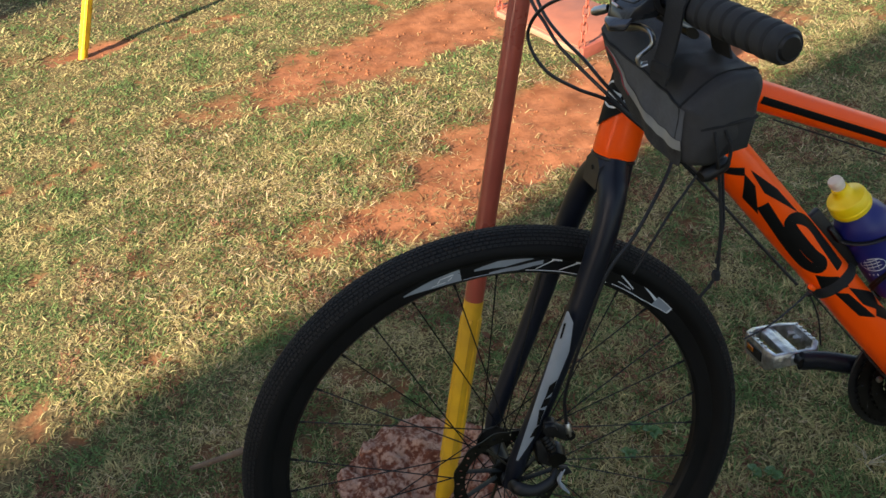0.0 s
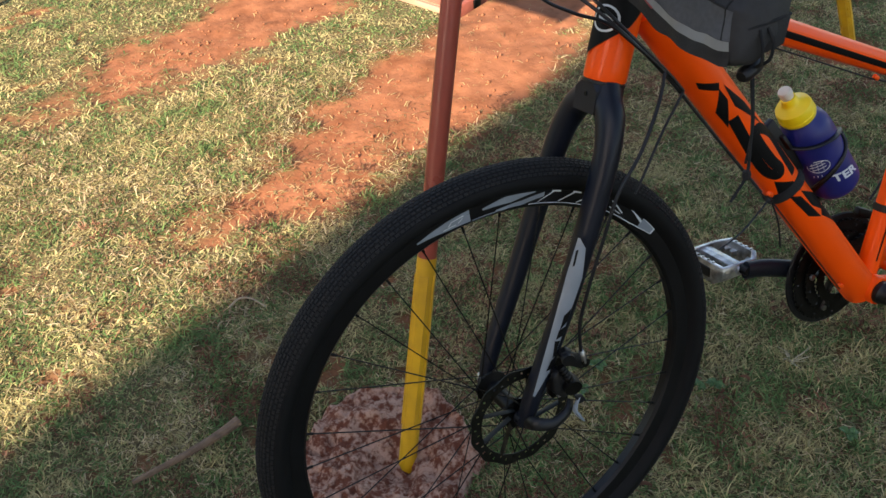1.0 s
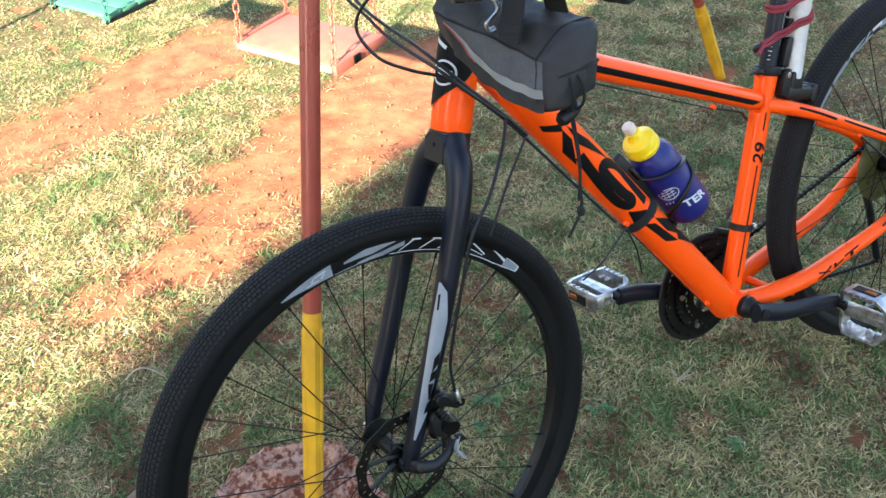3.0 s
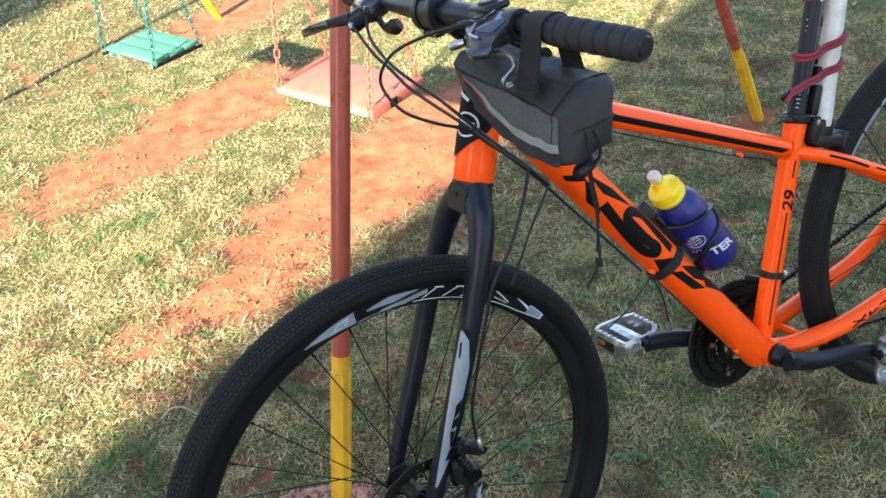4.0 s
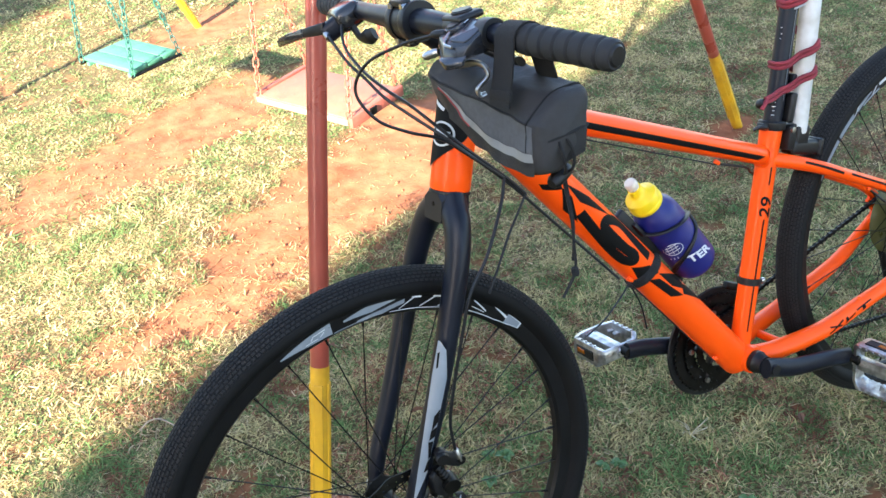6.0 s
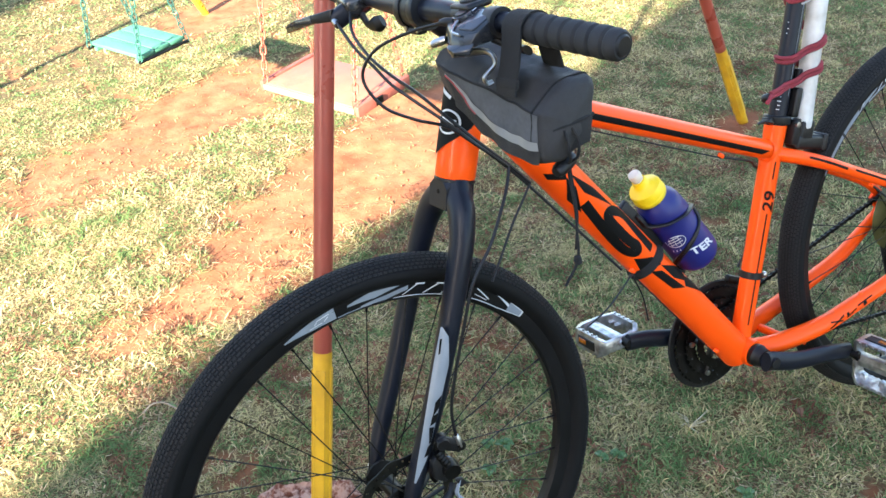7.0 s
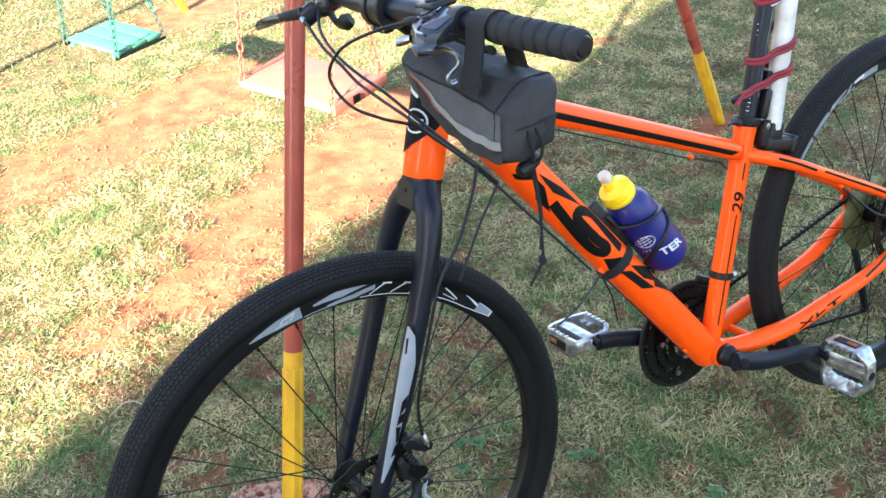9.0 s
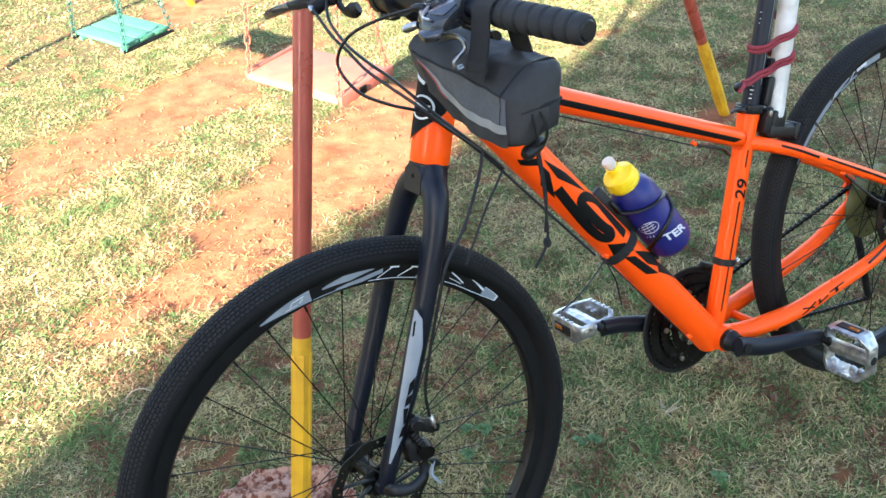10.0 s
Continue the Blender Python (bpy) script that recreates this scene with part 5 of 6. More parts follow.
        bmesh.ops.bevel(bm, geom=list(bm.edges), offset=0.0010, segments=1, profile=0.5, affect="EDGES")
        ped = part("pedal", bm, ALLOY, bicycle, "scuffed cast alloy platform pedal")
        part("barrel", turned([(0.0, -0.050), (0.0085, -0.050), (0.0100, -0.046), (0.0102, -0.036), (0.0090, -0.020), (0.0088, 0.016), (0.0102, 0.034), (0.0098, 0.042), (0.0, 0.043)], m @ pose(0, 0, 0, -s * 90), 18), ALLOY, ped)
        part("web", hull([m @ Vector((u, s * v, h)) for h in (-0.008, 0.008) for u in (-0.0125, 0.0125) for v in (-0.043, 0.044)], 0.003), ALLOY, ped)
        for x in (-1, 1):
            for y0, y1 in ((-0.032, -0.024), (0.006, 0.014), (0.022, 0.030)):
                part("rib", hull([m @ Vector((x * u, s * v, h)) for h in (-0.005, 0.005) for u, v in ((0.027, y0), (0.041, y0 - 0.003), (0.041, y1 + 0.003), (0.030, y1))], 0.0010), ALLOY, ped)
            for q in range(5):
                for h in (-1, 1):
                    part("pin", turned([(0.0, 0.0), (0.0026, 0.0), (0.0022, 0.0030), (0.0, 0.0032)], m @ pose(x * 0.0425, s * (-0.026 + 0.0125 * q), h * 0.0185, 0 if h > 0 else 180), 8), ALLOY, ped)
            part("reflector_recess", boxed((0.003, 0.046, 0.019), m @ pose(x * 0.0478, s * -0.002, 0), 0.001, 1), PLASTIC, ped)
            part("reflector", boxed((0.003, 0.020, 0.009), m @ pose(x * 0.0490, s * 0.008, 0.001), 0.001, 1), AMBER, ped, "amber reflector")
        part("end_cap", turned([(0.0, 0.0), (0.0085, 0.0), (0.0080, 0.002), (0.0, 0.0028)], m @ pose(0, s * 0.048, 0, -s * 90), 16), PLASTIC, ped)
        part("axle", tube([p + Vector((0, -s * 0.008, 0)), p + Vector((0, s * 0.006, 0)) + shift * 0.2, m @ Vector((0, -s * 0.040, 0))], [0.0085, 0.0085, 0.0095], 14), DARK_STEEL, ped)
    # rear sprockets, spoke guard, derailleurs
    bm = bmesh.new()
    for i, r in enumerate((0.056, 0.050, 0.044, 0.039, 0.034, 0.029, 0.025)):
        lathe(bm, [(0.016, 0.028 + i * 0.0046), (r, 0.028 + i * 0.0046), (r, 0.030 + i * 0.0046), (0.016, 0.030 + i * 0.0046)], Matrix.Translation(REAR) @ pose(0, 0, 0, -90), 44)
    part("sprockets", bm, DARK_STEEL, bicycle, "dark stack of sprockets", smooth=30)
    part("spoke_guard", turned([(0.020, 0.0225), (0.076, 0.0245), (0.078, 0.0260), (0.076, 0.0262), (0.020, 0.0240), (0.020, 0.0225)], Matrix.Translation(REAR) @ pose(0, 0, 0, -90), 56), SPOKE_GUARD, bicycle, "yellowed plastic spoke guard disc")
    part("rear_derailleur", tube([REAR + Vector((0.005, 0.072, -0.012)), REAR + Vector((0.014, 0.074, -0.060)), REAR + Vector((0.010, 0.058, -0.110)), REAR + Vector((0.034, 0.052, -0.245))], [0.010, 0.014, 0.012, 0.009], 12, 0.6, n=5), PLASTIC, bicycle, "black rear derailleur")
    part("front_derailleur", boxed((0.050, 0.014, 0.016), pose(0.014, 0.052, 0.378, 0, 30, 0), 0.005), DARK_STEEL, bicycle, "black front derailleur")
    band_at = BB.lerp(ST_TOP, 0.345)
    cl = part("derailleur_clamp", turned([(0.0180, -0.006), (0.0205, -0.006), (0.0205, 0.006), (0.0180, 0.006), (0.0180, -0.006)], along(band_at, ST_TOP), 28), PLASTIC, bicycle, "black clamp band with a steel screw")
    part("screw", boxed((0.010, 0.010, 0.010), Matrix.Translation(band_at + Vector((0.017, -0.014, -0.004))), 0.003), STEEL, cl)
    # chain
    def run(a, b, n, sag=0.0):
        bm = bmesh.new()
        a, b = Vector(a), Vector(b)
        for i in range(n):
            t = (i + 0.5) / n
            p = a.lerp(b, t) - Vector((0, 0, sag * 4 * t * (1 - t)))
            q = (b - a)
            m = Matrix.Translation(p) @ pose(0, 0, 0, 0, -math.degrees(math.atan2(q.z, q.x)), 0)
            w = 0.0064 if i % 2 else 0.0046
            block(bm, (0.0090, w, 0.0056), m)
            for k in (-1, 1):
                lathe(bm, [(0.0, -w / 2), (0.0046, -w / 2), (0.0046, w / 2), (0.0, w / 2)], m @ pose(0.0058 * k, 0, 0, 90), 8)
        return bm
    ch = part("drive_chain", run(BB + Vector((-0.008, 0.046, 0.049)), REAR + Vector((-0.006, 0.046, 0.045)), 38), DARK_STEEL, bicycle, "oily black drive chain", smooth=0)
    part("lower_run", run(BB + Vector((-0.010, 0.046, -0.049)), REAR + Vector((0.030, 0.050, -0.250)), 42), DARK_STEEL, ch, smooth=0)
    # rear caliper
    k = REAR + Vector((-0.035, -0.055, 0.045))
    cal = part("rear_brake_caliper", boxed((0.040, 0.030, 0.046), Matrix.Translation(k) @ pose(0, 0, 0, 0, 30, 0), 0.008, 3), PLASTIC, bicycle, "black disc brake caliper")
    part("adjuster", turned([(0.0, -0.012), (0.009, -0.012), (0.009, 0.010), (0.0, 0.012)], Matrix.Translation(k + Vector((0.004, -0.018, 0))) @ pose(0, 0, 0, 90), 16), STEEL, cal)


def cable(points, name="cable", r=0.0024, mat=None, label="black cable housing", n=8):
    return part(name, tube(points, r, 8, n=n), mat or PLASTIC, bicycle, label)


def build_cockpit():
    # steerer, stem
    top = HT_TOP + HT_UP * 0.012
    st = part("stem", turned([(0.0, 0.0), (0.0185, 0.0), (0.0195, 0.004), (0.0185, 0.010), (0.0195, 0.014), (0.0195, 0.046), (0.017, 0.050), (0.0, 0.050)], along(top, top + HT_UP), 28), FORK_BLACK, bicycle, "black alloy stem")
    clamp = Vector((-0.552, -0.010, 1.018))
    part("neck", tube([top + HT_UP * 0.030, clamp + Vector((0.008, 0, -0.006))], [0.017, 0.0165], 18), FORK_BLACK, st)
    part("face_plate", turned([(0.0150, -0.024), (0.0225, -0.024), (0.0235, -0.021), (0.0235, 0.021), (0.0225, 0.024), (0.0150, 0.024)], Matrix.Translation(clamp) @ pose(0, 0, 0, 90), 28), PLASTIC, st)
    for z in (-1, 1):
        part("clamp_ring", turned([(0.0160, -0.007), (0.0252, -0.007), (0.0262, -0.004), (0.0262, 0.004), (0.0252, 0.007), (0.0160, 0.007)], Matrix.Translation(clamp + Vector((0, 0.0175 * z, 0))) @ pose(0, 0, 0, 90), 28), PLASTIC, st)
        part("clamp_ear", boxed((0.014, 0.036, 0.009), Matrix.Translation(clamp + Vector((-0.010, 0, 0.0245 * z))), 0.003, 2), PLASTIC, st)
    for y in (-0.015, 0.015):
        for z in (-0.021, 0.021):
            part("bolt", turned([(0.0, -0.004), (0.0045, -0.004), (0.0045, 0.004), (0.0, 0.004)], Matrix.Translation(clamp + Vector((-0.014, y, z))) @ pose(0, 0, 0, 0, 90, 0), 10), STEEL, st)
    # bar
    L, Rr = Vector((-0.515, -0.344, 0.986)), Vector((-0.520, 0.330, 1.024))
    pts = [L + Vector((0, 0.004, 0)), Vector((-0.534, -0.22, 1.002)), Vector((-0.549, -0.11, 1.014)), clamp + Vector((0.001, -0.045, -0.001)), clamp, clamp + Vector((0.001, 0.045, 0.002)), Vector((-0.549, 0.10, 1.023)), Vector((-0.536, 0.21, 1.026)), Rr]
    hb = part("handlebar", tube(pts, spread([0.0112, 0.0112, 0.0130, 0.0156, 0.0160, 0.0156, 0.0128, 0.0112, 0.0112], 65), 20, n=8), FORK_BLACK, bicycle, "black flat handlebar")
    # grips with raised rings
    for a, b in ((L, Vector((-0.5345, -0.222, 1.002))), (Rr, Vector((-0.5365, 0.208, 1.026)))):
        ln = (b - a).length
        prof = [(0.0, -0.002), (0.0135, -0.002), (0.0160, 0.002), (0.0165, 0.010), (0.0155, 0.012)]
        n = 6
        for i in range(n):
            h0, h1 = 0.013 + (ln - 0.016) * i / n, 0.013 + (ln - 0.016) * (i + 1) / n
            prof += [(0.0142, h0), (0.0145, h0 + 0.0010), (0.0167, h0 + 0.0030), (0.0172, (h0 + h1) / 2), (0.0167, h1 - 0.0030), (0.0145, h1 - 0.0010)]
        prof += [(0.0160, ln), (0.0110, ln)]
        g = part("grip", turned(prof, along(a, b), 32), RUBBER, bicycle, "ribbed black foam handlebar grip")
        part("end_plug", turned([(0.0, -0.0045), (0.0095, -0.004), (0.0115, -0.002), (0.0115, 0.0), (0.0, 0.0)], along(a, b), 24), PLASTIC, g)
    # left brake and shift unit
    k = Vector((-0.546, -0.158, 1.008))
    low = [(-0.548, -0.178, 0.990), (-0.550, -0.128, 0.994), (-0.585, -0.122, 0.988), (-0.598, -0.150, 0.986), (-0.588, -0.178, 0.989)]
    top = [(-0.545, -0.180, 1.019), (-0.545, -0.125, 1.023), (-0.578, -0.120, 1.012), (-0.590, -0.150, 1.005), (-0.578, -0.182, 1.004)]
    u = part("left_shifter", hull(low + top, 0.0022), GLOSS_BLACK, bicycle, "glossy black and dark silver brake and gear lever")
    part("cover", hull([(-0.546, -0.176, 1.0205), (-0.547, -0.146, 1.0225), (-0.584, -0.150, 1.0100), (-0.577, -0.176, 1.0075), (-0.548, -0.172, 1.012), (-0.580, -0.165, 1.001)], 0.0012), LEVER_GREY, u, "dark silver cover plate")
    # thin steel line modelled for the highlight on the cover edge
    part("cover_highlight", tube([(-0.548, -0.141, 1.0225), (-0.572, -0.138, 1.0150), (-0.589, -0.150, 1.0070), (-0.590, -0.166, 1.0040)], 0.0016, 8, n=5), STEEL, u, "bright steel line for the highlight along the cover")
    part("clamp", turned([(0.0115, -0.010), (0.0170, -0.010), (0.0175, -0.007), (0.0175, 0.007), (0.0170, 0.010), (0.0115, 0.010)], Matrix.Translation(Vector((-0.5425, -0.172, 1.007))) @ pose(0, 0, 0, 90), 24), PLASTIC, u)
    gw = Matrix.Translation(Vector((-0.563, -0.134, 1.0185))) @ pose(0, 0, 0, 0, -17, 0)
    part("gear_window", turned([(0.0, 0.0035), (0.0075, 0.0035), (0.0090, 0.002), (0.0100, -0.004), (0.0, -0.004)], gw, 24), DARK_STEEL, u, "round dark gear window")
    part("window_rim", turned([(0.0095, 0.0005), (0.0105, 0.0022), (0.0118, 0.0018), (0.0122, -0.003), (0.0095, -0.003)], gw, 28), LEVER_GREY, u)
    part("lever_root", hull([(-0.586, -0.140, 0.996), (-0.600, -0.148, 0.992), (-0.602, -0.168, 0.988), (-0.590, -0.184, 0.990), (-0.578, -0.180, 0.996), (-0.588, -0.144, 0.982), (-0.600, -0.160, 0.980), (-0.590, -0.182, 0.982)], 0.002), LEVER_GREY, u, "dark silver lever root")
    part("brake_lever", tube([(-0.584, -0.130, 0.985), (-0.5786, -0.150, 0.980), (-0.5707, -0.175, 0.982), (-0.5675, -0.190, 0.9785), (-0.5675, -0.193, 0.9685), (-0.576, -0.189, 0.9605), (-0.581, -0.188, 0.956), (-0.5785, -0.188, 0.9495), (-0.572, -0.190, 0.9500)], spread([0.0075, 0.0068, 0.0060, 0.0054, 0.0050, 0.0048, 0.0050, 0.0044, 0.0034], 33), 12, 0.5, n=4), STEEL, u, "bare alloy brake lever blade")
    part("thumb_lever", tube([k + Vector((-0.004, -0.010, -0.018)), k + Vector((0.010, -0.030, -0.030)), k + Vector((0.012, -0.052, -0.032))], [0.007, 0.006, 0.008], 12, 0.6, n=5), PLASTIC, u)
    part("barrel_adjuster", turned([(0.0, 0.0), (0.0042, 0.0), (0.0050, 0.006), (0.0050, 0.016), (0.0036, 0.020), (0.0, 0.020)], along(k + Vector((-0.040, 0.030, -0.012)), k + Vector((-0.062, 0.060, -0.020))), 14), STEEL, u, "silver barrel adjuster")
    part("barrel_adjuster", turned([(0.0, 0.0), (0.0042, 0.0), (0.0050, 0.006), (0.0050, 0.014), (0.0034, 0.020), (0.0, 0.020)], along(k + Vector((-0.024, 0.034, 0.004)), k + Vector((-0.040, 0.070, 0.004))), 14), PLASTIC, u)
    # lamp or display mount on the bar
    bmnt = part("bar_mount", boxed((0.036, 0.040, 0.009), Matrix.Translation(Vector((-0.543, -0.122, 1.0250))) @ pose(0, 0, 0, 0, -4, 0), 0.004, 3), PLASTIC, bicycle, "small black plastic mount on the bar")
    part("mount_disc", turned([(0.0, 0.004), (0.011, 0.004), (0.0125, 0.002), (0.0125, -0.003), (0.0, -0.003)], Matrix.Translation(Vector((-0.543, -0.122, 1.0290))) @ pose(0, 0, 0, 0, -4, 0), 24), PLASTIC, bmnt)
    part("mount_band", turned([(0.0122, -0.009), (0.0160, -0.009), (0.0160, 0.009), (0.0122, 0.009)], Matrix.Translation(Vector((-0.5485, -0.116, 1.0135))) @ pose(0, 0, 0, 90), 24), PLASTIC, bmnt)
    # right unit
    k = Vector((-0.548, 0.165, 1.022))
    u = part("right_shifter", boxed((0.044, 0.058, 0.034), Matrix.Translation(k + Vector((-0.008, 0.010, -0.002))) @ pose(0, 0, 0, 0, -20, -8), 0.011, 3), GLOSS_BLACK, bicycle, "black combined brake and gear lever")
    part("clamp", turned([(0.0115, -0.010), (0.0170, -0.010), (0.0175, -0.007), (0.0175, 0.007), (0.0170, 0.010), (0.0115, 0.010)], Matrix.Translation(Vector((-0.542, 0.185, 1.025))) @ pose(0, 0, 0, 90), 24), PLASTIC, u)
    part("body", boxed((0.044, 0.026, 0.028), Matrix.Translation(k + Vector((-0.030, 0.006, -0.012))) @ pose(0, 0, 0, 0, -25, -20), 0.009, 3), FORK_BLACK, u)
    part("lever_arm", hull([(-0.598, 0.166, 1.021), (-0.586, 0.176, 1.020), (-0.600, 0.168, 1.004), (-0.586, 0.178, 1.004), (-0.617, 0.206, 1.015), (-0.606, 0.210, 1.014), (-0.617, 0.206, 1.002), (-0.606, 0.210, 1.002)], 0.002), PLASTIC, u)
    part("brake_lever", hull([(-0.617, 0.203, 1.014), (-0.606, 0.205, 1.013), (-0.617, 0.203, 1.002), (-0.606, 0.205, 1.002), (-0.626, 0.250, 1.006), (-0.612, 0.252, 1.006), (-0.626, 0.250, 0.994),
                              (-0.630, 0.284, 0.998), (-0.618, 0.288, 0.998), (-0.630, 0.284, 0.987), (-0.618, 0.288, 0.987)], 0.0025), GLOSS_BLACK, u)
    # grey strip puts the sheen of the lit top onto the blade
    part("lever_top_sheen", hull([(-0.6165, 0.205, 1.0155), (-0.607, 0.206, 1.0150), (-0.6250, 0.250, 1.0080), (-0.614, 0.252, 1.0080), (-0.6285, 0.280, 1.0008), (-0.619, 0.282, 1.0008), (-0.618, 0.207, 1.009), (-0.628, 0.278, 0.995), (-0.618, 0.278, 0.995)], 0.001), LEVER_GREY, u, "grey strip for the sheen on top of the lever")
    part("thumb_lever", tube([k + Vector((-0.012, -0.014, -0.018)), k + Vector((-0.012, -0.030, -0.030)), k + Vector((-0.006, -0.044, -0.030)), k + Vector((-0.001, -0.054, -0.026))], spread([0.007, 0.006, 0.012, 0.009], 16), 12, 0.6, n=5), PLASTIC, u)
    part("barrel_adjuster", turned([(0.0, 0.0), (0.0056, 0.0), (0.0072, 0.003), (0.0072, 0.010), (0.0054, 0.012), (0.0050, 0.018), (0.0030, 0.024), (0.0, 0.024)], along(Vector((-0.592, 0.180, 1.013)), Vector((-0.5975, 0.160, 0.999))), 16), STEEL, u, "silver barrel adjuster")
    # housings round the head tube
    run1 = [(-0.590, 0.176, 1.010), (-0.595, 0.168, 1.006), (-0.603, 0.100, 0.972), (-0.600, 0.060, 0.951), (-0.594, 0.030, 0.928), (-0.579, 0.000, 0.904), (-0.559, -0.032, 0.876), (-0.528, -0.046, 0.838), (-0.475, -0.042, 0.778), (-0.427, -0.036, 0.717), (-0.367, -0.032, 0.638), (-0.305, -0.030, 0.556)]
    cable(run1, r=0.0023, mat=HOUSING)
    cable([(-0.566, 0.166, 1.020), (-0.573, 0.158, 1.016), (-0.593, 0.120, 0.989), (-0.598, 0.070, 0.962), (-0.590, 0.030, 0.938), (-0.574, 0.000, 0.914), (-0.560, -0.028, 0.888), (-0.531, -0.044, 0.848), (-0.480, -0.044, 0.790), (-0.452, -0.042, 0.755)], r=0.0023, mat=HOUSING)
    cable([(-0.564, -0.098, 1.009), (-0.584, -0.040, 0.999), (-0.615, 0.010, 0.980), (-0.631, 0.030, 0.946), (-0.620, 0.010, 0.908), (-0.592, -0.018, 0.886), (-0.558, -0.036, 0.868), (-0.524, -0.048, 0.832), (-0.484, -0.046, 0.790)], r=0.0022)
    # front brake cable down to the caliper
    cable([(-0.484, -0.046, 0.790), (-0.497, -0.056, 0.772), (-0.519, -0.070, 0.750), (-0.553, -0.082, 0.711), (-0.592, -0.087, 0.671), (-0.618, -0.086, 0.615), (-0.642, -0.082, 0.553), (-0.658, -0.078, 0.500), (-0.660, -0.077, 0.456)])
    cable([(-0.452, -0.042, 0.755), (-0.472, -0.046, 0.735), (-0.496, -0.052, 0.713), (-0.529, -0.062, 0.678), (-0.552, -0.066, 0.650)], r=0.0018)
    # gear cables along the tubes
    cable([DT_A.lerp(DT_B, 0.52) + Vector((-0.027, -0.019, -0.024)), DT_A.lerp(DT_B, 0.90) + Vector((-0.027, -0.019, -0.024))], r=0.0012, label="thin steel cable", n=0)
    cable([TT_A.lerp(TT_B, 0.30) + Vector((0, -0.006, -0.026)), TT_A.lerp(TT_B, 0.80) + Vector((-0.010, -0.008, -0.026))], r=0.0012, label="thin steel cable", n=0)
    cable([TT_A.lerp(TT_B, 0.81) + Vector((-0.010, -0.008, -0.024)), TT_A.lerp(TT_B, 0.90) + Vector((0.0, -0.004, -0.027)), Vector((0.036, 0.014, 0.604)), Vector((0.064, 0.032, 0.585)), Vector((0.078, 0.038, 0.545)), Vector((0.060, 0.040, 0.47)), Vector((0.010, 0.040, 0.41))], r=0.0022)
    cable([Vector((0.255, -0.055, 0.505)), Vector((0.330, -0.072, 0.430)), Vector((0.395, -0.068, 0.405))], r=0.0022)
    cable([Vector((0.300, -0.075, 0.310)), Vector((0.340, -0.088, 0.345)), Vector((0.375, -0.080, 0.385)), Vector((0.405, -0.066, 0.400))], r=0.0022)


def build_seat_post():
    d = (ST_TOP - BB).normalized()
    p = part("seat_post", tube([ST_TOP - d * 0.02, ST_TOP + d * 0.55], 0.0152, 24), FORK_BLACK, bicycle, "black seat post")
    part("post_mark", patch_on_tube(bmesh.new(), ST_TOP, ST_TOP + d * 0.5, 0.0152, 0.0152, [(0.10, -2), (0.9, -2), (0.9, 2), (0.10, 2)], nu=4), SILVER_DECAL, p)
    for u0, v0, v1 in ((0.052, 44, 64), (0.066, 46, 60), (0.080, 42, 66), (0.094, 46, 60), (0.110, 44, 62), (0.30, 70, 76), (0.315, 66, 74), (0.335, 70, 78)):
        part("post_mark", patch_on_tube(bmesh.new(), ST_TOP, ST_TOP + d * 0.5, 0.0152, 0.0152, [(u0, v0), (u0 + 0.0025, v0), (u0 + 0.0025, v1), (u0, v1)], nu=3), WHITE_DECAL, p, "small white tick")
    col = part("seat_collar", turned([(0.0165, 0.002), (0.0220, 0.002), (0.0230, 0.004), (0.0230, 0.014), (0.0215, 0.016), (0.0160, 0.016)], along(ST_TOP, ST_TOP + d), 28), PLASTIC, bicycle, "black seat clamp collar")
    part("clamp_tab", boxed((0.014, 0.018, 0.012), Matrix.Translation(ST_TOP + Vector((-0.021, -0.002, 0.013))) @ pose(0, 0, 0, 0, 20, 0), 0.003), PLASTIC, col)
    part("quick_release", tube([ST_TOP + Vector((-0.024, -0.012, 0.012)), ST_TOP + Vector((-0.034, -0.018, 0.018)), ST_TOP + Vector((-0.046, -0.016, 0.022)), ST_TOP + Vector((-0.052, -0.010, 0.018))], [0.005, 0.005, 0.005, 0.004], 10, 0.6, n=4), PLASTIC, col)
    part("knob", turned([(0.0, -0.006), (0.007, -0.006), (0.008, -0.003), (0.008, 0.003), (0.007, 0.006), (0.0, 0.006)], Matrix.Translation(ST_TOP + Vector((-0.034, -0.014, 0.058))) @ pose(0, 0, 0, 70, 20, 0), 14), PLASTIC, p, "small black knob")
    part("knob_stalk", tube([ST_TOP + Vector((-0.034, -0.014, 0.058)), ST_TOP + Vector((-0.002, -0.008, 0.050))], 0.0045, 8), PLASTIC, p)
    part("tie", tube([ST_TOP + d * 0.20 + Vector((-0.004, -0.0165, 0)), ST_TOP + d * 0.20 + Vector((0.010, -0.0135, 0)), ST_TOP + d * 0.20 + Vector((0.030, -0.014, 0.002))], 0.0030, 8, 0.5, n=4), WHITE_DECAL, p, "white tie strip")
    # saddle on top, above the picture's edge
    top = ST_TOP + d * 0.55
    s = part("saddle", boxed((0.27, 0.14, 0.05), Matrix.Translation(top + Vector((0.01, 0, 0.035))), 0.022, 4), FABRIC, bicycle, "black padded saddle")
    for v in s.data.vertices:
        k = max(0.0, min(1.0, (top.x + 0.02 - v.co.x) / 0.13))
        v.co.y *= 1 - 0.72 * k
    part("saddle_rail", tube([top + Vector((-0.07, 0, 0.0)), top + Vector((0.08, 0, 0.0))], 0.006, 8), STEEL, s)
    return d


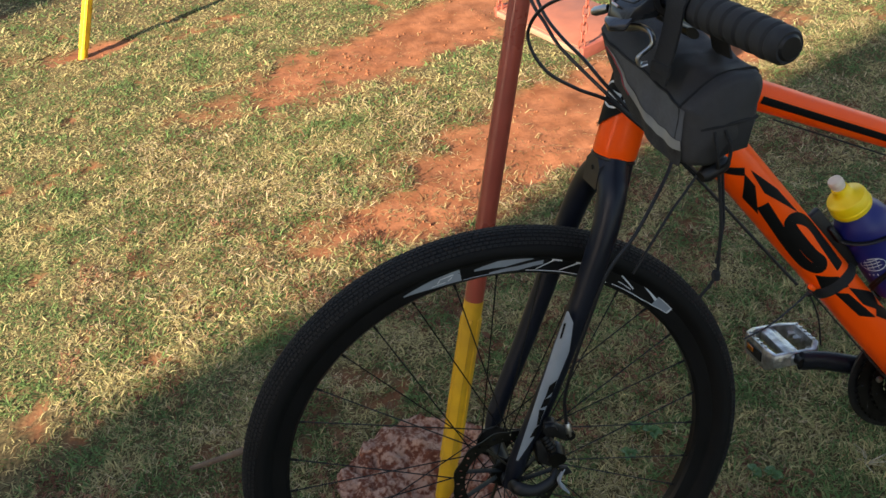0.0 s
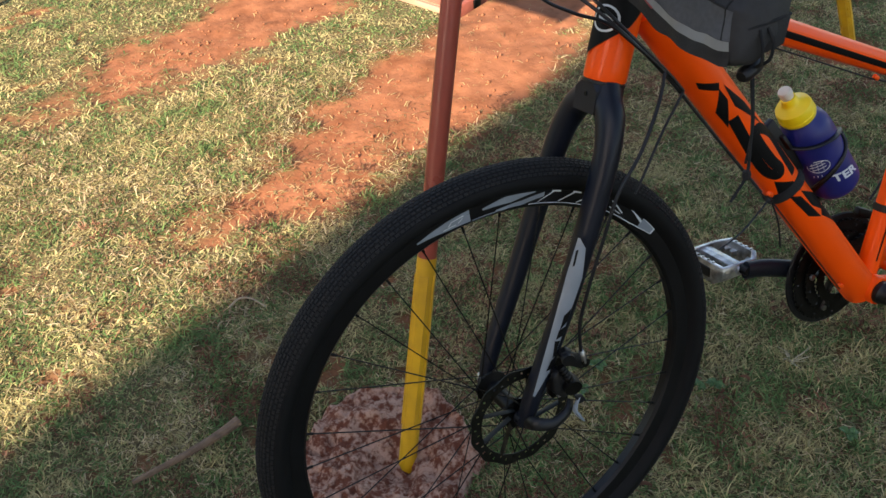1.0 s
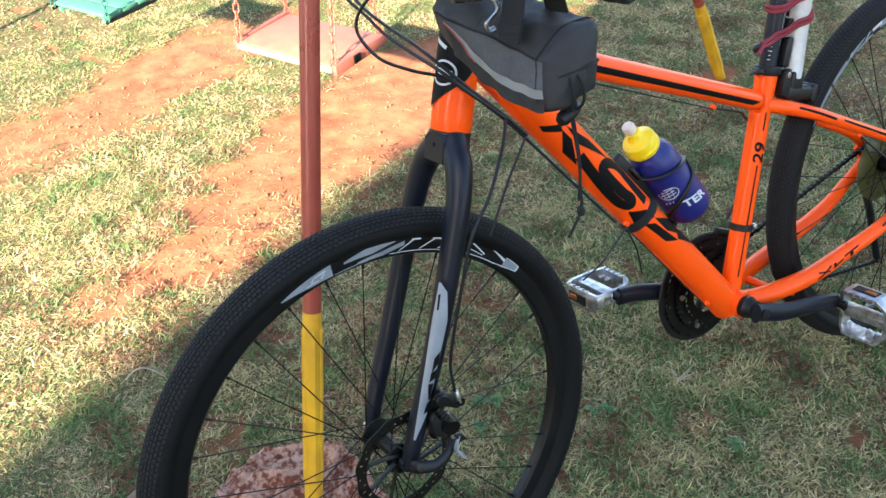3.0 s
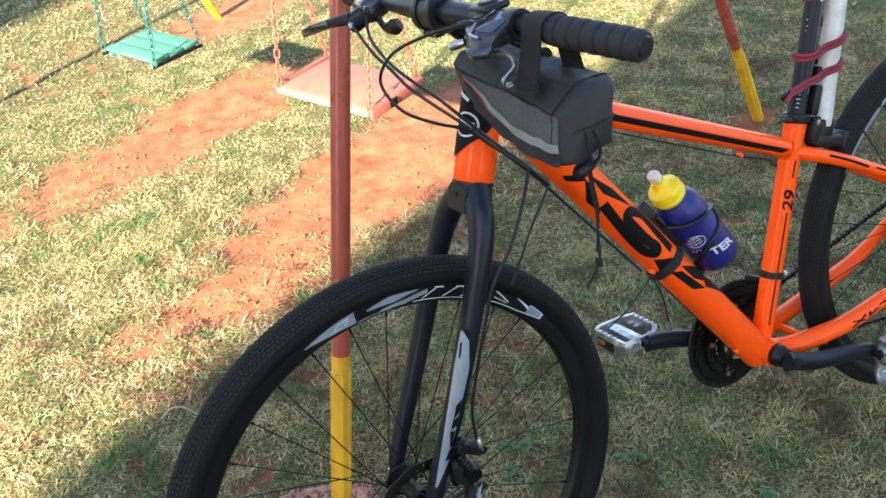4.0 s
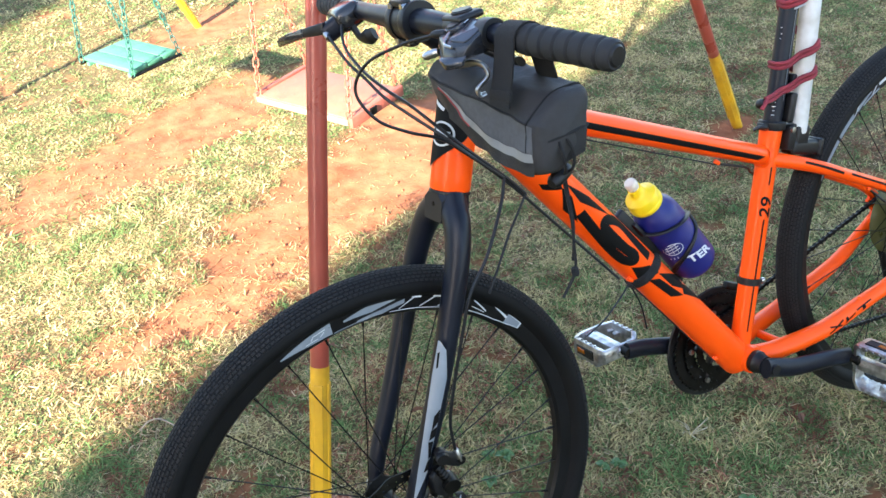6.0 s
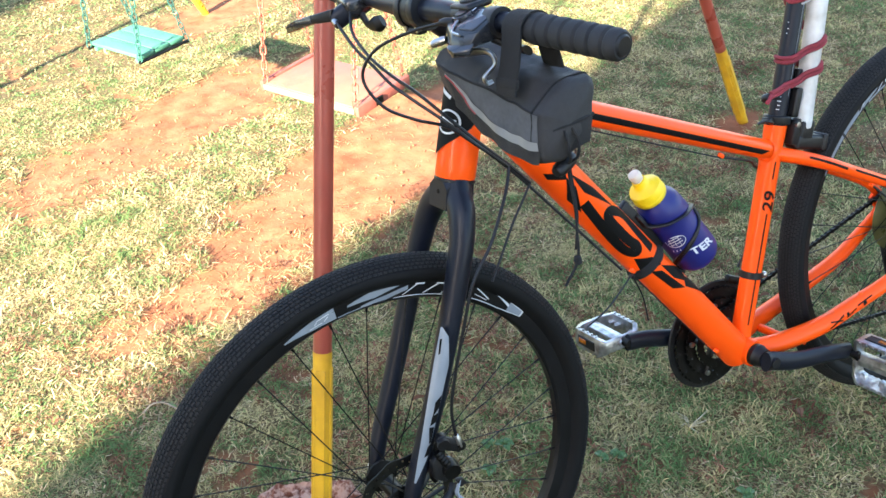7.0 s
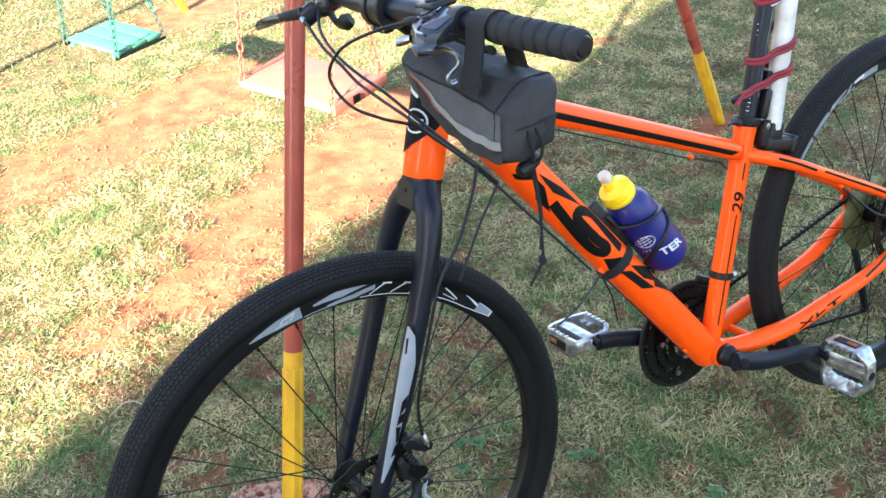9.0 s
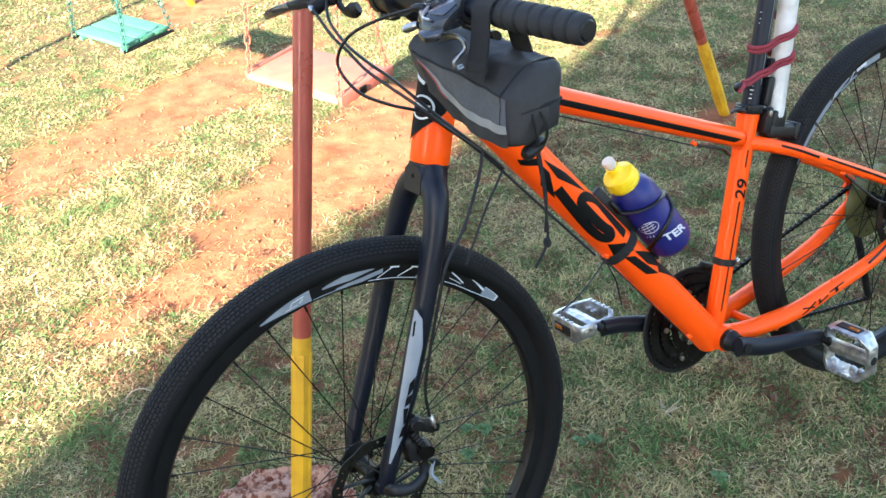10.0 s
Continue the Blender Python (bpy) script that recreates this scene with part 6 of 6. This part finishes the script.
def build_bag():
    """A wedge-shaped bag slung under the left half of the bar."""
    base = thing("handlebar_bag", bicycle.matrix_world.copy(), "black and grey fabric bag strapped under the handlebar", "bag")
    # sections from the stem outwards: y, then (x, z) of front ridge, top, back of the top, back foot, belly, front foot
    st = [(-0.058, (-0.566, 0.960), (-0.558, 0.970), (-0.534, 0.972), (-0.532, 0.948), (-0.548, 0.936), (-0.562, 0.940)),
          (-0.066, (-0.573, 0.963), (-0.562, 0.974), (-0.526, 0.976), (-0.524, 0.940), (-0.548, 0.925), (-0.568, 0.930)),
          (-0.090, (-0.577, 0.958), (-0.562, 0.975), (-0.514, 0.977), (-0.514, 0.924), (-0.545, 0.907), (-0.572, 0.913)),
          (-0.150, (-0.571, 0.943), (-0.549, 0.965), (-0.500, 0.968), (-0.503, 0.898), (-0.542, 0.876), (-0.573, 0.885)),
          (-0.200, (-0.565, 0.931), (-0.541, 0.955), (-0.490, 0.957), (-0.500, 0.886), (-0.538, 0.863), (-0.573, 0.873)),
          (-0.246, (-0.565, 0.921), (-0.535, 0.943), (-0.484, 0.941), (-0.498, 0.879), (-0.536, 0.857), (-0.572, 0.866)),
          (-0.257, (-0.563, 0.919), (-0.534, 0.940), (-0.486, 0.937), (-0.500, 0.880), (-0.536, 0.859), (-0.570, 0.867)),
          (-0.263, (-0.557, 0.915), (-0.533, 0.933), (-0.493, 0.931), (-0.505, 0.884), (-0.536, 0.865), (-0.563, 0.872))]

    def section(y):
        for p, q in zip(st, st[1:]):
            if p[0] >= y >= q[0]:
                k = (p[0] - y) / (p[0] - q[0])
                return [Vector((u[0] + (v[0] - u[0]) * k, y, u[1] + (v[1] - u[1]) * k)) for u, v in zip(p[1:], q[1:])]
        return [Vector((u[0], y, u[1])) for u in st[-1][1:]]

    cut = (0.07, 0.30, 0.22, 0.30, 0.34, 0.20)             # how far each corner is rounded off
    def outline(y):
        P = section(y)
        out = []
        for i, p in enumerate(P):
            a, b = p.lerp(P[i - 1], cut[i]), p.lerp(P[(i + 1) % 6], cut[i])
            out += [(1 - t) ** 2 * a + 2 * t * (1 - t) * p + t * t * b for t in (0, 0.25, 0.5, 0.75, 1)]
            q = P[(i + 1) % 6]
            far = q.lerp(p, cut[(i + 1) % 6])
            out += [b.lerp(far, t) for t in (0.25, 0.5, 0.75)]
        return out

    ys = sorted({p[0] for p in st} | {-0.066 - 0.006 * k for k in range(31)}, reverse=True)
    bm = bmesh.new()
    rings = []
    for y in ys:
        inner = min(1.0, (-0.058 - y) / 0.03)
        rings.append([bm.verts.new(v + inner * (Vector((0, 0, 0.0050 * noise.noise(v * 24))) + Vector((0.0034 * noise.noise(v * 46 + Vector((3, 1, 2))), 0.002 * noise.noise(v * 30), 0.0016 * noise.noise(v * 90))))) for v in outline(y)])
    n = len(rings[0])
    for a, b in zip(rings, rings[1:]):
        for k in range(n):
            bm.faces.new((a[k], a[(k + 1) % n], b[(k + 1) % n], b[k]))
    for ring, flip in ((rings[0], 1), (rings[-1], -1)):
        mid = bm.verts.new(sum((v.co for v in ring), Vector()) / n + Vector((0, 0.004 * flip, 0)))
        for k in range(n):
            bm.faces.new((mid, ring[k], ring[(k + 1) % n]))
    bmesh.ops.recalc_face_normals(bm, faces=bm.faces)
    part("body", bm, FABRIC, base, "black woven fabric", smooth=55)

    def front(y, s, lift):
        """A place on the bag's forward face: s 0 at the foot, 1 at the ridge."""
        P = section(y)
        e = P[0] - P[5]
        out = Vector((-e.z, 0, e.x)).normalized()
        v = P[5].lerp(P[0], s)
        return v + out * lift + Vector((0.0034 * noise.noise(v * 46 + Vector((3, 1, 2))), 0.002 * noise.noise(v * 30), 0.0050 * noise.noise(v * 24)))

    def face_strip(lo, hi, y0, y1, lift, n=28, rows=4):
        bm = bmesh.new()
        g = []
        for i in range(n + 1):
            t = i / n
            y = y0 + (y1 - y0) * t
            g.append([bm.verts.new(front(y, lo(t) + (hi(t) - lo(t)) * j / rows, lift)) for j in range(rows + 1)])
        for a, b in zip(g, g[1:]):
            for j in range(rows):
                bm.faces.new((a[j], a[j + 1], b[j + 1], b[j]))
        return bm

    def stripe_low(t):
        return 0.22 + 0.64 * max(0.0, 1 - t / 0.50) ** 2.0

    def stripe_high(t):
        return stripe_low(t) + 0.05 + 0.16 * min(1.0, t / 0.2) * (1 - 0.3 * t)

    part("front_panel", face_strip(stripe_high, lambda t: 0.965, -0.098, -0.256, 0.0012), FABRIC_GREY, base, "dark grey side panel")
    part("foot_panel", face_strip(lambda t: -0.04, stripe_low, -0.098, -0.256, 0.0012), FABRIC_DARK, base, "smooth black lower panel")
    part("reflective_stripe", face_strip(stripe_low, stripe_high, -0.098, -0.256, 0.0022, rows=2), REFLECT, base, "grey reflective stripe")
    part("piping", tube([front(-0.098 - 0.158 * t, stripe_low(t) - 0.01, 0.0024) for t in (0, 0.05, 0.1, 0.16, 0.22, 0.30)], 0.0012, 6, n=4), PIPING_RED, base, "dull red piping")
    # welts along the ridge and round the outer end
    part("piping", tube([front(-0.075 - 0.172 * t / 12, 0.985, 0.0010) for t in range(13)], 0.0015, 6, n=3), WEB, base)
    part("piping", tube([v + Vector((0.0034 * noise.noise(v * 46 + Vector((3, 1, 2))), 0.002 * noise.noise(v * 30), 0.0050 * noise.noise(v * 24))) for v in outline(-0.2465)], 0.0015, 6, close=True), WEB, base)
    # the strap over the bar
    over = [(-0.509, 0.952), (-0.512, 0.970), (-0.515, 0.988)] + [(-0.5340 + 0.0182 * math.cos(radians(q)), 1.000 + 0.0182 * math.sin(radians(q))) for q in range(0, 181, 20)] + [(-0.555, 0.986), (-0.561, 0.966), (-0.568, 0.948), (-0.5705, 0.936)]
    bm = bmesh.new()
    rows = []
    for i, (x, z) in enumerate(over):
        x0, z0 = over[max(i - 1, 0)]
        x1, z1 = over[min(i + 1, len(over) - 1)]
        out = Vector((z1 - z0, 0, x0 - x1)).normalized() * 0.0022
        y0 = -0.236 + 0.006 * i / len(over)
        rows.append([bm.verts.new(Vector((x, y, z)) + k * out) for y, k in ((y0, 0), (y0 + 0.036, 0), (y0 + 0.036, 1), (y0, 1))])
    for a, b in zip(rows, rows[1:]):
        for k in range(4):
            bm.faces.new((a[k], a[(k + 1) % 4], b[(k + 1) % 4], b[k]))
    bm.faces.new(rows[0][::-1]), bm.faces.new(rows[-1])
    bmesh.ops.recalc_face_normals(bm, faces=bm.faces)
    strap = part("strap", bm, WEB, base, "wide black hook-and-loop strap")
    part("keeper", boxed((0.0045, 0.040, 0.011), pose(-0.5685, -0.213, 0.949, 0, 14, 0), 0.0015), WEB, strap, "black plastic keeper")
    # lid edge, pull tab, cord lock and cords
    part("lid_edge", tube([(-0.553, -0.262, 0.898), (-0.536, -0.265, 0.899), (-0.512, -0.265, 0.900), (-0.494, -0.258, 0.899)], 0.0022, 7, n=5), WEB, base)
    part("flap", hull([(-0.545, -0.263, 0.898), (-0.500, -0.263, 0.899), (-0.506, -0.261, 0.872), (-0.538, -0.261, 0.868), (-0.545, -0.2655, 0.898), (-0.500, -0.2655, 0.899), (-0.506, -0.2635, 0.872), (-0.538, -0.2635, 0.868)], 0.0008), FABRIC_DARK, base)
    for dx in (-0.004, 0.006):
        part("pull_tab", tube([(-0.536 + dx, -0.2655, 0.895), (-0.535 + dx * 1.4, -0.270, 0.880), (-0.533 + dx, -0.266, 0.862), (-0.530, -0.252, 0.852)], 0.0018, 7, n=5), WEB, base, "thin black cord loop")
    part("cord_lock", turned([(0.0, -0.017), (0.006, -0.017), (0.0085, -0.012), (0.0090, 0.0), (0.0085, 0.010), (0.006, 0.015), (0.0, 0.016)], pose(-0.530, -0.244, 0.849, 0, 74, 12), 16), PLASTIC, base, "black cord lock")
    hang = [Vector((-0.5214, -0.235, 0.848)), Vector((-0.520, -0.237, 0.790)), Vector((-0.5213, -0.236, 0.758)), Vector((-0.525, -0.235, 0.724)), Vector((-0.546, -0.233, 0.697))]
    part("cord", tube([hang[0], hang[1], hang[2], hang[3], hang[4]], 0.0018, 7, n=6), WEB, base, "thin black cord")
    part("cord", tube([hang[0] + Vector((0.006, 0.004, 0)), hang[1] + Vector((0.005, 0.004, 0)), hang[2] + Vector((0.004, 0.003, 0.01)), hang[3] + Vector((0.002, 0.004, 0.012))], 0.0015, 7, n=6), WEB, base, "thin black cord")
    part("cord_knot", turned([(0.0, -0.007), (0.004, -0.005), (0.005, 0.0), (0.004, 0.005), (0.0, 0.007)], Matrix.Translation(hang[3]), 10), WEB, base)


def build_bottle():
    lie = (DT_A - DT_B).normalized()
    nrm = Vector((-lie.z, 0, lie.x))
    if nrm.z < 0:
        nrm = -nrm
    d = Vector((-0.536, 0, 0.844)).normalized()
    foot = Vector((-0.119, 0, 0.499))
    m = along(foot, foot + d)
    A, B = foot, foot + d * 0.166
    b = thing("water_bottle", bicycle.matrix_world.copy(), "blue plastic water bottle with a yellow cap in the cage", "bottle")
    part("body", turned([(0.0, 0.004), (0.028, 0.0), (0.0345, 0.002), (0.0376, 0.008), (0.0382, 0.014), (0.0382, 0.098), (0.0372, 0.103), (0.0378, 0.108), (0.0370, 0.112), (0.0378, 0.116), (0.0372, 0.121), (0.0374, 0.128), (0.0366, 0.138), (0.0335, 0.149), (0.0280, 0.157), (0.0248, 0.162), (0.0242, 0.166), (0.0242, 0.172), (0.0, 0.172)], m, 56), BOTTLE_BLUE, b)
    cap = part("cap", turned([(0.0242, 0.163), (0.0264, 0.164), (0.0272, 0.166), (0.0272, 0.183), (0.0260, 0.187), (0.0215, 0.190), (0.0150, 0.193), (0.0124, 0.196), (0.0118, 0.200), (0.0112, 0.206), (0.0, 0.207)], m, 44), CAP_YELLOW, b, "yellow screw cap")
    part("cap_rib", turned([(0.0272, 0.1675), (0.0280, 0.1690), (0.0280, 0.1715), (0.0272, 0.1730)], m, 44), CAP_YELLOW, cap)
    part("nozzle", turned([(0.0084, 0.204), (0.0090, 0.207), (0.0086, 0.209), (0.0100, 0.211), (0.0104, 0.217), (0.0090, 0.221), (0.0050, 0.2225), (0.0, 0.2215)], m, 24), NOZZLE, b, "pale yellowed drinking nozzle")
    # the end of a word, wrapped round the bottle
    bm = bent_text("TER", 0.0225, 0.0006)
    for v in bm.verts:
        v.co = on_tube(A, B, 0.0386 + v.co.z, 0.165 + v.co.y / 0.166 + 0.10 * (0.04 - v.co.x) / 0.04, -34 + math.degrees(v.co.x / 0.0382) * 1.12)
    part("bottle_word", bm, WHITE_DECAL, b, smooth=0)
    # a plain netted disc beside it
    bm = bmesh.new()
    def stroke(u0, v0, u1, v1, w=0.011):
        du, dv = u1 - u0, (v1 - v0) / 100
        k = w / max(1e-6, math.hypot(du, dv)) / 2
        patch_on_tube(bm, A, B, 0.0382, 0.0382, [(u0 - dv * k, v0 + du * k * 100), (u1 - dv * k, v1 + du * k * 100), (u1 + dv * k, v1 - du * k * 100), (u0 + dv * k, v0 - du * k * 100)], nu=3, nv=2)
    for k in range(14):
        a0, a1 = 2 * math.pi * k / 14, 2 * math.pi * (k + 1) / 14
        if k not in (4, 5):
            stroke(0.52 + 0.075 * math.sin(a0), -46 + 25 * math.cos(a0), 0.52 + 0.075 * math.sin(a1), -46 + 25 * math.cos(a1))
    for k in (-1, 0, 1):
        stroke(0.52 + 0.036 * k, -66 + 4 * abs(k), 0.54 + 0.036 * k, -30, 0.009)
        stroke(0.46, -50 + 11 * k, 0.585, -46 + 11 * k, 0.009)
    for k in range(3):
        stroke(0.385, -68 + 9 * k, 0.405, -66 + 9 * k, 0.020)
    part("bottle_marks", bm, WHITE_DECAL, b, "plain white netted mark")
    part("seam", patch_on_tube(bmesh.new(), A, B, 0.0382, 0.0382, [(0.10, 70), (0.56, 72), (0.56, 76), (0.10, 74)], lift=0.0004), PIPING_RED, b, "thin dark red line")
    # cage: back rail, tilted hoop, one arm that sweeps down and under, foot
    c = part("bottle_cage", boxed((0.012, 0.022, 0.120), along(DT_A.lerp(DT_B, 0.56) + nrm * 0.036, DT_A.lerp(DT_B, 0.2) + nrm * 0.036) @ pose(0, 0, 0.05), 0.003), PLASTIC, bicycle, "black plastic bottle cage")
    hoop = [(0.80, -150), (0.90, -115), (0.90, -92), (0.83, -70), (0.79, -34), (0.74, 0), (0.69, 26), (0.62, 58), (0.56, 80), (0.56, 105), (0.62, 140), (0.70, 175)]
    part("cage_hoop", tube([on_tube(A, B, 0.0405, u, v) for u, v in hoop], 0.0042, 8, 0.55, n=6), PLASTIC, c)
    for s in (0, 1):
        sweep_arm = [(0.585, 76), (0.53, 66), (0.475, 44), (0.45, 8), (0.39, -26), (0.30, -58), (0.16, -90), (0.02, -125)]
        part("cage_arm", tube([on_tube(A, B, 0.0405, u, v - 9 * s) for u, v in sweep_arm], 0.0026, 8, n=6), PLASTIC, c)
    part("cage_block", hull([on_tube(A, B, r, u, v) for r in (0.0395, 0.047) for u, v in ((0.86, -96), (1.04, -92), (1.02, -74), (0.84, -72))], 0.002), PLASTIC, c)
    part("cage_foot", tube([on_tube(A, B, 0.040, 0.02, v) for v in (-170, -140, -110, -90)], 0.004, 8, n=4), PLASTIC, c)
    part("cage_strap", tube([on_tube(DT_A, DT_B, 0.0325, u, v) for u, v in ((0.565, -150), (0.556, -100), (0.549, -62), (0.544, -22), (0.547, 24), (0.561, 73), (0.565, 100))], 0.0085, 10, 0.30, side=(DT_B - DT_A).normalized(), n=6), WEB, c, "black strap round the tube")
    # loose zip ties
    for q in (((-0.284, -0.026, 0.537), (-0.310, -0.030, 0.522), (-0.345, -0.032, 0.502), (-0.382, -0.030, 0.488)), ((-0.283, -0.030, 0.531), (-0.272, -0.033, 0.495), (-0.267, -0.034, 0.450))):
        part("zip_tie", tube(q, 0.0017, 6, 0.7, n=5), PLASTIC, c)
    part("zip_tie_head", boxed((0.008, 0.007, 0.006), pose(-0.285, -0.028, 0.535, 20, 30, 10), 0.0015), PLASTIC, c)


def build_pump(d):
    """A white tyre pump lashed to the seat post."""
    foot = Vector((0.1250, -0.012, 0.650))
    rise = Vector((0.044, 0, 0.190)).normalized()
    m = along(foot, foot + rise)
    p = thing("tyre_pump", bicycle.matrix_world.copy(), "white tube lashed along the seat post with red cord", "pump")
    part("tube", turned([(0.0, 0.0), (0.0158, 0.0), (0.0166, 0.004), (0.0166, 0.42), (0.0, 0.42)], m, 28), WHITE_TUBE, p)
    part("foot_clamp", boxed((0.032, 0.030, 0.034), Matrix.Translation(foot + Vector((0.0, 0, -0.004))) @ pose(0, 0, 0, 0, 16, 0), 0.005, 3), PLASTIC, p, "black plastic clamp")
    br = part("bracket", boxed((0.074, 0.030, 0.026), pose(0.133, -0.012, 0.622, 0, 18, 0), 0.007, 3), PLASTIC, p, "black plastic bracket")
    part("bracket_end", boxed((0.012, 0.034, 0.030), pose(0.166, -0.012, 0.612, 0, 18, 0), 0.004, 3), PLASTIC, br)
    part("bracket_upright", hull([(0.086, -0.024, 0.632), (0.104, -0.026, 0.626), (0.098, -0.026, 0.672), (0.112, -0.026, 0.672), (0.086, 0.006, 0.632), (0.104, 0.006, 0.626), (0.098, 0.006, 0.672), (0.112, 0.006, 0.672)], 0.003), PLASTIC, br)
    part("spacer", boxed((0.014, 0.022, 0.050), pose(0.108, -0.012, 0.700, 0, 19, 0), 0.004, 3), PLASTIC, p, "black plastic spacer")
    part("spacer", boxed((0.010, 0.016, 0.024), pose(0.120, -0.010, 0.742, 0, 19, 0), 0.003, 2), PLASTIC, p, "black plastic spacer")
    part("bolt", turned([(0.0, -0.003), (0.005, -0.003), (0.005, 0.002), (0.0, 0.003)], pose(0.101, -0.026, 0.664, 90), 12), STEEL, br)
    # red cord, two strands side by side, wound round post and tube
    def level(z, q):
        xp, xt = 0.077 + 0.302 * (z - 0.668), foot.x + 0.232 * (z - foot.z) + 0.003
        return [Vector((xp - 0.0185, -0.004, z - 0.009)), Vector((xp - 0.011, -0.0155, z - 0.008)), Vector((xp + 0.004, -0.0190, z - 0.005)), Vector(((xp + xt) / 2, -0.0235, z + 0.001)), Vector((xt - 0.004, -0.0318, z + 0.006)), Vector((xt + 0.010, -0.0275, z + 0.010)),
                Vector((xt + 0.0172, -0.012, z + 0.011)), Vector((xt + 0.009, 0.0070, z + (q - z) * 0.25)), Vector((xp + 0.24 * (q - z) + 0.010, 0.0170, z + (q - z) * 0.65)), Vector((xp + 0.302 * (q - z) - 0.012, 0.0150, q - 0.008))]
    zs = [0.741, 0.783, 0.876, 0.935, 0.985]
    pts = [Vector((0.048, -0.018, 0.729))]
    for z, q in zip(zs, zs[1:] + [1.03]):
        pts += level(z, q)[1 if z == zs[0] else 0:]
    pts = smooth_path(pts, 4)
    bm = bmesh.new()
    for dz in (-0.0036, 0.0032):
        sweep(bm, [q + Vector((0, 0, dz + 0.0010 * math.sin(q.x * 160))) for q in pts], 0.0036, 8)
    ob = part("lashing_cord", bm, CORD_RED)
    ob.matrix_world = bicycle.matrix_world.copy()
    tagged(ob, "dull red cord wound round seat post and tube", "cord")
    part("cord_end", tube([(0.050, -0.018, 0.731), (0.042, -0.022, 0.727), (0.034, -0.022, 0.720)], [0.004, 0.005, 0.004], 8, 0.7, n=5), CORD_RED, bicycle, "loose end of red cord")


build_frame()
build_wheel("front_wheel", FRONT, Matrix.Translation(FRONT) @ pose(0, 0, 0, 1.7, 0, 0.7), 0.3665, True)
build_wheel("rear_wheel", REAR, Matrix.Translation(REAR), 0.3625, False)
build_fork()
build_drive()
build_cockpit()
post_way = build_seat_post()
build_bag()
build_bottle()
build_pump(post_way)
build_small_ground_things()
build_lawn()
